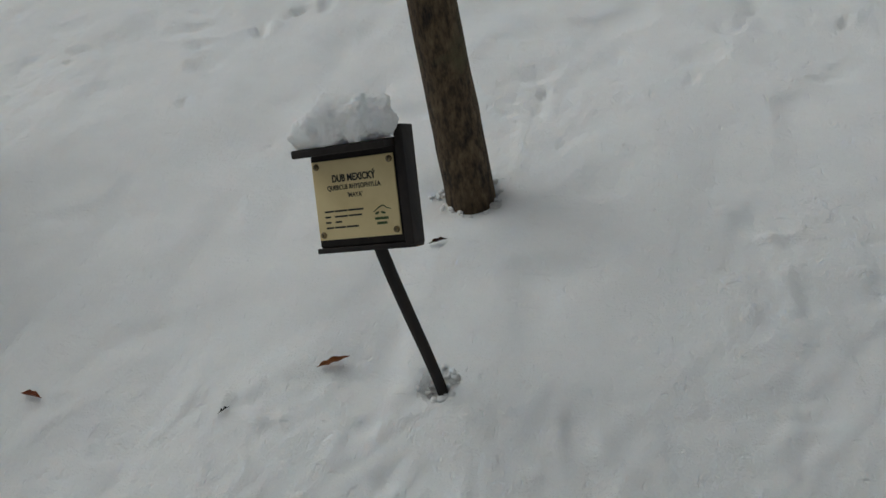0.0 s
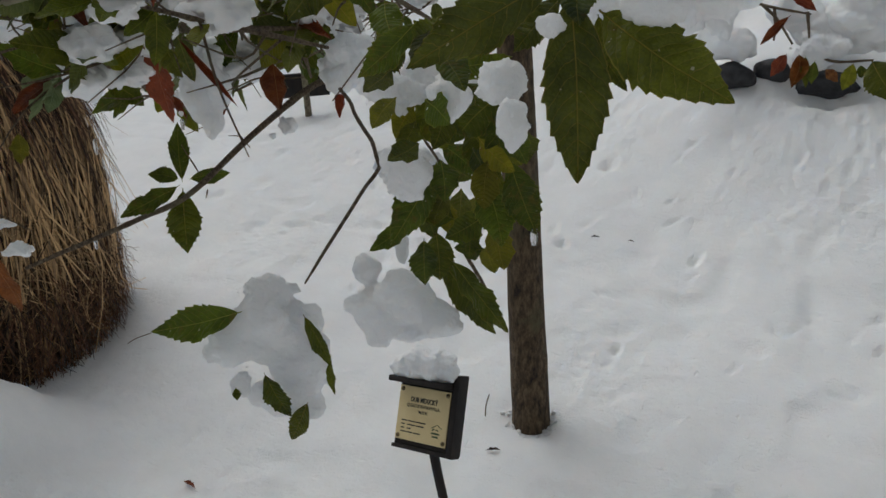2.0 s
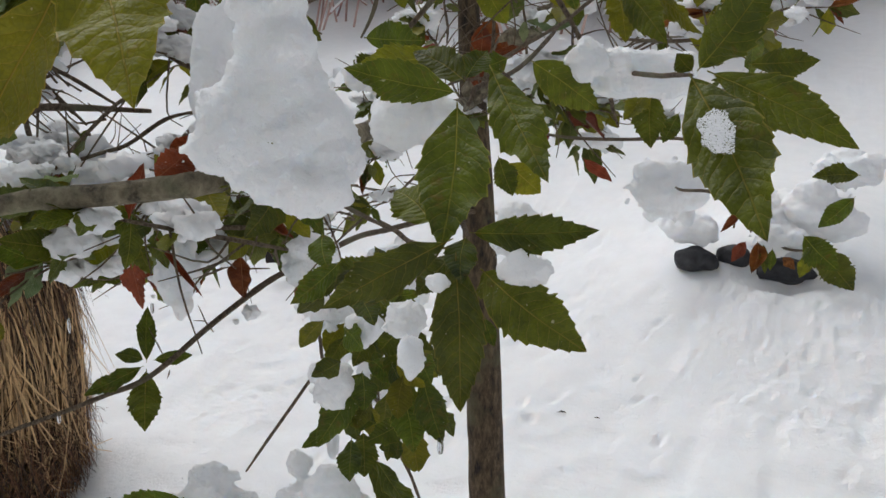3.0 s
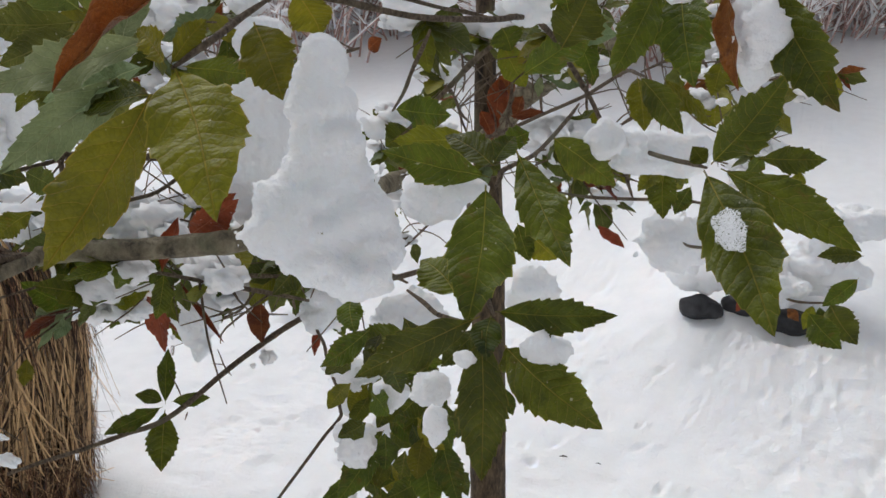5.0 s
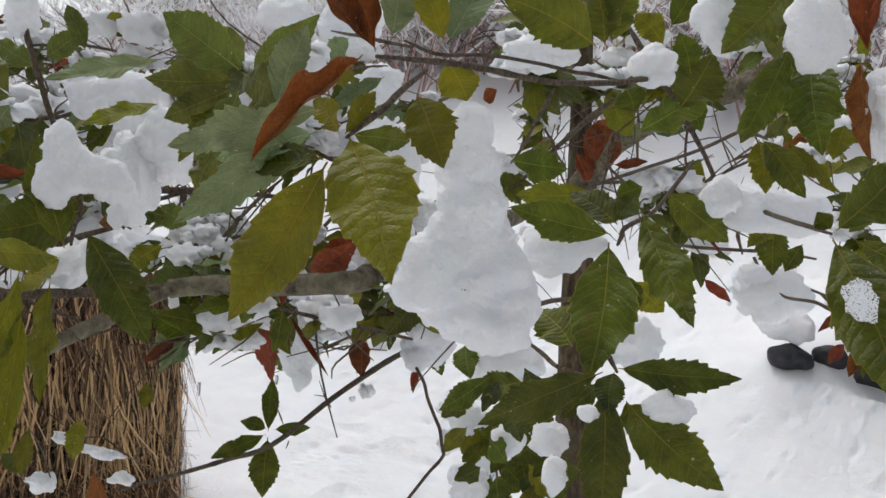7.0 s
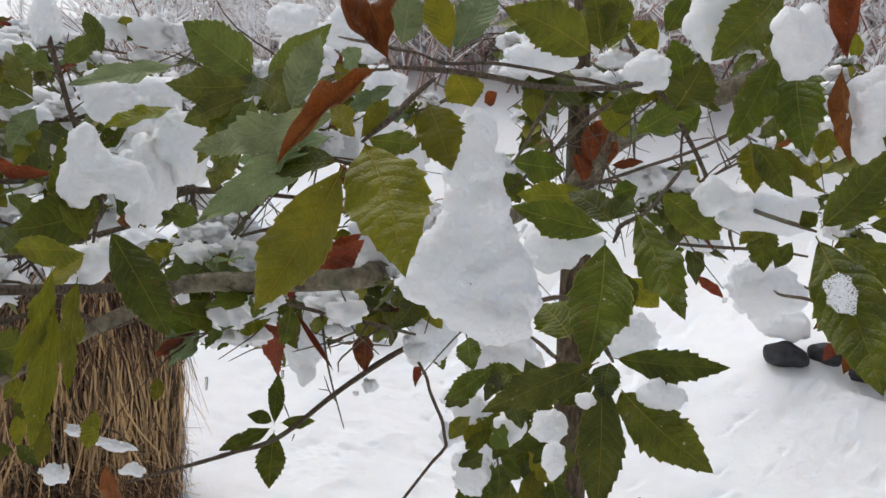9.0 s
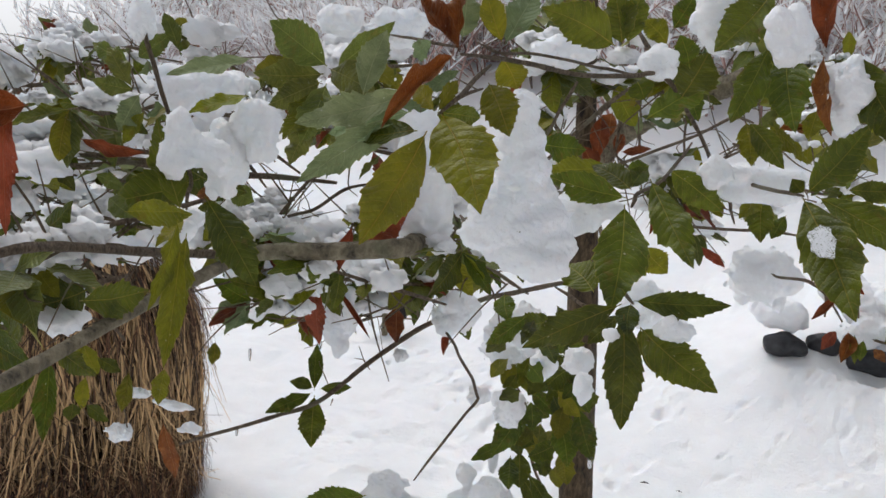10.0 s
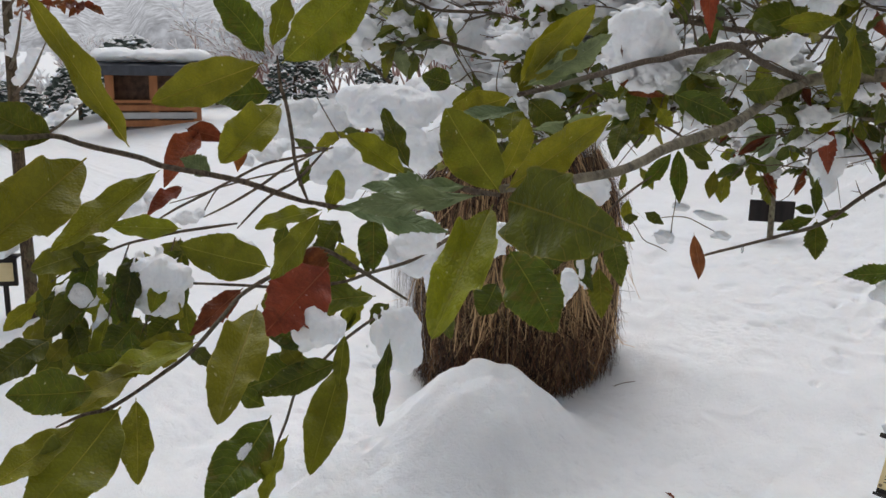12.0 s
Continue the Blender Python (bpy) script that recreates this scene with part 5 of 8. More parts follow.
# spray above it
leaf("deep", (0.389, 0.329, 1.805), (0.403, 0.263, 1.700), 0.060, (0.19, -0.82, 0.54))
leaf("deep", (0.410, 0.344, 1.834), (0.477, 0.287, 1.750), 0.044, (0.17, -0.74, 0.65))
leaf("deep", (0.390, 0.330, 1.812), (0.314, 0.281, 1.831), 0.039, (0.56, -0.74, 0.37))
leaf("olive", (0.355, 0.385, 1.842), (0.277, 0.377, 1.835), 0.034, (0.13, -0.91, -0.39))
leaf("deep", (0.394, 0.333, 1.821), (0.343, 0.345, 1.844), 0.034, (0.12, -0.77, 0.62))
leaf("deep", (0.390, 0.343, 1.822), (0.398, 0.374, 1.846), 0.025, (0.38, -0.62, 0.68))
leaf("deep", (0.376, 0.567, 1.841), (0.444, 0.595, 1.791), 0.047, (0.21, -0.95, -0.25))
leaf("deep", (0.339, 0.605, 1.844), (0.313, 0.589, 1.832), 0.031, (0.34, -0.86, 0.37))
leaf("deep", (0.199, 0.534, 1.864), (0.277, 0.517, 1.860), 0.045, (-0.22, -0.96, -0.19))
leaf("deep", (0.198, 0.587, 1.839), (0.171, 0.570, 1.819), 0.048, (0.59, -0.80, -0.11))
leaf("deep", (0.275, 0.506, 1.794), (0.289, 0.507, 1.749), 0.031, (-0.06, -1.00, -0.04))
leaf("olive", (0.327, 0.638, 1.726), (0.367, 0.653, 1.690), 0.044, (0.28, -0.95, -0.10))
leaf("deep", (0.320, 0.635, 1.733), (0.338, 0.638, 1.687), 0.033, (0.59, -0.79, 0.19))
leaf("brown", (0.386, 0.782, 1.722), (0.421, 0.796, 1.690), 0.018, (0.14, -0.95, -0.27))
leaf("brown", (0.169, 1.031, 1.859), (0.220, 1.059, 1.866), 0.020, (0.49, -0.82, -0.30))
leaf("brown", (-0.128, 1.801, 1.952), (-0.126, 1.782, 1.824), 0.055, (0.32, -0.94, 0.14))
leaf("brown", (-0.096, 1.819, 1.962), (-0.107, 1.802, 1.885), 0.052, (-0.00, -0.98, 0.22))
leaf("brown", (-0.032, 1.730, 1.903), (-0.050, 1.711, 1.844), 0.036, (0.03, -0.96, 0.29))
leaf("brown", (-0.158, 1.772, 1.866), (-0.128, 1.776, 1.786), 0.052, (0.60, -0.78, 0.19))
leaf("brown", (0.094, 0.661, 1.940), (0.110, 0.671, 1.953), 0.022, (0.61, -0.79, -0.11))

# upper spray
leaf("deep", (0.382, 0.270, 1.966), (0.321, 0.219, 1.996), 0.047, (0.62, -0.78, -0.05))
leaf("deep", (0.382, 0.293, 1.969), (0.369, 0.294, 2.023), 0.043, (0.02, -1.00, 0.03))
leaf("deep", (0.386, 0.295, 1.971), (0.393, 0.307, 2.025), 0.033, (0.65, -0.76, 0.08))
leaf("deep", (0.365, 0.417, 1.943), (0.375, 0.419, 1.922), 0.037, (0.10, -0.99, -0.05))
leaf("deep", (0.390, 0.531, 1.931), (0.426, 0.501, 1.987), 0.061, (0.22, -0.80, -0.56))
leaf("deep", (0.340, 0.557, 1.904), (0.420, 0.550, 1.955), 0.047, (0.29, -0.77, -0.57))
leaf("olive", (0.381, 0.478, 1.992), (0.352, 0.467, 2.020), 0.032, (0.38, -0.93, 0.02))
leaf("deep", (0.371, 0.534, 2.017), (0.390, 0.551, 2.062), 0.034, (0.54, -0.84, 0.09))
leaf("deep", (0.408, 0.488, 1.965), (0.393, 0.486, 2.005), 0.032, (0.35, -0.93, 0.08))
leaf("deep", (0.506, 0.415, 2.042), (0.466, 0.337, 1.969), 0.053, (0.43, -0.73, 0.53))
leaf("deep", (0.509, 0.407, 1.983), (0.488, 0.338, 1.898), 0.036, (0.51, -0.72, 0.47))
leaf("deep", (0.524, 0.416, 1.984), (0.548, 0.369, 1.892), 0.050, (-0.14, -0.90, 0.42))
leaf("deep", (0.504, 0.427, 1.978), (0.529, 0.407, 1.911), 0.051, (0.40, -0.83, 0.39))
leaf("deep", (0.481, 0.426, 2.049), (0.498, 0.426, 1.993), 0.042, (-0.23, -0.97, -0.07))
leaf("russet", (0.573, 0.311, 2.027), (0.576, 0.281, 1.966), 0.027, (-0.12, -0.89, 0.44))
leaf("brown", (0.568, 0.345, 1.966), (0.585, 0.320, 1.889), 0.017, (-0.50, -0.85, 0.17))
leaf("deep", (0.486, 0.464, 1.904), (0.532, 0.446, 1.853), 0.032, (-0.28, -0.96, 0.09))
leaf("olive", (0.482, 0.473, 1.904), (0.497, 0.450, 1.854), 0.035, (0.30, -0.83, 0.46))
leaf("olive", (0.505, 0.485, 1.903), (0.561, 0.439, 1.860), 0.023, (-0.70, -0.69, -0.19))
leaf("olive", (0.549, 0.557, 1.925), (0.543, 0.548, 1.889), 0.028, (-0.05, -0.97, 0.24))
leaf("deep", (0.598, 0.358, 1.969), (0.655, 0.325, 1.876), 0.046, (-0.33, -0.93, 0.13))
leaf("deep", (0.628, 0.309, 1.992), (0.654, 0.294, 1.965), 0.034, (-0.46, -0.89, 0.04))
leaf("deep", (0.649, 0.313, 1.962), (0.629, 0.307, 1.980), 0.021, (0.19, -0.98, -0.10))
leaf("deep", (0.598, 0.379, 1.965), (0.628, 0.359, 1.893), 0.042, (0.29, -0.88, 0.37))

# spray nearest to the path
leaf("deep", (0.566, 0.323, 1.829), (0.629, 0.236, 1.729), 0.056, (-0.28, -0.80, 0.53))
leaf("deep", (0.577, 0.339, 1.830), (0.678, 0.298, 1.782), 0.037, (-0.18, -0.90, 0.39))
leaf("deep", (0.563, 0.399, 1.830), (0.618, 0.357, 1.904), 0.042, (-0.08, -0.89, -0.44))
leaf("deep", (0.599, 0.426, 1.836), (0.652, 0.405, 1.839), 0.026, (-0.34, -0.91, -0.22))
leaf("deep", (0.559, 0.408, 1.830), (0.546, 0.405, 1.844), 0.019, (0.19, -0.98, -0.06))
leaf("deep", (0.570, 0.436, 1.834), (0.574, 0.439, 1.844), 0.016, (0.13, -0.96, 0.25))
leaf("deep", (0.653, 0.600, 1.672), (0.688, 0.588, 1.641), 0.033, (-0.21, -0.97, 0.13))
leaf("deep", (0.698, 0.625, 1.710), (0.666, 0.607, 1.679), 0.022, (0.01, -0.87, 0.50))
leaf("deep", (0.704, 0.685, 1.725), (0.657, 0.664, 1.723), 0.024, (0.32, -0.80, 0.51))
leaf("olive", (0.631, 0.722, 1.811), (0.626, 0.717, 1.792), 0.018, (0.03, -0.97, 0.23))
leaf("deep", (0.471, 0.763, 1.809), (0.475, 0.754, 1.739), 0.044, (-0.05, -0.99, 0.13))
leaf("olive", (0.471, 0.763, 1.813), (0.442, 0.745, 1.772), 0.033, (-0.03, -0.90, 0.43))
leaf("deep", (0.504, 0.773, 1.782), (0.488, 0.760, 1.745), 0.027, (0.01, -0.95, 0.32))

# low branch: small leaves and withered ones
leaf("deep", (-0.278, 0.698, 1.368), (-0.248, 0.653, 1.285), 0.054, (0.51, -0.66, 0.55))
leaf("deep", (-0.283, 0.698, 1.372), (-0.326, 0.615, 1.346), 0.033, (0.56, -0.50, 0.66))
leaf("deep", (-0.284, 0.700, 1.381), (-0.327, 0.684, 1.389), 0.027, (0.38, -0.76, 0.53))
leaf("deep", (-0.286, 0.708, 1.373), (-0.310, 0.745, 1.454), 0.033, (0.78, -0.46, 0.43))
leaf("deep", (-0.278, 0.713, 1.377), (-0.233, 0.755, 1.379), 0.026, (0.68, -0.73, -0.04))
leaf("deep", (-0.328, 0.779, 1.548), (-0.367, 0.754, 1.525), 0.044, (0.38, -0.88, 0.28))
leaf("brown", (-0.080, 0.845, 1.497), (-0.074, 0.819, 1.458), 0.016, (0.12, -0.82, 0.56))
leaf("brown", (-0.006, 0.462, 1.727), (0.033, 0.465, 1.760), 0.031, (0.33, -0.89, -0.31))
leaf("russet", (-0.023, 0.450, 1.707), (0.048, 0.449, 1.756), 0.042, (0.35, -0.78, -0.52))
leaf("brown", (-0.459, 0.501, 1.331), (-0.457, 0.526, 1.216), 0.034, (0.42, -0.84, 0.35))
leaf("deep", (-0.128, 0.804, 1.641), (-0.152, 0.885, 1.537), 0.056, (0.25, -0.96, 0.14))
leaf("deep", (-0.150, 0.825, 1.609), (-0.125, 0.828, 1.542), 0.056, (0.23, -0.97, 0.04))
leaf("deep", (-0.065, 0.861, 1.557), (-0.043, 0.862, 1.484), 0.049, (0.17, -0.98, 0.04))
leaf("deep", (-0.332, 0.950, 1.566), (-0.362, 0.922, 1.486), 0.043, (0.23, -0.94, 0.24))
leaf("deep", (-0.313, 0.961, 1.573), (-0.278, 0.973, 1.525), 0.038, (0.30, -0.95, -0.01))
leaf("deep", (-0.489, 0.865, 1.554), (-0.519, 0.838, 1.474), 0.056, (0.31, -0.93, 0.21))
leaf("deep", (-0.599, 0.909, 1.472), (-0.541, 0.932, 1.423), 0.054, (0.66, -0.52, 0.54))

# snowed-in hanging spray before the sign
leaf("deep", (0.039, 0.395, 1.360), (-0.051, 0.355, 1.340), 0.041, (0.23, -0.80, 0.55))
leaf("deep", (0.106, 0.407, 1.362), (0.143, 0.395, 1.313), 0.020, (-0.05, -0.98, 0.20))
leaf("deep", (0.134, 0.405, 1.315), (0.145, 0.392, 1.283), 0.011, (-0.02, -0.93, 0.38))
leaf("deep", (0.074, 0.373, 1.306), (0.093, 0.385, 1.249), 0.026, (0.45, -0.89, -0.04))
leaf("deep", (0.106, 0.399, 1.262), (0.082, 0.396, 1.211), 0.023, (0.14, -0.99, -0.01))
leaf("deep", (0.033, 0.375, 1.278), (0.037, 0.370, 1.266), 0.010, (0.42, -0.78, 0.47))
leaf("deep", (0.247, 0.406, 1.464), (0.259, 0.379, 1.430), 0.029, (0.12, -0.76, 0.64))
leaf("deep", (0.253, 0.429, 1.436), (0.309, 0.426, 1.366), 0.033, (-0.05, -1.00, 0.01))

# spray at the end of the long limb
leaf("shoot", (0.031, -0.567, 1.694), (0.099, -0.547, 1.767), 0.035, (0.68, -0.55, -0.48))
leaf("grey", (0.038, -0.561, 1.697), (0.097, -0.529, 1.741), 0.024, (0.68, -0.33, -0.66))
leaf("shoot", (0.025, -0.575, 1.681), (-0.008, -0.631, 1.663), 0.030, (0.87, -0.49, -0.06))
leaf("shade", (0.029, -0.559, 1.679), (0.079, -0.543, 1.640), 0.029, (0.47, -0.85, 0.24))
leaf("grey", (0.056, -0.584, 1.652), (0.084, -0.505, 1.669), 0.019, (0.82, -0.18, -0.54))
leaf("grey", (0.040, -0.579, 1.669), (0.027, -0.657, 1.659), 0.022, (0.53, -0.20, 0.82))
leaf("shoot", (0.029, -0.575, 1.670), (0.046, -0.594, 1.644), 0.031, (0.35, -0.62, 0.70))
leaf("brown", (-0.299, -0.397, 1.543), (-0.281, -0.386, 1.534), 0.020, (0.64, -0.68, 0.35))

# spray across the grass bundle
leaf("shoot", (0.185, -0.743, 1.623), (0.156, -0.772, 1.683), 0.041, (0.80, -0.58, 0.11))
leaf("shoot", (0.187, -0.739, 1.625), (0.279, -0.736, 1.685), 0.027, (0.07, -1.00, -0.05))
leaf("shoot", (0.183, -0.741, 1.631), (0.188, -0.720, 1.676), 0.021, (0.95, -0.32, 0.05))
leaf("shade", (0.196, -0.747, 1.619), (0.330, -0.781, 1.616), 0.059, (-0.23, -0.94, 0.27))
leaf("shoot", (0.183, -0.748, 1.614), (0.246, -0.856, 1.550), 0.035, (0.45, -0.26, 0.86))
leaf("grey", (0.169, -0.747, 1.619), (0.134, -0.854, 1.614), 0.023, (0.70, -0.26, 0.66))
leaf("grey", (0.069, -0.807, 1.602), (0.129, -0.743, 1.583), 0.027, (0.60, -0.35, 0.72))
leaf("grey", (0.155, -0.746, 1.624), (0.111, -0.814, 1.624), 0.024, (0.55, -0.36, 0.75))
leaf("shade", (0.084, -0.748, 1.629), (0.061, -0.758, 1.677), 0.020, (0.90, -0.17, 0.40))
leaf("shoot", (0.084, -0.751, 1.624), (0.063, -0.795, 1.657), 0.024, (0.93, -0.22, 0.28))
leaf("shoot", (0.031, -0.793, 1.590), (0.030, -0.782, 1.625), 0.017, (0.97, -0.22, 0.10))
leaf("shade", (0.078, -0.626, 1.545), (0.134, -0.617, 1.476), 0.054, (0.49, -0.83, 0.28))
leaf("shade", (-0.062, -0.504, 1.462), (-0.067, -0.524, 1.424), 0.037, (0.41, -0.83, 0.38))
leaf("shoot", (0.028, -0.569, 1.693), (0.074, -0.556, 1.757), 0.026, (0.69, -0.62, -0.36))
leaf("grey", (0.031, -0.567, 1.690), (0.104, -0.526, 1.742), 0.033, (0.67, -0.55, -0.50))
leaf("shoot", (0.013, -0.577, 1.678), (-0.011, -0.622, 1.673), 0.023, (0.78, -0.46, 0.42))
leaf("shade", (-0.215, -0.447, 1.682), (-0.242, -0.476, 1.692), 0.033, (0.73, -0.57, 0.38))

# two leafy shoots nearest at the end
branch("twig", [(0.185, -0.743, 1.621), (0.136, -0.753, 1.622), (0.076, -0.768, 1.599), (0.036, -0.785, 1.594), (0.044, -0.820, 1.604)], 0.0023, 0.0020)
branch("twig", [(-0.217, -0.516, 1.407), (-0.221, -0.649, 1.493), (-0.179, -0.767, 1.467), (-0.130, -0.848, 1.434), (-0.103, -0.937, 1.408), (-0.082, -0.991, 1.411)], 0.0030, 0.0014)
branch("twig", [(0.047, -0.817, 1.602), (0.038, -0.869, 1.622), (0.033, -0.933, 1.639), (0.042, -0.979, 1.655), (0.052, -1.011, 1.666), (0.072, -1.065, 1.672)], 0.0024, 0.0016)
branch("twig", [(0.044, -0.820, 1.604), (0.057, -0.839, 1.641), (0.082, -0.859, 1.682), (0.089, -0.870, 1.718)], 0.0016, 0.0012)
branch("twig", [(-0.345, -0.553, 1.595), (-0.338, -0.643, 1.540), (-0.340, -0.691, 1.502)], 0.0022, 0.0014)
branch("twig", [(-0.390, -0.528, 1.589), (-0.394, -0.629, 1.543), (-0.388, -0.713, 1.511)], 0.0022, 0.0014)
branch("twig", [(-0.305, -0.793, 1.454), (-0.256, -0.735, 1.454), (-0.229, -0.613, 1.443), (-0.224, -0.507, 1.456), (-0.228, -0.369, 1.502)], 0.0012, 0.0029)
branch("twig", [(-0.229, -0.534, 1.396), (-0.231, -0.612, 1.362), (-0.206, -0.689, 1.329), (-0.176, -0.734, 1.281), (-0.149, -0.764, 1.240)], 0.0022, 0.0012)
leaf("shade", (0.083, -0.876, 1.719), (0.072, -0.907, 1.758), 0.025, (0.98, -0.16, 0.15))
leaf("shoot", (0.092, -0.868, 1.713), (0.156, -0.838, 1.766), 0.035, (0.63, -0.69, -0.36))
leaf("shoot", (0.085, -0.872, 1.723), (0.085, -0.858, 1.764), 0.019, (0.99, 0.12, -0.04))
leaf("shoot", (0.084, -0.878, 1.713), (0.078, -0.957, 1.687), 0.031, (0.94, -0.17, 0.31))
leaf("shoot", (0.079, -0.862, 1.684), (0.096, -0.919, 1.647), 0.031, (0.76, -0.18, 0.62))
leaf("shade", (0.037, -0.846, 1.690), (0.008, -0.882, 1.685), 0.027, (0.66, -0.60, 0.45))
leaf("shoot", (0.034, -0.957, 1.654), (0.077, -1.029, 1.754), 0.020, (0.93, 0.33, -0.17))
leaf("shoot", (0.047, -0.991, 1.650), (0.089, -1.070, 1.604), 0.042, (0.84, 0.13, 0.53))
leaf("shoot", (0.031, -0.935, 1.636), (0.053, -1.020, 1.591), 0.024, (0.76, -0.14, 0.64))
leaf("shade", (0.053, -1.011, 1.665), (0.053, -1.051, 1.685), 0.029, (0.98, 0.10, 0.19))
leaf("shade", (0.031, -1.017, 1.674), (0.025, -1.043, 1.666), 0.028, (0.97, -0.17, -0.17))
leaf("grey", (0.028, -0.894, 1.629), (0.020, -0.915, 1.642), 0.019, (0.92, -0.13, 0.37))
leaf("shoot", (-0.061, -0.798, 1.525), (-0.081, -0.876, 1.552), 0.042, (0.94, -0.13, 0.32))
leaf("shoot", (0.028, -0.797, 1.590), (-0.007, -0.827, 1.529), 0.027, (0.44, -0.88, 0.19))
leaf("shoot", (0.028, -0.797, 1.592), (0.012, -0.851, 1.580), 0.017, (0.65, -0.34, 0.68))
leaf("shoot", (-0.168, -0.837, 1.548), (-0.184, -0.900, 1.555), 0.024, (0.85, -0.15, 0.50))
leaf("russet", (-0.175, -0.662, 1.483), (-0.175, -0.750, 1.415), 0.076, (0.80, -0.37, 0.47))
leaf("russet", (-0.222, -0.683, 1.490), (-0.186, -0.653, 1.456), 0.056, (0.78, -0.50, 0.37))
leaf("russet", (-0.251, -0.731, 1.451), (-0.244, -0.802, 1.408), 0.031, (0.73, -0.30, 0.62))
leaf("brown", (-0.271, -0.768, 1.634), (-0.235, -0.825, 1.580), 0.032, (0.64, -0.28, 0.72))
leaf("brown", (-0.279, -0.778, 1.637), (-0.248, -0.746, 1.622), 0.023, (0.74, -0.57, 0.35))
leaf("brown", (-0.327, -0.685, 1.609), (-0.325, -0.695, 1.575), 0.016, (0.88, -0.43, 0.17))
leaf("brown", (-0.271, -0.791, 1.573), (-0.241, -0.843, 1.548), 0.018, (0.63, 0.01, 0.78))
leaf("shoot", (-0.167, -0.757, 1.455), (-0.066, -0.855, 1.381), 0.052, (0.49, -0.15, 0.86))
leaf("shade", (-0.212, -0.569, 1.422), (-0.229, -0.683, 1.423), 0.036, (0.79, -0.10, 0.61))
leaf("shade", (-0.221, -0.652, 1.351), (-0.214, -0.758, 1.343), 0.053, (0.75, -0.00, 0.67))
leaf("shoot", (-0.225, -0.612, 1.341), (-0.161, -0.700, 1.240), 0.050, (0.61, -0.37, 0.70))
leaf("shade", (-0.203, -0.725, 1.307), (-0.164, -0.827, 1.248), 0.063, (0.63, -0.20, 0.75))
leaf("shoot", (-0.170, -0.722, 1.294), (-0.140, -0.773, 1.233), 0.023, (0.18, -0.72, 0.68))
leaf("shoot", (-0.108, -0.928, 1.404), (-0.046, -1.032, 1.352), 0.061, (0.70, 0.06, 0.71))
leaf("shoot", (-0.110, -0.913, 1.408), (-0.057, -0.935, 1.350), 0.031, (0.56, -0.46, 0.69))
leaf("shoot", (-0.090, -0.970, 1.405), (-0.068, -1.048, 1.381), 0.031, (0.64, -0.05, 0.77))
leaf("shade", (-0.106, -0.949, 1.426), (-0.115, -1.020, 1.436), 0.041, (0.87, -0.05, 0.49))
leaf("shoot", (-0.121, -0.902, 1.432), (-0.112, -0.977, 1.415), 0.031, (0.49, -0.13, 0.86))
leaf("shoot", (-0.137, -0.839, 1.439), (-0.124, -0.938, 1.429), 0.031, (0.51, -0.02, 0.86))
leaf("shade", (-0.231, -0.950, 1.439), (-0.210, -1.013, 1.414), 0.036, (0.75, -0.01, 0.67))
leaf("shade", (-0.366, -0.858, 1.474), (-0.337, -0.928, 1.406), 0.036, (0.70, -0.33, 0.63))
leaf("shade", (-0.338, -0.821, 1.487), (-0.315, -0.851, 1.416), 0.033, (0.69, -0.56, 0.46))
leaf("shoot", (-0.357, -0.840, 1.493), (-0.361, -0.930, 1.479), 0.038, (0.76, -0.14, 0.64))
leaf("shade", (-0.321, -0.826, 1.417), (-0.292, -0.883, 1.383), 0.036, (0.61, -0.16, 0.78))
leaf("shade", (-0.296, -0.796, 1.418), (-0.290, -0.830, 1.392), 0.028, (0.78, -0.28, 0.55))
leaf("shade", (-0.376, -0.891, 1.415), (-0.313, -0.896, 1.373), 0.032, (0.42, -0.60, 0.68))
leaf("shade", (-0.343, -0.759, 1.456), (-0.347, -0.782, 1.402), 0.031, (0.68, -0.68, 0.25))
leaf("shade", (-0.209, -0.575, 1.527), (-0.197, -0.584, 1.460), 0.038, (0.62, -0.76, 0.22))
leaf("shade", (-0.235, -0.608, 1.520), (-0.242, -0.628, 1.486), 0.031, (0.58, -0.75, 0.33))
leaf("shade", (-0.069, -0.653, 1.422), (-0.044, -0.685, 1.339), 0.018, (0.48, -0.76, 0.44))
leaf("shade", (-0.371, -0.858, 1.493), (-0.339, -0.897, 1.409), 0.034, (0.70, -0.50, 0.51))
leaf("shoot", (-0.400, -0.894, 1.489), (-0.376, -0.914, 1.440), 0.022, (0.70, -0.47, 0.54))
leaf("shoot", (-0.360, -0.842, 1.503), (-0.374, -0.892, 1.497), 0.021, (0.69, -0.27, 0.67))
leaf("shade", (-0.345, -0.829, 1.487), (-0.310, -0.846, 1.413), 0.025, (0.77, -0.44, 0.46))
leaf("shade", (-0.355, -0.759, 1.496), (-0.337, -0.771, 1.445), 0.027, (0.77, -0.50, 0.40))
leaf("shoot", (-0.327, -0.862, 1.422), (-0.306, -0.887, 1.373), 0.021, (0.73, -0.44, 0.53))
leaf("shade", (-0.363, -0.876, 1.416), (-0.349, -0.903, 1.383), 0.030, (0.68, -0.40, 0.61))
leaf("shoot", (-0.331, -0.906, 1.403), (-0.330, -0.929, 1.382), 0.023, (0.73, -0.46, 0.51))
leaf("shade", (-0.329, -0.789, 1.412), (-0.293, -0.813, 1.360), 0.026, (0.56, -0.53, 0.63))
leaf("shade", (-0.277, -0.781, 1.399), (-0.267, -0.840, 1.377), 0.030, (0.60, -0.18, 0.78))
leaf("shoot", (-0.191, -0.828, 1.425), (-0.178, -0.882, 1.407), 0.021, (0.52, -0.15, 0.84))
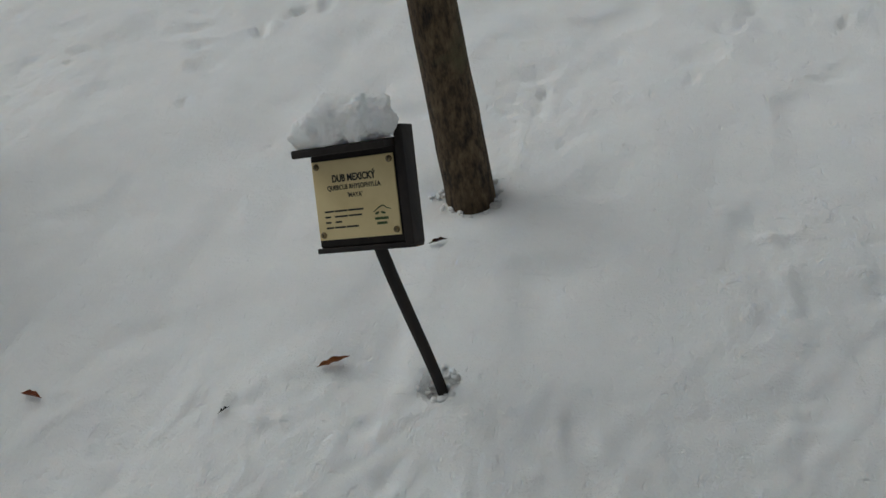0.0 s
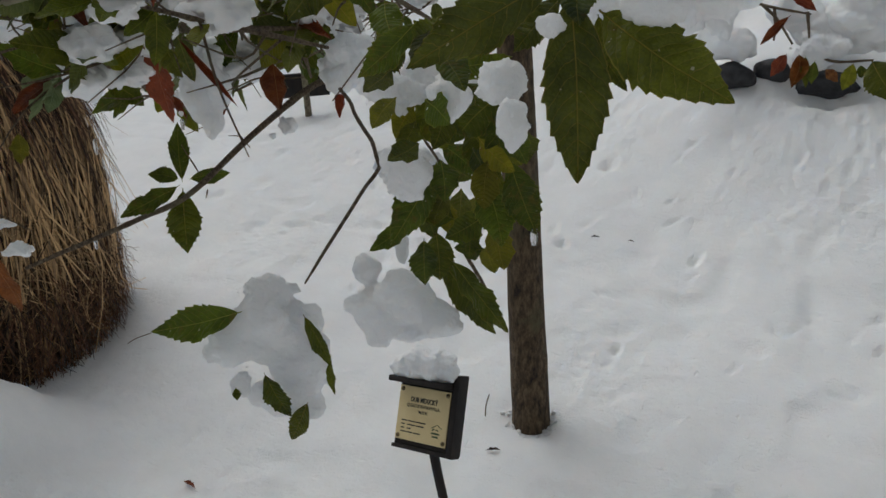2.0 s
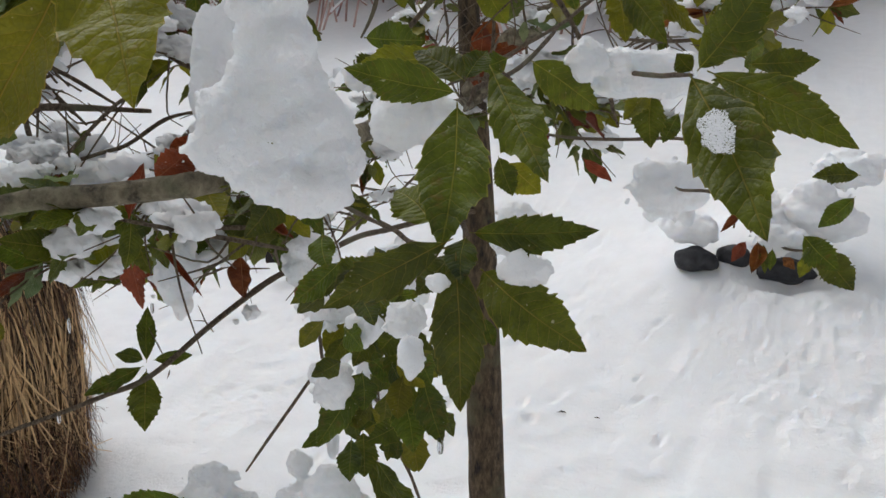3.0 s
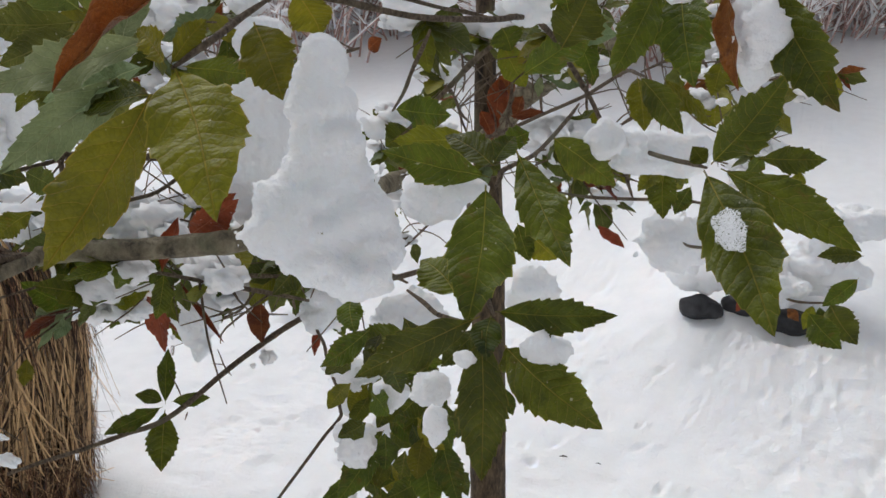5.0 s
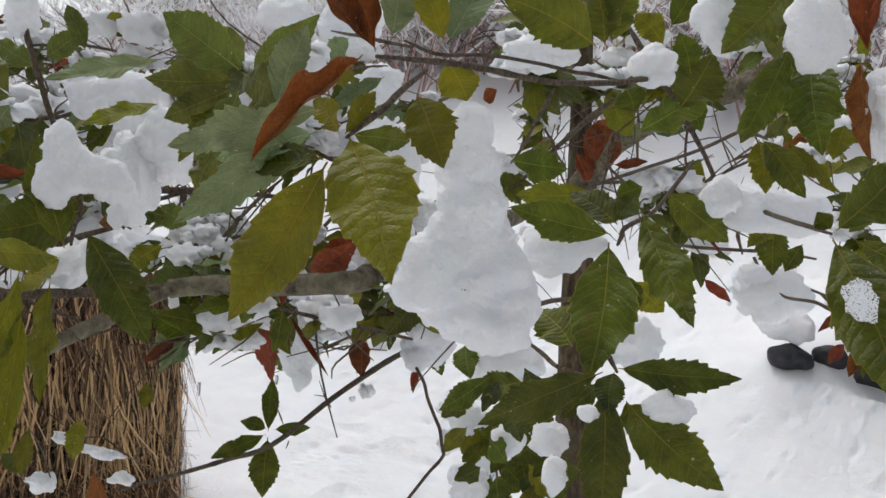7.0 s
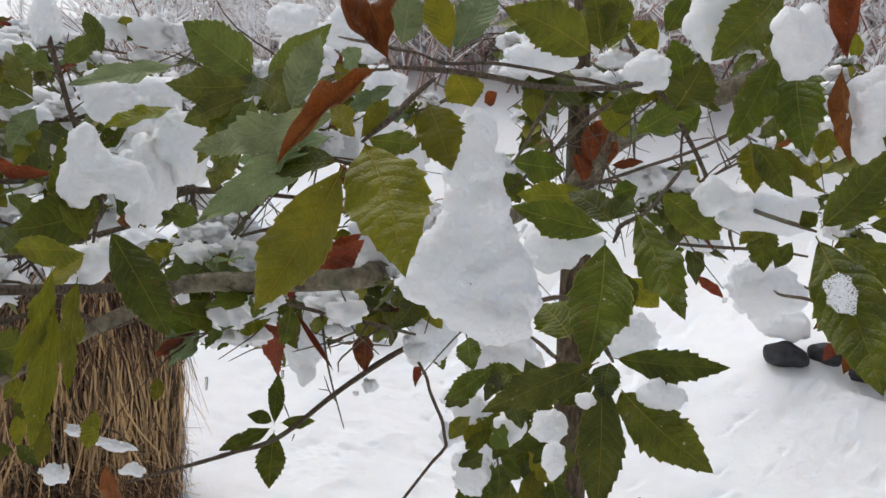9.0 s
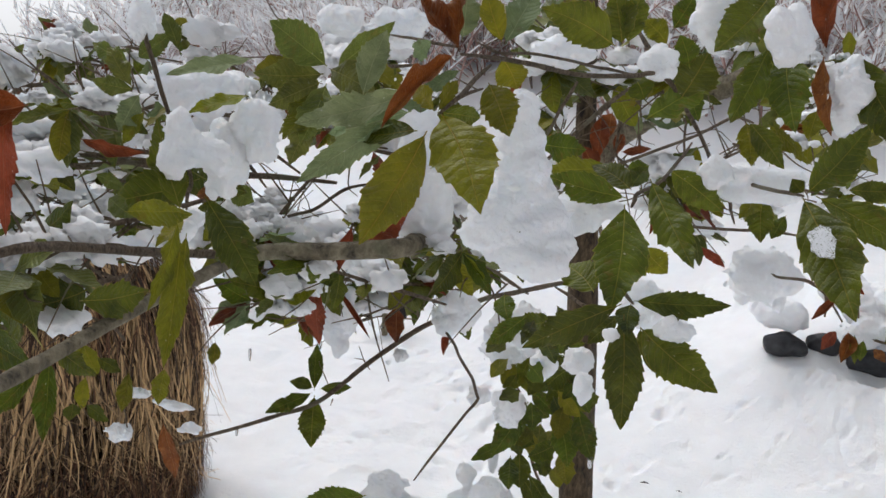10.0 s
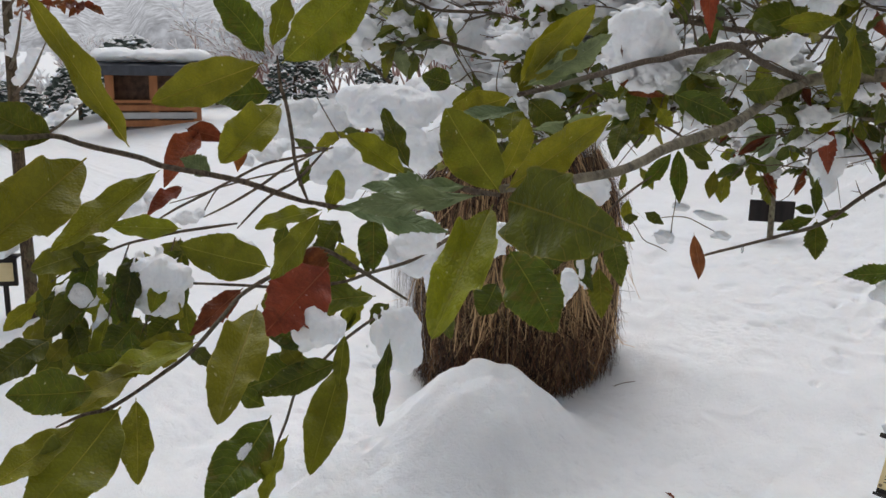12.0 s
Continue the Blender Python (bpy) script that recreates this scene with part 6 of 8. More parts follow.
leaf("shade", (-0.288, -0.852, 1.414), (-0.265, -0.857, 1.366), 0.025, (0.77, -0.46, 0.43))
leaf("shoot", (-0.395, -0.914, 1.415), (-0.376, -0.920, 1.377), 0.025, (0.72, -0.53, 0.46))
leaf("shade", (-0.396, -0.836, 1.457), (-0.367, -0.832, 1.417), 0.023, (0.65, -0.65, 0.40))
leaf("shoot", (-0.211, -0.703, 1.394), (-0.182, -0.695, 1.366), 0.025, (0.53, -0.78, 0.32))
leaf("shade", (-0.217, -0.613, 1.403), (-0.227, -0.664, 1.381), 0.024, (0.64, -0.40, 0.66))
leaf("shade", (-0.275, -0.582, 1.503), (-0.268, -0.621, 1.458), 0.029, (0.58, -0.56, 0.59))
branch("twig", [(-0.341, -0.690, 1.508), (-0.357, -0.758, 1.503), (-0.365, -0.818, 1.495), (-0.371, -0.862, 1.480), (-0.375, -0.907, 1.459)], 0.0020, 0.0012)
branch("twig", [(-0.365, -0.818, 1.495), (-0.347, -0.847, 1.442), (-0.326, -0.871, 1.397)], 0.0014, 0.0009)
branch("twig", [(-0.350, -0.768, 1.498), (-0.330, -0.797, 1.437), (-0.299, -0.839, 1.398)], 0.0014, 0.0009)
joined_leaf("deep", (-0.426, -0.796, 1.378), (-0.376, -0.783, 1.339), 0.034, (0.52, -0.76, 0.40))
joined_leaf("deep", (-0.507, -0.856, 1.424), (-0.494, -0.886, 1.386), 0.036, (0.92, 0.39, 0.01))
joined_leaf("deep", (-0.510, -0.842, 1.435), (-0.484, -0.863, 1.380), 0.029, (0.88, -0.12, 0.46))
joined_leaf("deep", (-0.346, -0.911, 1.390), (-0.336, -0.940, 1.364), 0.029, (0.96, 0.11, 0.27))
joined_leaf("olive", (-0.370, -0.750, 1.412), (-0.337, -0.758, 1.367), 0.023, (0.78, -0.16, 0.60))
joined_leaf("deep", (-0.372, -0.890, 1.488), (-0.332, -0.879, 1.478), 0.026, (0.34, -0.87, 0.37))
joined_leaf("deep", (-0.420, -0.896, 1.451), (-0.401, -0.918, 1.413), 0.023, (0.48, -0.63, 0.61))
joined_leaf("olive", (-0.510, -0.884, 1.372), (-0.497, -0.909, 1.347), 0.024, (0.82, -0.12, 0.56))
joined_leaf("olive", (-0.374, -0.895, 1.381), (-0.352, -0.911, 1.352), 0.028, (0.47, -0.57, 0.67))
joined_leaf("olive", (-0.445, -0.857, 1.425), (-0.461, -0.915, 1.406), 0.038, (0.92, -0.14, -0.37))
joined_leaf("deep", (-0.329, -0.767, 1.486), (-0.332, -0.809, 1.464), 0.022, (0.99, -0.11, 0.09))
joined_leaf("deep", (-0.522, -0.857, 1.373), (-0.520, -0.894, 1.350), 0.021, (0.86, -0.23, 0.45))
joined_leaf("deep", (-0.397, -0.742, 1.479), (-0.383, -0.774, 1.431), 0.023, (0.49, -0.65, 0.58))
joined_leaf("deep", (-0.514, -0.878, 1.408), (-0.487, -0.888, 1.379), 0.031, (0.53, -0.51, 0.68))
joined_leaf("deep", (-0.386, -0.899, 1.449), (-0.358, -0.909, 1.413), 0.030, (0.76, -0.11, 0.64))
joined_leaf("olive", (-0.391, -0.834, 1.396), (-0.380, -0.864, 1.364), 0.036, (0.96, 0.24, 0.11))
joined_leaf("olive", (-0.307, -0.802, 1.437), (-0.273, -0.798, 1.423), 0.022, (0.28, -0.85, 0.45))
joined_leaf("deep", (-0.403, -0.753, 1.431), (-0.396, -0.793, 1.382), 0.031, (0.96, -0.14, 0.26))
joined_leaf("olive", (-0.377, -0.795, 1.455), (-0.354, -0.812, 1.421), 0.027, (0.72, -0.30, 0.62))
joined_leaf("olive", (-0.412, -0.909, 1.429), (-0.414, -0.954, 1.398), 0.021, (0.94, -0.22, 0.27))
joined_leaf("deep", (-0.344, -0.813, 1.454), (-0.342, -0.853, 1.426), 0.030, (0.78, -0.34, 0.53))
joined_leaf("deep", (-0.333, -0.766, 1.365), (-0.290, -0.754, 1.346), 0.021, (0.47, -0.44, 0.76))
joined_leaf("olive", (-0.294, -0.800, 1.473), (-0.280, -0.830, 1.432), 0.021, (0.83, -0.28, 0.49))
joined_leaf("olive", (-0.439, -0.738, 1.435), (-0.432, -0.772, 1.404), 0.032, (0.99, 0.11, 0.10))
joined_leaf("deep", (-0.411, -0.770, 1.459), (-0.373, -0.758, 1.457), 0.025, (0.28, -0.92, -0.26))
joined_leaf("deep", (-0.385, -0.835, 1.423), (-0.368, -0.858, 1.387), 0.028, (0.92, 0.15, 0.36))
joined_leaf("olive", (-0.347, -0.767, 1.495), (-0.330, -0.789, 1.467), 0.031, (0.77, -0.21, 0.60))
joined_leaf("olive", (-0.429, -0.851, 1.451), (-0.386, -0.849, 1.402), 0.035, (0.54, -0.70, 0.46))
joined_leaf("olive", (-0.424, -0.836, 1.376), (-0.408, -0.865, 1.332), 0.041, (0.45, -0.66, 0.60))
joined_leaf("deep", (-0.454, -0.785, 1.427), (-0.431, -0.800, 1.401), 0.029, (0.38, -0.63, 0.68))
joined_leaf("olive", (-0.460, -0.796, 1.431), (-0.457, -0.844, 1.377), 0.029, (0.48, -0.65, 0.59))
joined_leaf("olive", (-0.470, -0.831, 1.340), (-0.458, -0.859, 1.307), 0.032, (0.95, 0.06, 0.32))
joined_leaf("olive", (-0.418, -0.731, 1.433), (-0.393, -0.752, 1.383), 0.028, (0.90, 0.30, 0.31))
joined_leaf("deep", (-0.441, -0.878, 1.439), (-0.416, -0.895, 1.396), 0.034, (0.64, -0.51, 0.58))
joined_leaf("olive", (-0.375, -0.877, 1.470), (-0.341, -0.881, 1.432), 0.027, (0.48, -0.70, 0.52))
joined_leaf("olive", (-0.267, -0.810, 1.401), (-0.249, -0.830, 1.376), 0.024, (0.83, 0.04, 0.56))
joined_leaf("deep", (-0.416, -0.858, 1.422), (-0.411, -0.897, 1.385), 0.018, (0.89, -0.25, 0.39))
joined_leaf("olive", (-0.416, -0.782, 1.470), (-0.384, -0.784, 1.444), 0.030, (0.57, -0.30, 0.77))
joined_leaf("olive", (-0.406, -0.812, 1.391), (-0.415, -0.860, 1.376), 0.030, (0.76, -0.32, 0.56))
joined_leaf("deep", (-0.392, -0.752, 1.419), (-0.369, -0.769, 1.383), 0.029, (0.79, -0.16, 0.59))
joined_leaf("olive", (0.316, 0.422, 1.567), (0.341, 0.403, 1.544), 0.026, (0.02, -0.77, 0.64))
joined_leaf("deep", (0.315, 0.361, 1.563), (0.345, 0.345, 1.541), 0.024, (-0.22, -0.90, 0.38))
joined_leaf("deep", (0.233, 0.400, 1.501), (0.261, 0.400, 1.537), 0.020, (-0.27, -0.94, 0.22))
joined_leaf("deep", (0.333, 0.388, 1.527), (0.332, 0.356, 1.497), 0.022, (0.48, -0.61, 0.64))
joined_leaf("olive", (0.266, 0.383, 1.589), (0.291, 0.364, 1.565), 0.024, (0.35, -0.52, 0.78))
joined_leaf("deep", (0.258, 0.377, 1.528), (0.277, 0.354, 1.501), 0.021, (0.47, -0.49, 0.74))
joined_leaf("deep", (0.275, 0.431, 1.507), (0.281, 0.401, 1.476), 0.023, (0.14, -0.70, 0.70))
joined_leaf("deep", (0.342, 0.403, 1.575), (0.355, 0.380, 1.555), 0.022, (0.43, -0.43, 0.79))
joined_leaf("deep", (0.299, 0.386, 1.500), (0.312, 0.360, 1.471), 0.022, (0.78, -0.24, 0.58))
joined_leaf("olive", (0.321, 0.356, 1.578), (0.354, 0.340, 1.556), 0.019, (-0.28, -0.93, 0.24))
joined_leaf("deep", (0.268, 0.407, 1.534), (0.298, 0.396, 1.530), 0.026, (-0.19, -0.76, 0.62))
joined_leaf("olive", (0.321, 0.395, 1.493), (0.340, 0.371, 1.461), 0.027, (0.62, -0.40, 0.68))
joined_leaf("olive", (0.284, 0.379, 1.522), (0.282, 0.350, 1.503), 0.020, (0.22, -0.53, 0.82))
joined_leaf("deep", (0.275, 0.387, 1.561), (0.315, 0.375, 1.540), 0.021, (-0.01, -0.88, 0.47))
joined_leaf("deep", (0.318, 0.402, 1.527), (0.332, 0.380, 1.508), 0.025, (-0.38, -0.72, 0.58))
joined_leaf("olive", (0.276, 0.393, 1.509), (0.290, 0.370, 1.488), 0.019, (0.29, -0.55, 0.78))
joined_leaf("deep", (0.332, 0.351, 1.603), (0.364, 0.339, 1.592), 0.017, (-0.31, -0.94, 0.15))
joined_leaf("deep", (0.317, 0.385, 1.503), (0.294, 0.349, 1.491), 0.025, (0.72, -0.58, 0.37))
joined_leaf("deep", (0.293, 0.441, 1.445), (0.275, 0.414, 1.456), 0.021, (0.81, -0.34, 0.48))
joined_leaf("deep", (0.263, 0.375, 1.503), (0.280, 0.355, 1.489), 0.022, (-0.03, -0.61, 0.79))
joined_leaf("olive", (0.296, 0.440, 1.451), (0.312, 0.420, 1.434), 0.020, (0.39, -0.36, 0.84))
joined_leaf("deep", (0.328, 0.434, 1.500), (0.355, 0.417, 1.481), 0.020, (0.41, -0.32, 0.86))
joined_leaf("deep", (0.290, 0.377, 1.498), (0.269, 0.352, 1.520), 0.026, (0.84, -0.41, 0.34))
joined_leaf("deep", (0.344, 0.362, 1.595), (0.337, 0.331, 1.577), 0.020, (0.57, -0.50, 0.66))
joined_leaf("deep", (0.227, 0.414, 1.473), (0.205, 0.378, 1.457), 0.019, (0.61, -0.59, 0.52))
joined_leaf("deep", (0.314, 0.361, 1.567), (0.333, 0.341, 1.547), 0.020, (-0.44, -0.80, 0.41))
joined_leaf("olive", (0.259, 0.373, 1.595), (0.256, 0.344, 1.576), 0.021, (0.71, -0.42, 0.56))
joined_leaf("olive", (0.300, 0.440, 1.502), (0.295, 0.410, 1.484), 0.034, (-0.17, -0.50, 0.85))
joined_leaf("deep", (0.258, 0.382, 1.528), (0.272, 0.359, 1.505), 0.020, (0.71, -0.22, 0.67))
joined_leaf("deep", (0.267, 0.358, 1.587), (0.263, 0.327, 1.565), 0.017, (0.58, -0.52, 0.63))
joined_leaf("deep", (0.289, 0.341, 1.587), (0.319, 0.333, 1.583), 0.022, (-0.23, -0.97, 0.13))
joined_leaf("deep", (0.253, 0.348, 1.630), (0.242, 0.318, 1.619), 0.024, (0.35, -0.44, 0.83))
joined_leaf("olive", (0.332, 0.351, 1.563), (0.338, 0.326, 1.530), 0.023, (0.52, -0.63, 0.57))
joined_leaf("deep", (0.300, 0.317, 1.665), (0.297, 0.290, 1.643), 0.018, (0.14, -0.62, 0.77))
joined_leaf("deep", (0.339, 0.281, 1.693), (0.365, 0.268, 1.665), 0.017, (0.21, -0.79, 0.58))
joined_leaf("deep", (0.329, 0.266, 1.660), (0.354, 0.252, 1.639), 0.025, (0.47, -0.42, 0.78))
joined_leaf("deep", (0.310, 0.350, 1.656), (0.282, 0.313, 1.658), 0.020, (0.79, -0.58, 0.21))
joined_leaf("deep", (0.314, 0.274, 1.625), (0.336, 0.261, 1.612), 0.026, (-0.44, -0.88, 0.21))
joined_leaf("deep", (0.311, 0.366, 1.661), (0.315, 0.340, 1.622), 0.028, (0.65, -0.59, 0.48))
joined_leaf("deep", (0.339, 0.330, 1.644), (0.352, 0.311, 1.623), 0.019, (0.13, -0.69, 0.71))
joined_leaf("deep", (0.354, 0.318, 1.599), (0.378, 0.305, 1.576), 0.022, (0.21, -0.74, 0.64))
joined_leaf("deep", (0.295, 0.302, 1.585), (0.284, 0.272, 1.581), 0.021, (0.54, -0.30, 0.79))
joined_leaf("deep", (0.295, 0.340, 1.562), (0.307, 0.320, 1.535), 0.025, (0.41, -0.62, 0.67))
joined_leaf("olive", (0.275, 0.309, 1.617), (0.268, 0.280, 1.602), 0.017, (0.40, -0.49, 0.78))
joined_leaf("deep", (0.331, 0.328, 1.624), (0.316, 0.295, 1.612), 0.023, (0.33, -0.46, 0.82))
joined_leaf("deep", (0.303, 0.335, 1.606), (0.305, 0.309, 1.579), 0.025, (0.86, -0.33, 0.39))
joined_leaf("deep", (-0.554, 0.384, 1.374), (-0.541, 0.365, 1.352), 0.034, (0.16, -0.70, 0.70))
joined_leaf("olive", (-0.631, 0.473, 1.387), (-0.616, 0.450, 1.333), 0.027, (0.43, -0.78, 0.45))
joined_leaf("deep", (-0.507, 0.372, 1.384), (-0.457, 0.373, 1.365), 0.025, (0.13, -0.95, 0.30))
joined_leaf("olive", (-0.644, 0.472, 1.452), (-0.633, 0.448, 1.408), 0.029, (0.98, 0.11, 0.18))
joined_leaf("olive", (-0.549, 0.397, 1.480), (-0.499, 0.394, 1.437), 0.033, (0.65, -0.05, 0.76))

# bare twigs with snow behind
branch("twig", [(-0.526, -0.726, 1.483), (-0.487, -0.667, 1.522), (-0.457, -0.585, 1.563), (-0.425, -0.492, 1.584)], 0.0016, 0.0022)
branch("twig", [(-0.563, -0.685, 1.501), (-0.525, -0.632, 1.522), (-0.491, -0.586, 1.539), (-0.456, -0.540, 1.552)], 0.0011, 0.0014)
branch("twig", [(-0.558, -0.567, 1.590), (-0.517, -0.523, 1.577), (-0.475, -0.474, 1.578)], 0.0011, 0.0018)
branch("twig", [(-0.484, -0.674, 1.491), (-0.478, -0.654, 1.526), (-0.472, -0.644, 1.538)], 0.0009, 0.0012)
branch("twig", [(-0.625, -0.111, 1.755), (-0.574, -0.084, 1.664), (-0.547, -0.064, 1.628)], 0.0013, 0.0016)
branch("twig", [(-0.759, -0.312, 1.638), (-0.719, -0.289, 1.567), (-0.684, -0.263, 1.527)], 0.0011, 0.0014)
snow_clump((-0.487, -0.568, 1.575), (0.057, 0.012, 0.013), 50, 25, 5, 101)
snow_clump((-0.497, -0.689, 1.491), (0.038, 0.010, 0.009), 50, 22, 5, 102)
snow_clump((-0.443, -0.640, 1.450), (0.032, 0.012, 0.016), 50, 0, 5, 103)
snow_clump((-0.847, -0.639, 1.455), (0.069, 0.020, 0.022), 50, 8, 5, 104)

# small leaves over the low branch
leaf("deep", (-0.250, 0.105, 1.566), (-0.213, 0.068, 1.475), 0.032, (0.32, -0.83, 0.46))
leaf("deep", (-0.255, 0.096, 1.558), (-0.266, 0.030, 1.498), 0.031, (0.42, -0.65, 0.63))
leaf("deep", (-0.248, 0.112, 1.582), (-0.195, 0.131, 1.547), 0.036, (0.26, -0.96, -0.11))
leaf("olive", (-0.257, 0.237, 1.518), (-0.254, 0.222, 1.464), 0.027, (0.37, -0.89, 0.27))
leaf("olive", (-0.297, 0.342, 1.494), (-0.294, 0.326, 1.440), 0.033, (0.19, -0.94, 0.28))
leaf("olive", (-0.322, 0.475, 1.505), (-0.318, 0.465, 1.468), 0.028, (0.33, -0.91, 0.26))
leaf("deep", (-0.288, 0.208, 1.537), (-0.264, 0.229, 1.517), 0.023, (0.60, -0.79, -0.13))
leaf("deep", (-0.160, -0.163, 1.628), (-0.153, -0.191, 1.573), 0.031, (0.40, -0.80, 0.45))
leaf("deep", (-0.148, -0.147, 1.637), (-0.149, -0.179, 1.593), 0.025, (0.30, -0.77, 0.57))
leaf("olive", (-0.132, -0.123, 1.649), (-0.113, -0.111, 1.621), 0.028, (0.35, -0.92, -0.17))
leaf("deep", (-0.122, -0.104, 1.669), (-0.023, -0.081, 1.631), 0.045, (0.24, -0.97, 0.00))
leaf("deep", (-0.087, 0.017, 1.673), (-0.045, 0.071, 1.683), 0.050, (0.77, -0.55, -0.34))
leaf("deep", (-0.267, 0.328, 1.806), (-0.129, 0.321, 1.774), 0.066, (-0.07, -0.99, -0.08))
leaf("olive", (0.040, 0.038, 1.756), (0.052, 0.020, 1.664), 0.030, (0.17, -0.96, 0.22))
leaf("deep", (-0.325, 0.638, 1.531), (-0.299, 0.689, 1.586), 0.038, (0.73, -0.64, 0.24))
leaf("deep", (-0.323, 0.667, 1.604), (-0.286, 0.709, 1.599), 0.030, (0.73, -0.67, -0.15))
leaf("deep", (-0.165, 0.541, 1.618), (-0.138, 0.577, 1.630), 0.029, (0.80, -0.60, 0.02))
leaf("deep", (-0.147, 0.556, 1.602), (-0.133, 0.560, 1.564), 0.027, (0.25, -0.97, 0.01))
leaf("brown", (-0.252, 0.155, 1.712), (-0.252, 0.143, 1.679), 0.028, (0.43, -0.85, 0.30))
branch("twig", [(-0.253, 0.107, 1.582), (-0.305, 0.368, 1.598), (-0.325, 0.669, 1.616), (-0.293, 0.868, 1.626)], 0.0012, 0.0022)
branch("twig", [(-0.556, 0.460, 1.348), (-0.531, 0.569, 1.347), (-0.454, 0.572, 1.325)], 0.0010, 0.0014)
branch("twig", [(-0.587, 0.426, 1.354), (-0.556, 0.444, 1.303), (-0.489, 0.439, 1.290)], 0.0009, 0.0014)
branch("twig", [(-0.416, 0.346, 1.456), (-0.464, 0.416, 1.368), (-0.488, 0.447, 1.309)], 0.0009, 0.0013)
branch("twig", [(-0.256, 0.711, 1.508), (-0.262, 0.862, 1.504), (-0.275, 1.005, 1.504)], 0.0014, 0.0029)

# spray by the snowed-in withered leaves
leaf("russet", (-0.122, -0.044, 1.883), (-0.097, -0.059, 1.745), 0.031, (0.50, -0.85, 0.18))
leaf("russet", (-0.102, -0.031, 1.872), (-0.150, -0.095, 1.871), 0.039, (0.80, -0.60, 0.10))
leaf("russet", (-0.253, -0.051, 1.749), (-0.235, -0.050, 1.694), 0.041, (0.54, -0.82, 0.17))
leaf("brown", (-0.261, -0.072, 1.690), (-0.179, -0.040, 1.661), 0.025, (0.32, -0.94, -0.13))
leaf("brown", (-0.543, 0.107, 1.734), (-0.519, 0.114, 1.689), 0.046, (0.55, -0.82, 0.16))
leaf("brown", (-0.221, 0.125, 1.834), (-0.161, 0.170, 1.824), 0.018, (0.51, -0.78, -0.37))
leaf("brown", (-0.228, 0.674, 1.594), (-0.159, 0.694, 1.498), 0.010, (0.3, -0.8, 0.5))
leaf("russet", (-0.255, 0.645, 1.600), (-0.250, 0.668, 1.475), 0.040, (0.34, -0.93, 0.16))
leaf("brown", (-0.199, 0.844, 1.530), (-0.188, 0.835, 1.459), 0.040, (0.27, -0.95, 0.16))
leaf("deep", (-0.071, 0.169, 1.799), (-0.143, 0.105, 1.769), 0.061, (0.54, -0.77, 0.35))
leaf("deep", (-0.218, 0.088, 1.675), (-0.255, 0.054, 1.655), 0.048, (0.50, -0.77, 0.38))
leaf("deep", (-0.187, 0.109, 1.659), (-0.227, 0.072, 1.639), 0.063, (0.72, -0.66, -0.24))
leaf("deep", (-0.285, -0.120, 1.417), (-0.329, -0.165, 1.375), 0.045, (0.47, -0.80, 0.36))
leaf("deep", (-0.273, -0.104, 1.442), (-0.302, -0.152, 1.396), 0.044, (0.47, -0.75, 0.47))
leaf("olive", (-0.270, -0.098, 1.460), (-0.245, -0.104, 1.406), 0.038, (0.54, -0.77, 0.35))
leaf("deep", (-0.246, -0.082, 1.448), (-0.205, -0.086, 1.355), 0.040, (0.55, -0.78, 0.28))
leaf("olive", (-0.245, -0.097, 1.383), (-0.215, -0.119, 1.305), 0.045, (0.53, -0.74, 0.41))
leaf("deep", (-0.281, -0.119, 1.407), (-0.233, -0.122, 1.346), 0.029, (0.18, -0.97, 0.19))
leaf("olive", (-0.305, -0.122, 1.366), (-0.301, -0.159, 1.310), 0.040, (0.45, -0.73, 0.51))
leaf("deep", (-0.272, -0.081, 1.429), (-0.261, -0.114, 1.365), 0.034, (0.41, -0.78, 0.47))
leaf("olive", (-0.265, -0.058, 1.443), (-0.224, -0.032, 1.421), 0.024, (0.46, -0.87, -0.18))
branch("twig", [(-0.204, -0.028, 1.532), (-0.253, -0.052, 1.483), (-0.270, -0.089, 1.440), (-0.268, -0.109, 1.408)], 0.0022, 0.0014)
leaf("shade", (-0.232, -0.441, 1.419), (-0.218, -0.431, 1.411), 0.013, (0.62, -0.73, 0.29))

# snow lying on leaves and twigs
snow_mass([((0.349, 0.125, 1.892), (0.017, 0.022, 0.022), 0), ((0.347, 0.128, 1.870), (0.023, 0.022, 0.024), 0), ((0.350, 0.131, 1.846), (0.029, 0.022, 0.025), 0), ((0.354, 0.132, 1.820), (0.035, 0.022, 0.028), 0), ((0.337, 0.121, 1.803), (0.033, 0.022, 0.025), 0), ((0.328, 0.111, 1.782), (0.029, 0.022, 0.021), 0), ((0.353, 0.127, 1.787), (0.039, 0.022, 0.025), 0), ((0.376, 0.139, 1.795), (0.026, 0.022, 0.025), 0), ((0.388, 0.140, 1.776), (0.017, 0.022, 0.020), 0), ((0.373, 0.128, 1.756), (0.032, 0.022, 0.017), 0), ((0.354, 0.122, 1.767), (0.030, 0.022, 0.019), 0)], 28, 3, 105)
leaf("olive", (0.347, 0.114, 1.801), (0.363, 0.107, 1.787), 0.013, (0.3, -0.85, 0.42))
snow_clump((0.326, 0.373, 1.791), (0.042, 0.024, 0.029), 28, 0, 5, 106)
snow_clump((0.317, 0.732, 1.626), (0.038, 0.030, 0.047), 28, 0, 5, 107)
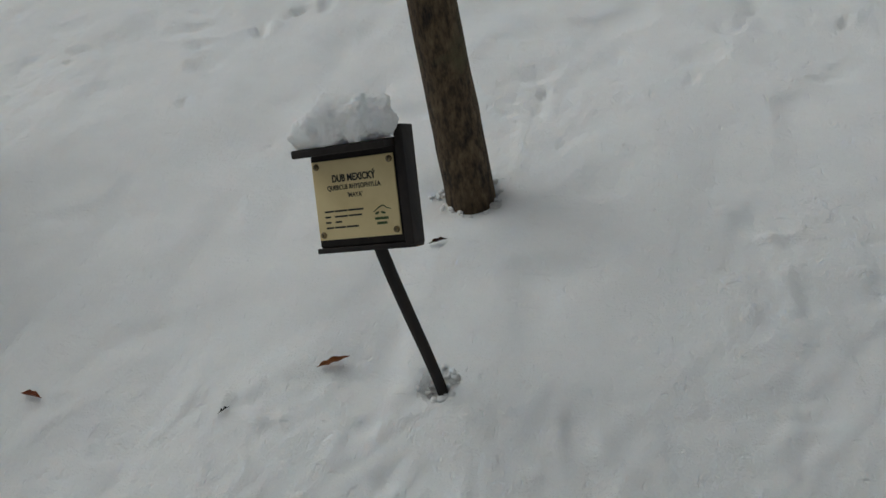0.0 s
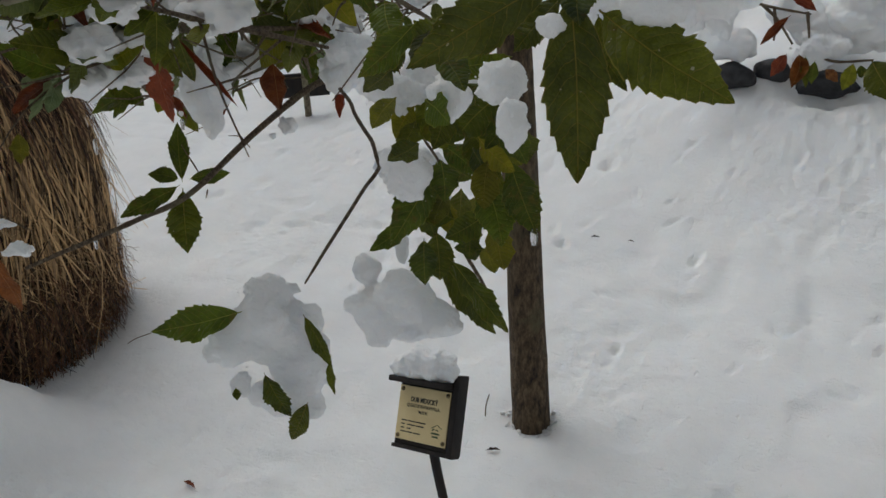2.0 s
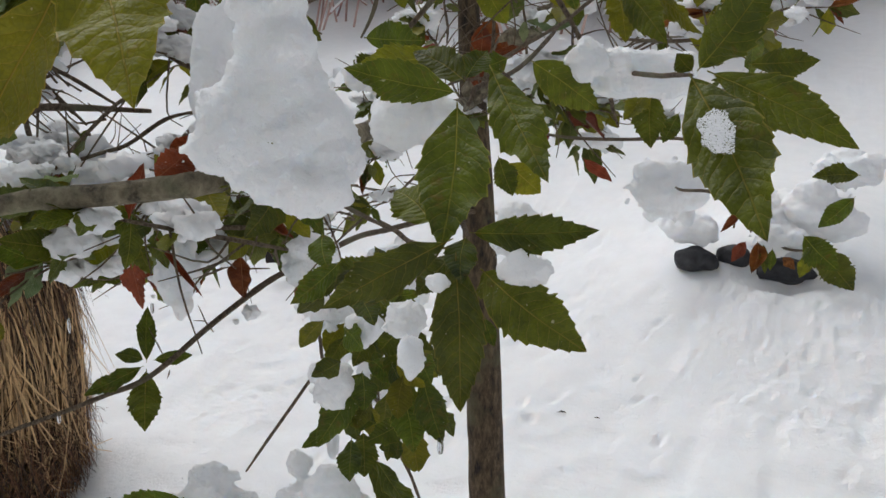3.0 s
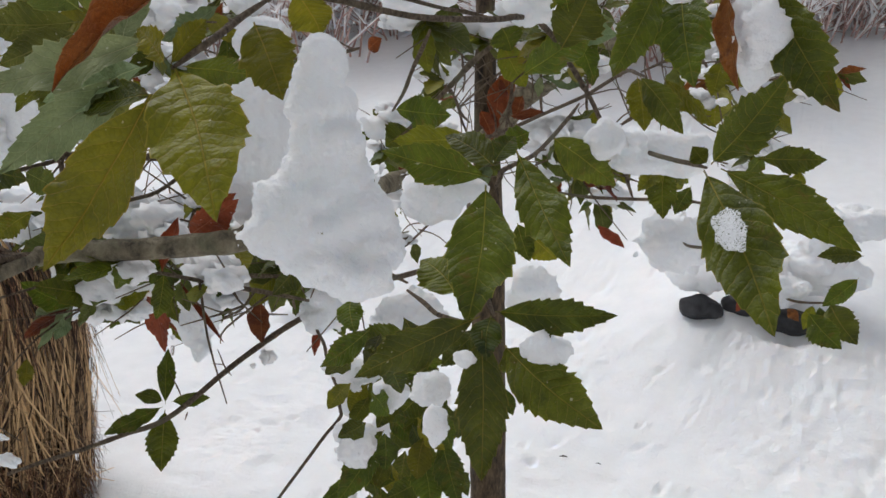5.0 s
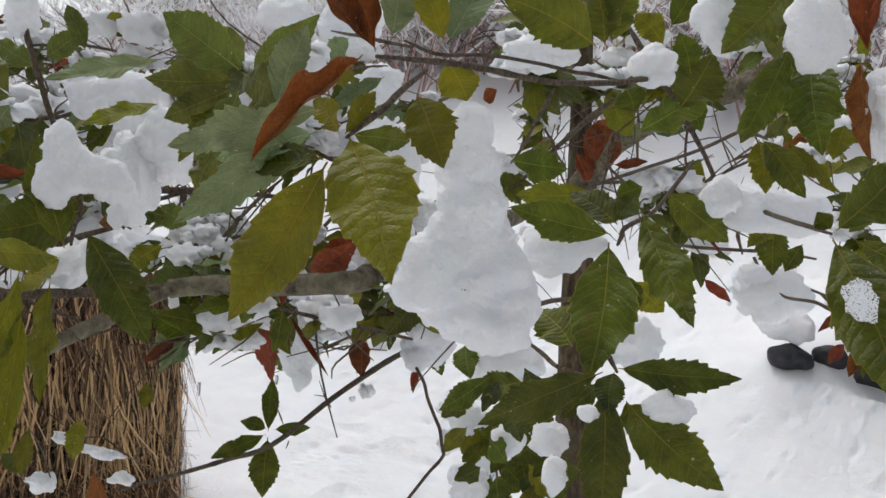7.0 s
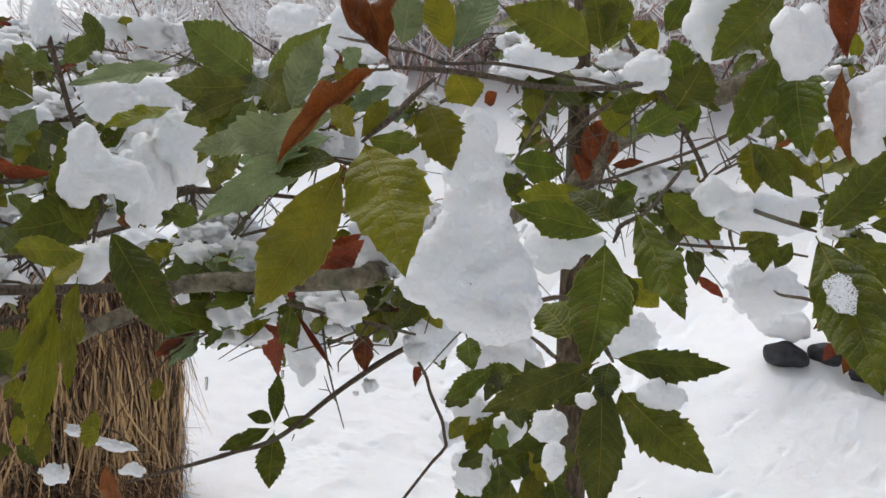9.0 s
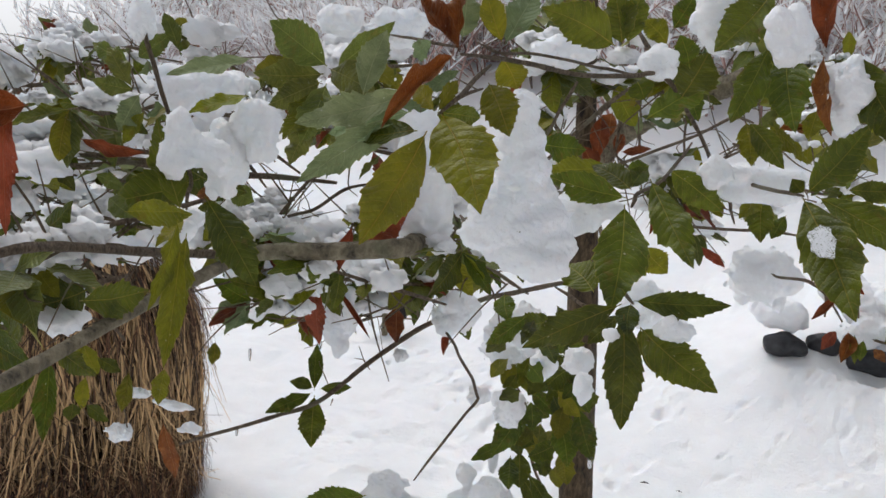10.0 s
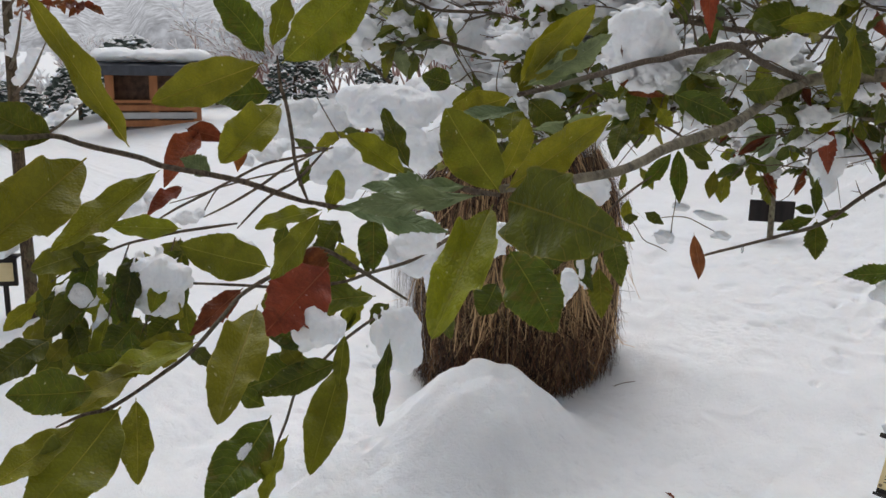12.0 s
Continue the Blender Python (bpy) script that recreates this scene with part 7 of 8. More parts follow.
snow_mass([((-0.061, 0.127, 1.854), (0.022, 0.018, 0.027), 0), ((-0.063, 0.122, 1.822), (0.022, 0.018, 0.024), 0), ((-0.049, 0.141, 1.833), (0.025, 0.018, 0.022), 0), ((-0.035, 0.157, 1.827), (0.021, 0.018, 0.022), 0), ((-0.027, 0.164, 1.814), (0.013, 0.018, 0.012), 0)], 28, 4, 108)
snow_clump((-0.259, 0.356, 1.910), (0.079, 0.034, 0.042), 28, 0, 5, 109)
snow_clump((-0.143, 0.142, 1.977), (0.018, 0.012, 0.027), 28, 0, 5, 110)
snow_clump((0.471, 0.252, 1.692), (0.024, 0.010, 0.014), 28, -25, 5, 111)
snow_clump((0.328, 0.281, 1.626), (0.016, 0.010, 0.018), 28, 0, 5, 112)
snow_clump((0.374, 0.262, 1.642), (0.018, 0.010, 0.016), 28, 0, 5, 113)
snow_clump((0.388, 0.243, 1.620), (0.012, 0.008, 0.018), 28, 0, 5, 114)
snow_clump((0.279, 0.313, 1.559), (0.020, 0.012, 0.024), 28, 0, 5, 115)
snow_clump((0.417, 0.223, 1.684), (0.010, 0.006, 0.008), 28, 0, 5, 116)
snow_clump((0.241, 0.369, 1.607), (0.030, 0.014, 0.018), 28, 0, 5, 117)
snow_clump((0.378, 0.450, 1.967), (0.025, 0.014, 0.022), 28, 0, 5, 118)
snow_clump((0.237, 0.515, 1.988), (0.051, 0.020, 0.024), 28, 0, 5, 119)
snow_clump((0.535, 0.353, 1.985), (0.030, 0.016, 0.033), 28, 0, 5, 120)
snow_clump((0.451, 0.404, 2.010), (0.027, 0.016, 0.039), 28, 0, 5, 121)
snow_clump((0.593, 0.353, 1.931), (0.023, 0.014, 0.039), 28, 0, 5, 122)
snow_clump((0.598, 0.331, 1.931), (0.020, 0.012, 0.025), 24, 0, 5, 123)
snow_clump((0.477, 0.619, 1.829), (0.072, 0.030, 0.029), 28, 0, 5, 124)
snow_clump((0.436, 0.576, 1.840), (0.026, 0.014, 0.023), 28, 0, 5, 125)
snow_clump((-0.071, 0.855, 1.536), (0.047, 0.030, 0.047), 28, 0, 5, 126)
snow_clump((-0.355, 0.869, 1.485), (0.048, 0.020, 0.081), 28, 0, 5, 127)
snow_clump((-0.299, 0.641, 1.673), (0.055, 0.030, 0.026), 28, 0, 5, 128)
snow_clump((-0.395, 0.695, 1.611), (0.059, 0.025, 0.022), 28, 0, 5, 129)
snow_clump((-0.386, 0.366, 1.664), (0.047, 0.020, 0.024), 28, 25, 5, 130)
snow_clump((0.325, 1.977, 1.533), (0.109, 0.060, 0.085), 28, 0, 5, 131)
snow_clump((0.035, 0.756, 1.415), (0.022, 0.015, 0.018), 28, 0, 5, 132)
snow_clump((-0.471, 0.451, 1.393), (0.025, 0.012, 0.011), 28, 0, 5, 133)
snow_clump((-0.402, 0.463, 1.382), (0.040, 0.012, 0.010), 28, -8, 5, 134)
snow_clump((-0.494, 0.429, 1.324), (0.025, 0.014, 0.018), 28, 0, 5, 135)
snow_clump((-0.386, 0.488, 1.338), (0.023, 0.010, 0.010), 28, 0, 5, 136)
snow_clump((-0.179, 0.840, 1.435), (0.015, 0.010, 0.014), 28, 0, 5, 137)
snow_mass([((0.048, 0.421, 1.324), (0.063, 0.028, 0.042), 0), ((0.048, 0.433, 1.365), (0.035, 0.020, 0.021), 0), ((0.083, 0.424, 1.291), (0.037, 0.024, 0.039), 0), ((0.019, 0.391, 1.315), (0.037, 0.018, 0.021), 0), ((0.057, 0.413, 1.250), (0.039, 0.014, 0.024), 0), ((0.078, 0.425, 1.243), (0.028, 0.012, 0.026), 0), ((0.032, 0.385, 1.275), (0.013, 0.008, 0.018), 0)], 22, 5, 138)
snow_clump((0.098, 0.436, 1.354), (0.012, 0.006, 0.006), 22, 0, 5, 139)
snow_mass([((0.224, 0.395, 1.399), (0.045, 0.024, 0.030), 0), ((0.251, 0.398, 1.385), (0.038, 0.020, 0.021), 0), ((0.190, 0.397, 1.429), (0.016, 0.012, 0.017), 0), ((0.217, 0.419, 1.445), (0.009, 0.008, 0.018), 0), ((0.212, 0.375, 1.374), (0.015, 0.012, 0.015), 0), ((0.186, 0.379, 1.400), (0.015, 0.010, 0.010), 0)], 22, 5, 140)
snow_clump((0.172, 0.599, 1.449), (0.028, 0.020, 0.034), 22, 0, 5, 141)
snow_mass([((-0.344, -0.066, 1.455), (0.077, 0.025, 0.031), 30), ((-0.303, -0.048, 1.502), (0.034, 0.020, 0.024), 0), ((-0.372, -0.135, 1.373), (0.024, 0.012, 0.036), 0)], 39, 5, 142)
snow_clump((-0.259, -0.122, 1.376), (0.007, 0.005, 0.031), 39, 20, 5, 143)
snow_clump((-0.246, -0.110, 1.386), (0.005, 0.004, 0.019), 39, -20, 5, 144)
snow_clump((-0.302, -0.136, 1.406), (0.023, 0.005, 0.010), 39, 20, 5, 145)
snow_mass([((-0.268, -0.018, 1.719), (0.049, 0.035, 0.060), 0), ((-0.222, 0.011, 1.690), (0.051, 0.030, 0.030), 0)], 39, 5, 146)
snow_clump((0.039, 0.516, 1.803), (0.053, 0.030, 0.112), 39, 0, 5, 147)
snow_clump((-0.088, 0.226, 1.818), (0.031, 0.020, 0.053), 39, 0, 5, 148)
snow_clump((-0.065, 0.253, 1.856), (0.037, 0.020, 0.048), 39, 0, 5, 149)
snow_clump((-0.119, 0.181, 1.735), (0.039, 0.015, 0.023), 39, 35, 5, 150)
snow_clump((-0.270, -0.462, 1.454), (0.043, 0.030, 0.036), 39, 0, 5, 151)
snow_clump((-0.266, -0.425, 1.433), (0.026, 0.018, 0.053), 39, 0, 5, 152)
snow_clump((-0.579, -0.362, 1.526), (0.081, 0.030, 0.041), 39, 0, 5, 153)
snow_mass([((-1.589, 0.359, 1.888), (0.268, 0.120, 0.095), 0), ((-1.685, 0.258, 1.781), (0.095, 0.080, 0.095), 0), ((-1.489, 0.566, 1.878), (0.148, 0.100, 0.082), 0), ((-1.257, 0.472, 1.813), (0.106, 0.080, 0.076), 0)], 39, 5, 154)
snow_clump((-1.069, 0.470, 1.731), (0.087, 0.060, 0.065), 39, 0, 5, 155)
snow_clump((-1.824, 0.333, 1.481), (0.256, 0.120, 0.077), 39, 10, 5, 156)
snow_clump((-1.226, 0.538, 1.462), (0.095, 0.060, 0.087), 39, 0, 5, 157)
snow_clump((-0.667, 0.557, 1.851), (0.079, 0.050, 0.059), 39, 0, 5, 158)
snow_clump((-0.572, 0.645, 1.907), (0.079, 0.050, 0.066), 39, 0, 5, 159)
snow_clump((-0.224, 0.907, 1.860), (0.092, 0.060, 0.053), 39, 0, 5, 160)
snow_clump((-0.068, 1.183, 1.438), (0.079, 0.060, 0.065), 39, 0, 5, 161)
snow_clump((-0.157, -0.694, 1.420), (0.033, 0.016, 0.028), 50, 0, 5, 162)
snow_mass([((-0.130, -0.608, 1.396), (0.028, 0.016, 0.043), 0), ((-0.116, -0.594, 1.390), (0.021, 0.014, 0.047), 0)], 50, 5, 163)
snow_clump((-0.749, -0.149, 1.614), (0.156, 0.060, 0.056), 50, 12, 5, 164)
snow_clump((-0.612, -0.336, 1.529), (0.074, 0.040, 0.049), 50, 0, 5, 165)
snow_clump((-0.625, -0.189, 1.539), (0.063, 0.030, 0.040), 50, 0, 5, 166)
snow_clump((-0.316, -0.805, 1.456), (0.041, 0.025, 0.041), 50, 0, 5, 167)
snow_clump((-0.372, -0.878, 1.441), (0.049, 0.020, 0.021), 50, 35, 5, 168)
snow_clump((-0.344, -0.862, 1.391), (0.013, 0.010, 0.046), 50, 0, 5, 169)
snow_clump((-0.057, -0.511, 1.515), (0.018, 0.012, 0.022), 50, 0, 5, 170)
snow_clump((-0.131, -0.567, 1.512), (0.039, 0.020, 0.025), 50, 0, 5, 171)
snow_clump((-0.201, -0.221, 1.382), (0.015, 0.010, 0.034), 50, -25, 5, 172)
snow_clump((-0.631, 0.218, 1.809), (0.106, 0.070, 0.059), 50, 0, 5, 173)
snow_clump((-1.227, 0.133, 1.763), (0.101, 0.070, 0.072), 50, 0, 5, 174)
snow_clump((-1.097, 0.288, 1.767), (0.101, 0.070, 0.087), 50, 0, 5, 175)
snow_clump((-0.228, -0.040, 1.755), (0.062, 0.050, 0.053), 50, 0, 5, 176)
snow_clump((-0.428, 0.690, 1.571), (0.066, 0.050, 0.079), 50, 0, 5, 177)
snow_clump((-1.311, -0.037, 1.563), (0.058, 0.050, 0.043), 50, 0, 5, 178)
joined_leaf("deep", (-0.313, -0.591, 1.507), (-0.268, -0.579, 1.483), 0.022, (0.50, -0.59, 0.63))
joined_leaf("deep", (-0.272, -0.472, 1.513), (-0.250, -0.493, 1.472), 0.021, (0.60, -0.54, 0.59))
joined_leaf("deep", (-0.151, -0.526, 1.421), (-0.113, -0.525, 1.384), 0.030, (0.69, -0.13, 0.71))
joined_leaf("deep", (-0.315, -0.589, 1.380), (-0.295, -0.607, 1.351), 0.025, (0.41, -0.62, 0.67))
joined_leaf("deep", (-0.316, -0.528, 1.384), (-0.309, -0.566, 1.342), 0.024, (0.51, -0.59, 0.63))
joined_leaf("olive", (-0.315, -0.553, 1.386), (-0.321, -0.606, 1.348), 0.024, (0.52, -0.54, 0.66))
joined_leaf("deep", (-0.299, -0.626, 1.479), (-0.266, -0.628, 1.454), 0.023, (0.51, -0.47, 0.71))
joined_leaf("deep", (-0.279, -0.612, 1.463), (-0.227, -0.587, 1.451), 0.031, (0.45, -0.90, 0.02))
joined_leaf("olive", (-0.269, -0.667, 1.443), (-0.253, -0.695, 1.402), 0.031, (0.71, -0.43, 0.56))
joined_leaf("deep", (-0.385, -0.583, 1.473), (-0.347, -0.591, 1.414), 0.024, (0.44, -0.81, 0.39))
joined_leaf("deep", (-0.361, -0.610, 1.496), (-0.343, -0.633, 1.459), 0.029, (0.92, 0.16, 0.35))
joined_leaf("olive", (-0.342, -0.538, 1.465), (-0.303, -0.539, 1.422), 0.037, (0.71, -0.25, 0.66))
joined_leaf("deep", (-0.274, -0.538, 1.483), (-0.251, -0.557, 1.440), 0.022, (0.42, -0.72, 0.55))
joined_leaf("deep", (-0.297, -0.563, 1.447), (-0.285, -0.597, 1.397), 0.033, (0.94, -0.11, 0.32))
joined_leaf("deep", (-0.267, -0.508, 1.388), (-0.262, -0.542, 1.366), 0.034, (0.88, -0.16, 0.44))
joined_leaf("olive", (-0.315, -0.520, 1.405), (-0.299, -0.554, 1.347), 0.029, (0.95, -0.07, 0.30))

snow_clump((-0.039, 0.541, 2.018), (0.048, 0.029, 0.034), 39, 0, 5, 179)
snow_clump((-0.113, 0.488, 2.026), (0.043, 0.026, 0.025), 39, 0, 5, 180)
snow_clump((-0.011, 0.565, 1.944), (0.038, 0.023, 0.028), 39, 0, 5, 181)

branch("twig", [(-0.214, 0.786, 1.411), (-0.228, 0.783, 1.430), (-0.240, 0.783, 1.454)], 0.0016, 0.0008)
branch("twig", [(-0.226, 0.784, 1.428), (-0.242, 0.772, 1.431)], 0.0011, 0.0007)
branch("twig", [(-0.263, 0.720, 1.386), (-0.276, 0.720, 1.408), (-0.287, 0.719, 1.428)], 0.0014, 0.0007)
branch("twig", [(-0.251, 0.720, 1.362), (-0.251, 0.713, 1.350)], 0.0016, 0.0009)
snow_clump((-0.181, 0.836, 1.436), (0.012, 0.010, 0.009), 28, -20, 4, 182)
snow_clump((-0.195, 0.820, 1.422), (0.007, 0.005, 0.005), 28, -20, 4, 183)
leaf("shade", (-0.165, -0.656, 1.369), (-0.202, -0.743, 1.337), 0.035, (0.74, -0.37, 0.56))
leaf("shade", (-0.185, -0.674, 1.388), (-0.218, -0.721, 1.403), 0.029, (0.76, -0.37, 0.53))
leaf("shoot", (-0.169, -0.645, 1.400), (-0.155, -0.663, 1.339), 0.020, (0.73, -0.40, 0.55))
leaf("shade", (-0.193, -0.737, 1.325), (-0.213, -0.761, 1.345), 0.023, (0.76, -0.33, 0.57))
leaf("shoot", (-0.163, -0.840, 1.429), (-0.152, -0.924, 1.418), 0.023, (0.81, -0.26, 0.53))
leaf("shoot", (-0.161, -0.831, 1.434), (-0.152, -0.892, 1.442), 0.020, (0.81, -0.27, 0.52))
leaf("shade", (-0.170, -0.884, 1.413), (-0.165, -0.954, 1.436), 0.027, (0.82, -0.22, 0.53))
leaf("shoot", (-0.167, -0.904, 1.395), (-0.149, -0.968, 1.392), 0.017, (0.80, -0.21, 0.56))

# granular snow on leaf blades
snow_grains((0.5925, 0.2755, 1.791), (0.43, -0.59, -0.68), (-0.20, -0.80, 0.57), 0.019, 0.011)
snow_grains((-0.183, -0.771, 1.283), (0.32, -0.82, -0.48), (0.74, -0.10, 0.66), 0.012, 0.005)

# side sprays further in
side_spray((-1.148, 0.607, 1.865), 401)
side_spray((-0.305, 1.515, 1.612), 402)
side_spray((-0.440, 1.386, 1.467), 403)
side_spray((-0.338, 0.886, 1.617), 404)
side_spray((-0.625, 0.107, 1.727), 405)
side_spray((-0.259, 1.437, 1.524), 406)
side_spray((-1.287, 0.683, 1.717), 407)
side_spray((-0.648, 0.196, 1.804), 408)
side_spray((-0.545, 1.597, 1.478), 409)
side_spray((-0.609, 0.921, 1.954), 410)
side_spray((-1.476, 1.055, 2.003), 411)
side_spray((-0.803, 0.537, 1.721), 412)
side_spray((-0.734, 0.240, 1.917), 413)
side_spray((-1.035, 0.526, 1.517), 414)
side_spray((-0.242, 0.596, 1.632), 415)
side_spray((-0.765, 0.757, 1.745), 416)
side_spray((-0.364, 0.992, 1.493), 417)
side_spray((-1.192, 0.548, 1.586), 418)
side_spray((-0.387, 0.955, 1.912), 419)
side_spray((-0.616, 0.146, 1.911), 420)
side_spray((-0.614, 1.442, 2.011), 421)
side_spray((-0.402, 1.227, 1.505), 422)
side_spray((-0.312, 1.512, 1.815), 423)
side_spray((-1.011, 0.648, 1.723), 424)
side_spray((-0.664, 0.345, 1.642), 425)
side_spray((-1.113, 0.829, 1.902), 426)
side_spray((-0.882, 0.725, 1.761), 427)
side_spray((-0.649, 1.318, 1.509), 428)
side_spray((-0.349, 1.053, 1.725), 429)
side_spray((-1.578, 0.863, 1.629), 430)
side_spray((-1.566, 0.956, 1.801), 431)
side_spray((-1.398, 0.715, 1.968), 432)
side_spray((-0.191, 0.822, 1.620), 433)
side_spray((-0.659, 0.154, 1.707), 434)
side_spray((0.143, 1.618, 1.995), 436)
side_spray((0.557, 1.489, 1.808), 440)
side_spray((0.262, 1.182, 1.795), 441)
side_spray((0.319, 2.363, 2.165), 442)
side_spray((0.220, 1.704, 1.754), 443)
side_spray((0.498, 1.121, 1.923), 444)
side_spray((-0.234, 2.026, 1.711), 445)
side_spray((-0.162, 1.521, 1.935), 448)
side_spray((0.213, 1.517, 1.684), 449)
side_spray((-0.010, 1.946, 2.040), 450)
side_spray((-0.111, 1.226, 2.053), 451)
side_spray((0.412, 1.647, 2.004), 452)
side_spray((-0.361, 1.933, 1.974), 453)
side_spray((0.384, 2.375, 2.138), 454)
side_spray((0.186, 1.382, 2.027), 455)
side_spray((0.505, 2.143, 2.075), 456)
side_spray((0.529, 2.088, 1.693), 457)
side_spray((0.473, 2.030, 2.100), 458)
side_spray((0.569, 1.042, 1.895), 459)
side_spray((-0.197, 0.519, 1.957), 461)
side_spray((-0.582, 0.915, 1.599), 462)
side_spray((-0.678, 0.950, 1.625), 463)
side_spray((-0.608, 0.433, 1.892), 464)
side_spray((-1.076, 0.986, 2.001), 465)
side_spray((-0.965, 1.168, 1.651), 466)
side_spray((-0.539, 0.624, 2.015), 467)
side_spray((-1.342, 0.985, 2.068), 468)
side_spray((-0.389, 0.810, 1.940), 469)
side_spray((-0.630, 0.761, 1.869), 470)
side_spray((-0.296, 0.889, 2.011), 471)
side_spray((-0.802, 1.534, 2.122), 472)
side_spray((-1.305, 0.939, 2.052), 473)
side_spray((-1.148, 1.224, 2.096), 474)
side_spray((-1.341, 0.976, 2.007), 475)
side_spray((-0.642, 0.639, 1.890), 476)
side_spray((-0.668, 1.130, 1.889), 477)
side_spray((-1.008, 0.724, 1.890), 478)
side_spray((-1.138, 0.798, 1.997), 479)
side_spray((-0.465, 0.368, 1.870), 480)
side_spray((-1.218, 0.214, 1.832), 481)
side_spray((-1.968, 0.715, 1.790), 482)
side_spray((-1.336, 0.701, 1.556), 483)
side_spray((-0.910, -0.009, 1.837), 484)
side_spray((-0.771, 0.409, 1.648), 485)
side_spray((-1.265, 0.144, 1.810), 486)
side_spray((-0.773, -0.040, 1.511), 487)
side_spray((-0.663, 0.062, 1.627), 488)
side_spray((-0.671, 0.172, 1.598), 489)
side_spray((-1.764, 0.788, 1.898), 490)
side_spray((-1.182, 0.460, 1.832), 491)
side_spray((-1.175, 0.973, 1.648), 492)
side_spray((-0.761, 0.133, 1.604), 493)
side_spray((-1.806, 0.718, 1.831), 494)
side_spray((-1.467, 0.456, 1.724), 495)
side_spray((-1.253, 0.002, 1.460), 496)
side_spray((-1.643, 0.768, 1.572), 497)
side_spray((-1.633, 0.688, 1.869), 498)
side_spray((-0.827, 0.408, 1.859), 499)
side_spray((-1.042, -0.063, 1.753), 500)
side_spray((-0.591, 0.134, 1.822), 501)
side_spray((-0.883, -0.137, 1.538), 502)
side_spray((-1.233, 1.045, 1.871), 503)
side_spray((-0.306, 0.758, 1.867), 504)
side_spray((-0.660, 0.949, 1.558), 505)
side_spray((-0.754, 0.394, 1.644), 506)
side_spray((-0.919, -0.002, 1.774), 507)
side_spray((-0.817, 0.177, 1.520), 508)
side_spray((-0.682, 0.308, 1.777), 509)
side_spray((-0.874, 1.192, 1.477), 510)
side_spray((-1.001, 0.328, 1.519), 511)
side_spray((-0.970, 0.204, 1.647), 512)
side_spray((-0.603, 1.260, 1.415), 513)
side_spray((-0.302, 0.929, 1.619), 514)
side_spray((-0.724, 1.232, 1.371), 515)
side_spray((-0.388, 1.240, 1.479), 516)
side_spray((-0.138, 0.817, 1.592), 517)
side_spray((-0.708, 1.155, 1.452), 518)
side_spray((-1.788, 0.319, 1.779), 519)
side_spray((-1.162, 0.116, 1.831), 520)
side_spray((-1.526, 0.439, 1.899), 521)
side_spray((-1.360, 0.143, 1.790), 522)
side_spray((-1.661, 0.474, 1.720), 523)
side_spray((-1.412, 0.423, 1.757), 524)
side_spray((-1.542, 0.624, 1.815), 525)
side_spray((-1.812, 0.423, 1.736), 526)
side_spray((-1.779, 0.432, 1.861), 527)
side_spray((-1.484, 0.376, 1.829), 528)
side_spray((-1.658, 0.694, 1.952), 529)
side_spray((-1.506, 0.394, 1.927), 530)
side_spray((-1.489, 0.365, 1.837), 531)
side_spray((-1.435, 0.131, 1.761), 532)
side_spray((-1.195, 0.344, 1.857), 533)
side_spray((-1.257, 0.581, 1.738), 534)
side_spray((-1.555, 0.357, 1.891), 535)
side_spray((-1.054, 0.098, 1.738), 536)
side_spray((0.296, 1.689, 2.186), 537)
side_spray((0.273, 1.011, 1.995), 538)
side_spray((0.106, 1.234, 2.093), 539)
side_spray((0.457, 2.236, 2.158), 540)
side_spray((0.251, 1.063, 1.826), 541)
side_spray((0.223, 1.935, 2.183), 542)
side_spray((-0.298, 1.945, 2.071), 543)
side_spray((0.142, 1.041, 1.989), 544)
side_spray((0.468, 1.521, 1.986), 545)
side_spray((0.340, 2.203, 1.985), 546)
side_spray((0.678, 2.005, 1.986), 547)
side_spray((0.017, 1.045, 2.103), 548)
side_spray((-0.065, 2.104, 2.134), 550)
side_spray((-0.606, 0.801, 1.629), 551)
side_spray((-0.168, 0.574, 1.643), 552)
side_spray((-0.247, -0.021, 1.682), 553)
side_spray((-0.551, 0.891, 1.592), 554)
side_spray((-1.192, 1.081, 1.677), 555)
side_spray((-0.570, 0.522, 1.699), 556)
side_spray((-0.267, 0.508, 1.675), 557)
side_spray((-0.588, 1.421, 1.524), 558)
side_spray((-0.284, 0.040, 1.655), 559)
side_spray((-0.847, 1.321, 1.420), 560)
side_spray((-0.275, 0.023, 1.621), 561)
side_spray((-0.687, 1.063, 1.421), 562)
side_spray((-0.314, 0.550, 1.565), 563)
side_spray((-0.630, 0.878, 1.575), 564)
side_spray((-0.545, 0.850, 1.600), 565)
side_spray((-0.571, 1.123, 1.488), 566)
side_spray((-0.240, 0.529, 1.596), 567)
side_spray((-0.933, 0.824, 1.608), 568)
side_spray((-0.707, 1.009, 1.532), 569)
side_spray((-0.225, 0.059, 1.712), 570)
side_spray((-0.279, 0.534, 1.682), 571)
side_spray((-0.159, -0.005, 1.697), 572)
side_spray((-0.324, 1.008, 1.609), 573)
side_spray((-0.073, 0.396, 1.675), 574)
side_spray((-1.185, 0.441, 1.781), 575)
side_spray((-0.532, 0.299, 1.813), 576)
side_spray((-0.654, 0.270, 1.606), 577)
side_spray((-0.222, 1.013, 1.930), 578)
side_spray((-0.957, 0.603, 1.730), 579)
side_spray((0.037, 0.591, 1.686), 580)
side_spray((-0.875, 0.828, 1.934), 581)
side_spray((-0.198, 0.846, 1.697), 582)
side_spray((-0.667, 0.578, 1.903), 583)
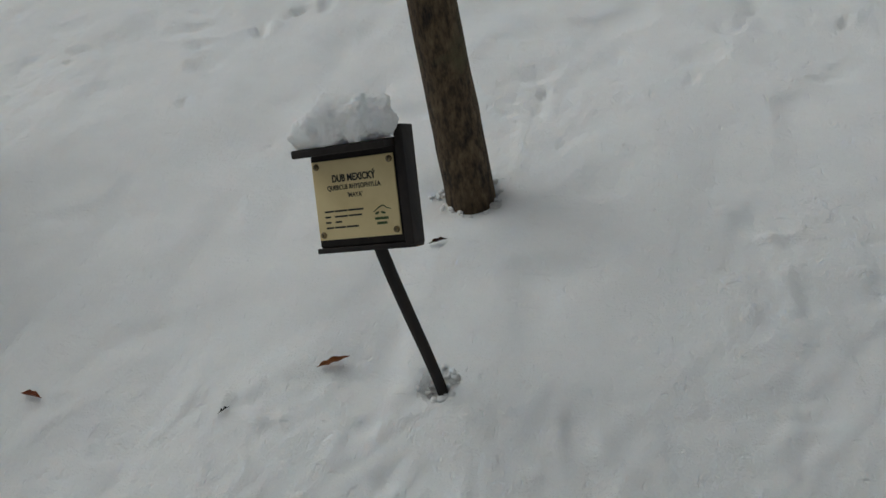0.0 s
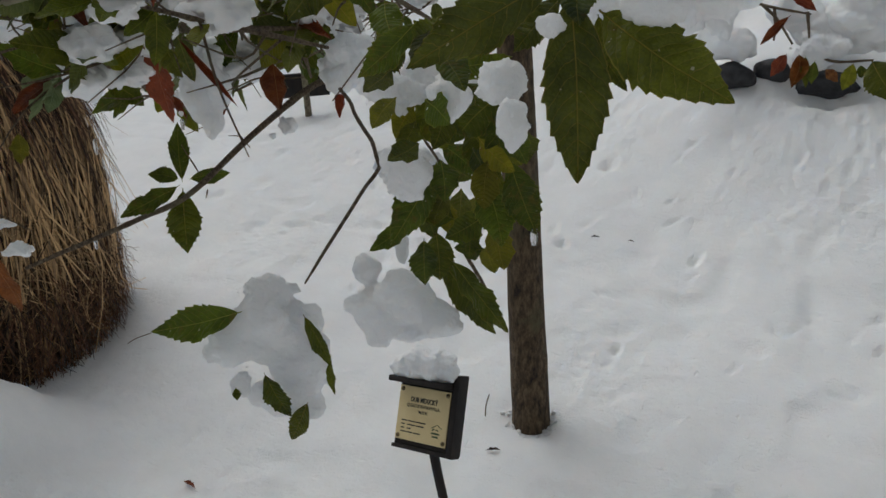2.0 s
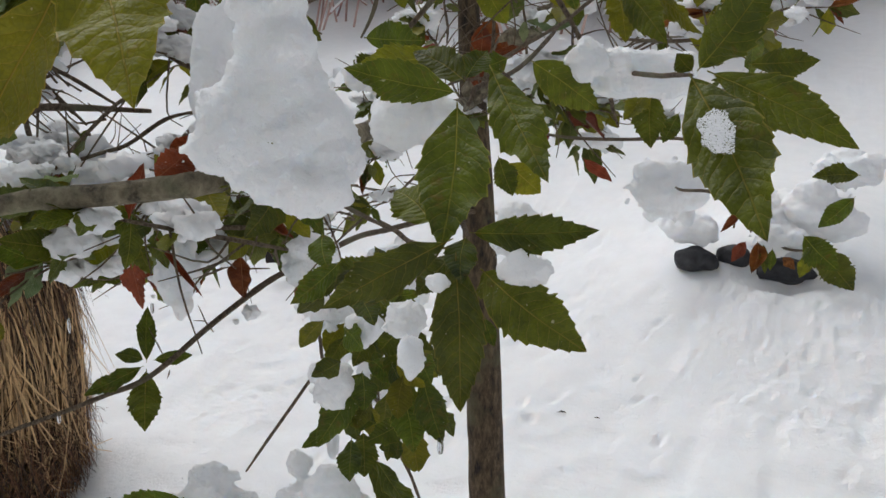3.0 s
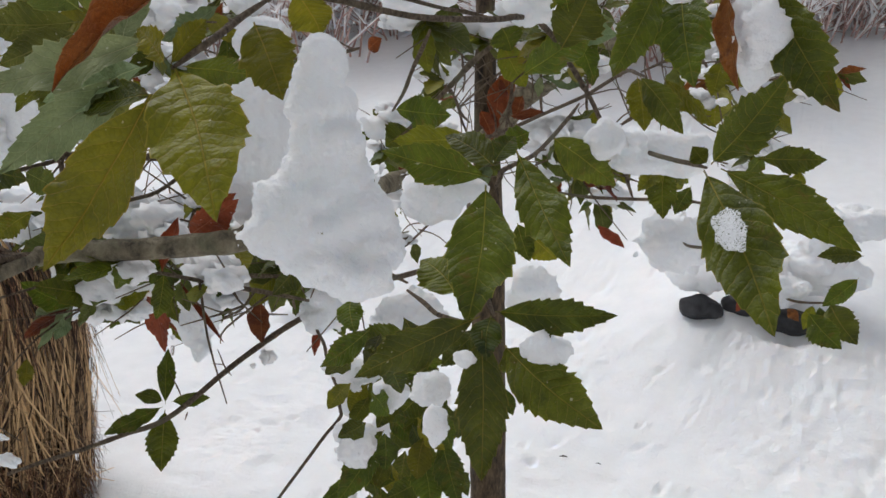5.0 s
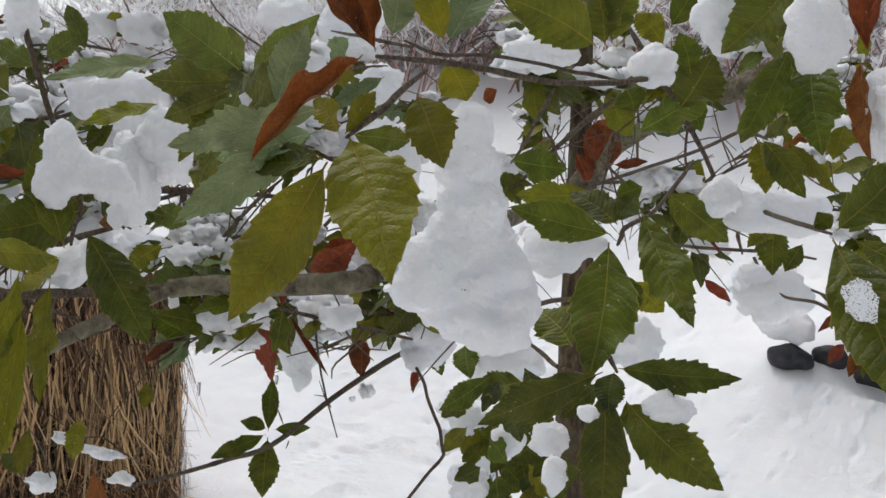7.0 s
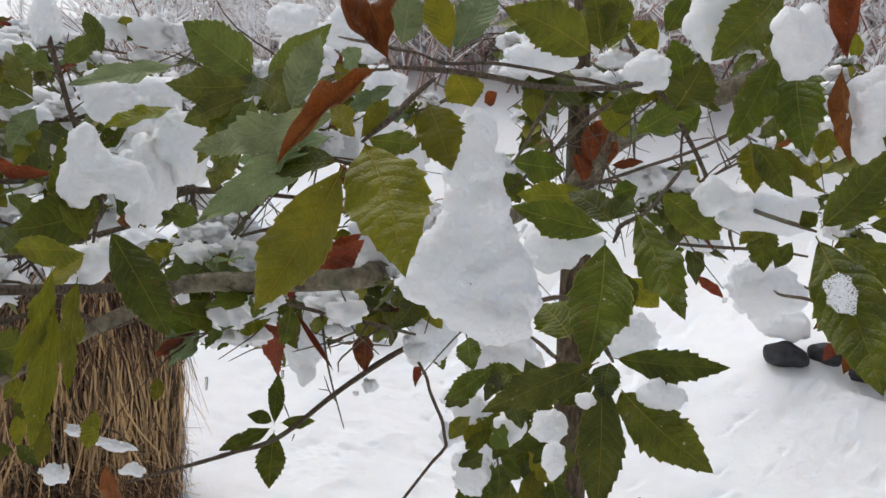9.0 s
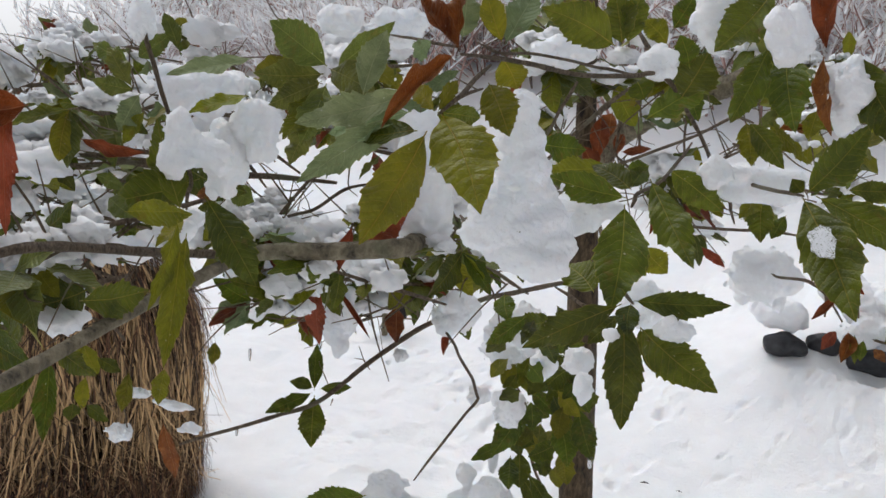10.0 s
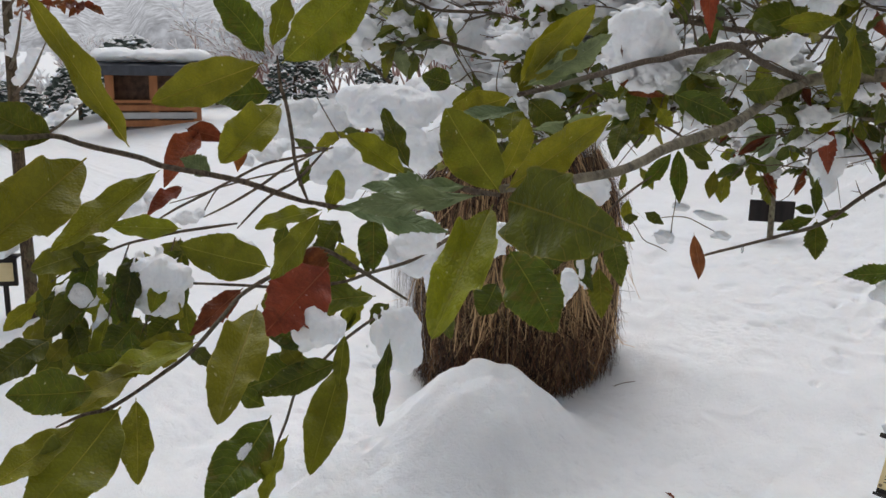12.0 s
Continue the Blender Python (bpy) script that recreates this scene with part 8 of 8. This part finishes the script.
side_spray((-0.869, 0.439, 1.814), 584)
side_spray((-0.886, 0.363, 1.666), 585)
side_spray((-0.577, 0.294, 1.725), 586)
side_spray((0.101, 0.520, 1.702), 587)
side_spray((-0.481, 0.219, 1.781), 588)
side_spray((-0.326, 0.192, 1.870), 589)
side_spray((-0.129, 0.671, 1.682), 590)
side_spray((0.275, 2.169, 1.710), 591)
side_spray((0.118, 1.871, 2.133), 592)
side_spray((0.116, 0.846, 2.034), 593)
side_spray((-0.353, 1.631, 1.755), 594)
side_spray((0.087, 0.857, 1.995), 595)
side_spray((0.192, 1.468, 1.742), 598)
side_spray((0.434, 2.179, 2.097), 601)
side_spray((-0.006, 1.755, 2.025), 602)
side_spray((0.282, 1.077, 1.776), 603)

for kind, material in (("deep", LEAF_DARK), ("mid", LEAF_MID), ("olive", LEAF_OLIVE), ("grey", LEAF_GREY), ("brown", LEAF_BROWN)):
    vs, fs, bl = INNER[kind]
    me = bpy.data.meshes.new("foliage")
    me.from_pydata(np.concatenate(vs).tolist(), [], np.concatenate(fs).tolist())
    me.polygons.foreach_set("use_smooth", [True] * len(me.polygons))
    me.attributes.new("blade", "FLOAT_VECTOR", "POINT").data.foreach_set("vector", np.concatenate(bl).ravel())
    me.materials.append(material)
    ob = new("foliage", me)
    ob.parent = oak
    tagged(ob, kind="stuff")

me = bpy.data.meshes.new("inner_snow")
me.from_pydata(np.concatenate(DRIFTS[0]).tolist(), [], np.concatenate(DRIFTS[1]).tolist())
me.polygons.foreach_set("use_smooth", [True] * len(me.polygons))
me.materials.append(SNOW_CLUMP)
tagged(new("inner_snow", me), "many small pillows of snow on inner oak twigs", "snow", kind="stuff")

twiglets = bmesh.new()
for points in TWIGLETS:
    tube_bm(points, 5, 3, 0.0, 0.0, 1, twiglets)
tagged(part("brushwood", twiglets, BARK_TWIG, oak), kind="stuff")


# ---- fallen leaves and bits on the snow ----
def fallen_leaf(x, y, length, turn, tilt, label, kind="brown", name="fallen_leaf"):
    me = LEAVES[kind][int(abs(turn)) % len(LEAVES[kind])]
    ob = new(name, me)
    ob.matrix_world = pose(x, y, ground_at(x, y) + 0.008, tilt, 12, turn) @ Matrix.Diagonal((length * 1.1, length, length, 1))
    return tagged(ob, label, "leaf", "leaves fallen on the snow")


fallen_leaf(-0.455, 1.505, 0.075, -60, 8, "curled reddish-brown leaf lying on the snow")
fallen_leaf(-1.065, 1.445, 0.060, 75, 12, "small dry tan leaf standing in the snow")
fallen_leaf(-0.622, 1.412, 0.030, 140, 10, "tiny dark brown leaf scrap on the snow", "dry")
fallen_leaf(-0.255, 1.87, 0.050, -75, 10, "dark shrivelled leaf half sunk in snow", "dry")
fallen_leaf(-0.265, 3.24, 0.045, -80, 4, "dark dry leaf flat on the snow", "dry")
fallen_leaf(-0.10, 3.25, 0.030, -100, 4, "dark dry leaf flat on the snow", "dry")
fallen_leaf(-0.60, 2.42, 0.05, 30, 10, "dark dry leaf flat on the snow", "dry")


def stuck_twig(x, y, points, r, label):
    z = ground_at(x, y)
    tagged(part("fallen_twig", tube_bm([(x + a, y + b, z + c, r) for a, b, c in points], 6, 4, 0.2, 0.3, 4), BARK_TWIG), label, "twig")


stuck_twig(-0.315, 2.03, ((0, 0, -0.03), (0.004, 0, 0.04), (0.016, 0, 0.085)), 0.0022, "thin dark twig standing upright in snow")
stuck_twig(-1.86, 2.02, ((0, 0, -0.01), (0.06, 0.02, 0.03), (0.13, 0.03, 0.06)), 0.0016, "thin grey twig lying by the grass bundle")


# ---- loose crumbs of snow round the stake and the trunk ----
def crumbs(cx, cy, r0, r1, count, seed):
    rng = random.Random(seed)
    bm = bmesh.new()
    for _ in range(count):
        a, r = rng.uniform(0, 6.283), rng.uniform(r0, r1)
        s = rng.uniform(0.003, 0.010)
        x, y = cx + math.cos(a) * r, cy + math.sin(a) * r
        bmesh.ops.create_icosphere(bm, subdivisions=1, radius=s, matrix=Matrix.Translation((x, y, ground_at(x, y) + s * 0.4)) @ Matrix.Diagonal((rng.uniform(0.8, 1.5), 1, 0.8, 1)))
    tagged(part("snow_crumbs", bm, SNOW_CLUMP), "loose crumbs of snow scattered on the snow", "snow", kind="stuff")


crumbs(-0.195, 1.474, 0.012, 0.045, 26, 1)
crumbs(-0.17, 2.075, 0.06, 0.10, 36, 2)


# ---- icicles at leaf tips ----
def icicle(at, length):
    x, y, z = at
    tagged(part("icicle", tube_bm([(x, y, z + 0.004, 0.0026), (x, y, z - length * 0.5, 0.003), (x, y, z - length, 0.0018)], 8, 3, 0.1, 0, 2), ICE), "small clear icicle hanging from a leaf tip", "icicle")




# ---- low shrub bent over the stones, and the brown leaves of the young tree ----
low_shrub = tagged(empty("low_shrub", (0, 0, 0)), "low evergreen shrub with orange withered leaves bent under snow", "shrub")


def shrub_leaf(kind, base, tip, width, facing):
    ob = leaf(kind, base, tip, width, facing)
    ob.parent = low_shrub


def shrub_stem(points):
    n = len(points) - 1
    part("stem", tube_bm([(*p, 0.009 - 0.004 * i / n) for i, p in enumerate(points)], 7, 5, 0.2, 0.2, 3), BARK_TWIG, low_shrub)


def shrub_snow(at, a, h):
    snow_clump(at, (a, a * 0.8, h), 0, 0, 4, int(a * 1000))


def tree_leaf(at):
    for k in range(3):
        e = Vector((LEAF_RNG.gauss(0, 1), LEAF_RNG.gauss(0, 1), -0.5)).normalized() * 0.11
        b = Vector(at) + Vector((LEAF_RNG.gauss(0, 0.03), LEAF_RNG.gauss(0, 0.03), 0))
        leaf("brown", b, b + e, 0.06, (0.6, -0.3, 0.6)).parent = sapling

shrub_leaf("brown", (0.427, 4.273, 1.171), (0.301, 4.246, 1.034), 0.044, (0.10, -0.88, 0.46))
shrub_leaf("brown", (0.540, 4.277, 1.195), (0.403, 4.279, 1.267), 0.050, (0.10, -0.88, 0.46))
shrub_leaf("russet", (0.428, 4.248, 0.996), (0.366, 4.222, 0.887), 0.069, (0.10, -0.88, 0.46))
shrub_leaf("russet", (0.480, 4.251, 0.999), (0.467, 4.216, 0.838), 0.081, (0.10, -0.88, 0.46))
shrub_leaf("deep", (0.513, 4.250, 0.989), (0.532, 4.218, 0.842), 0.050, (0.10, -0.88, 0.46))
shrub_leaf("deep", (0.557, 4.246, 0.970), (0.554, 4.222, 0.860), 0.056, (0.10, -0.88, 0.46))
shrub_leaf("russet", (0.607, 4.237, 0.933), (0.669, 4.222, 0.875), 0.056, (0.10, -0.88, 0.46))
shrub_leaf("olive", (0.726, 4.237, 0.966), (0.693, 4.211, 0.839), 0.081, (0.10, -0.88, 0.46))
shrub_leaf("deep", (0.800, 4.233, 0.983), (0.940, 4.171, 0.807), 0.181, (0.10, -0.88, 0.46))
shrub_leaf("deep", (0.757, 4.232, 0.958), (0.768, 4.219, 0.900), 0.050, (0.10, -0.88, 0.46))
shrub_stem([(0.072, 4.376, 1.279), (0.286, 4.402, 1.205), (0.513, 4.410, 1.162)])
shrub_stem([(0.286, 4.402, 1.205), (0.361, 4.400, 1.136), (0.445, 4.386, 1.020)])
shrub_stem([(0.342, 4.405, 1.187), (0.356, 4.395, 1.101), (0.356, 4.384, 1.035)])
shrub_stem([(0.495, 4.411, 1.175), (0.507, 4.403, 1.114), (0.518, 4.394, 1.052)])
shrub_stem([(0.509, 4.384, 1.000), (0.635, 4.371, 0.947), (0.815, 4.359, 0.961)])
shrub_stem([(-0.058, 4.351, 1.359), (0.020, 4.361, 1.229), (0.053, 4.362, 1.171)])
shrub_stem([(-0.022, 4.351, 1.228), (0.040, 4.357, 1.156)])
shrub_snow((-0.036, 4.238, 1.207), 0.114, 0.137)
shrub_snow((0.105, 4.286, 1.165), 0.086, 0.114)
shrub_snow((0.738, 4.536, 1.112), 0.229, 0.171)
shrub_snow((0.882, 4.647, 1.345), 0.200, 0.114)
shrub_snow((0.584, 4.446, 0.995), 0.143, 0.103)
for spot in ((-5.476, 0.594, 1.984), (-5.430, 0.651, 1.993), (-5.380, 0.705, 1.979), (-5.334, 0.762, 1.988), (-5.536, 0.524, 1.990), (-5.293, 0.801, 1.960), (-5.573, 0.460, 1.931)):
    tree_leaf(spot)
icicle((0.375, 0.332, 1.511), 0.009)
icicle((-0.430, 0.659, 1.278), 0.012)
icicle((-0.314, 0.760, 1.450), 0.012)
icicle((-0.454, 0.718, 1.419), 0.020)
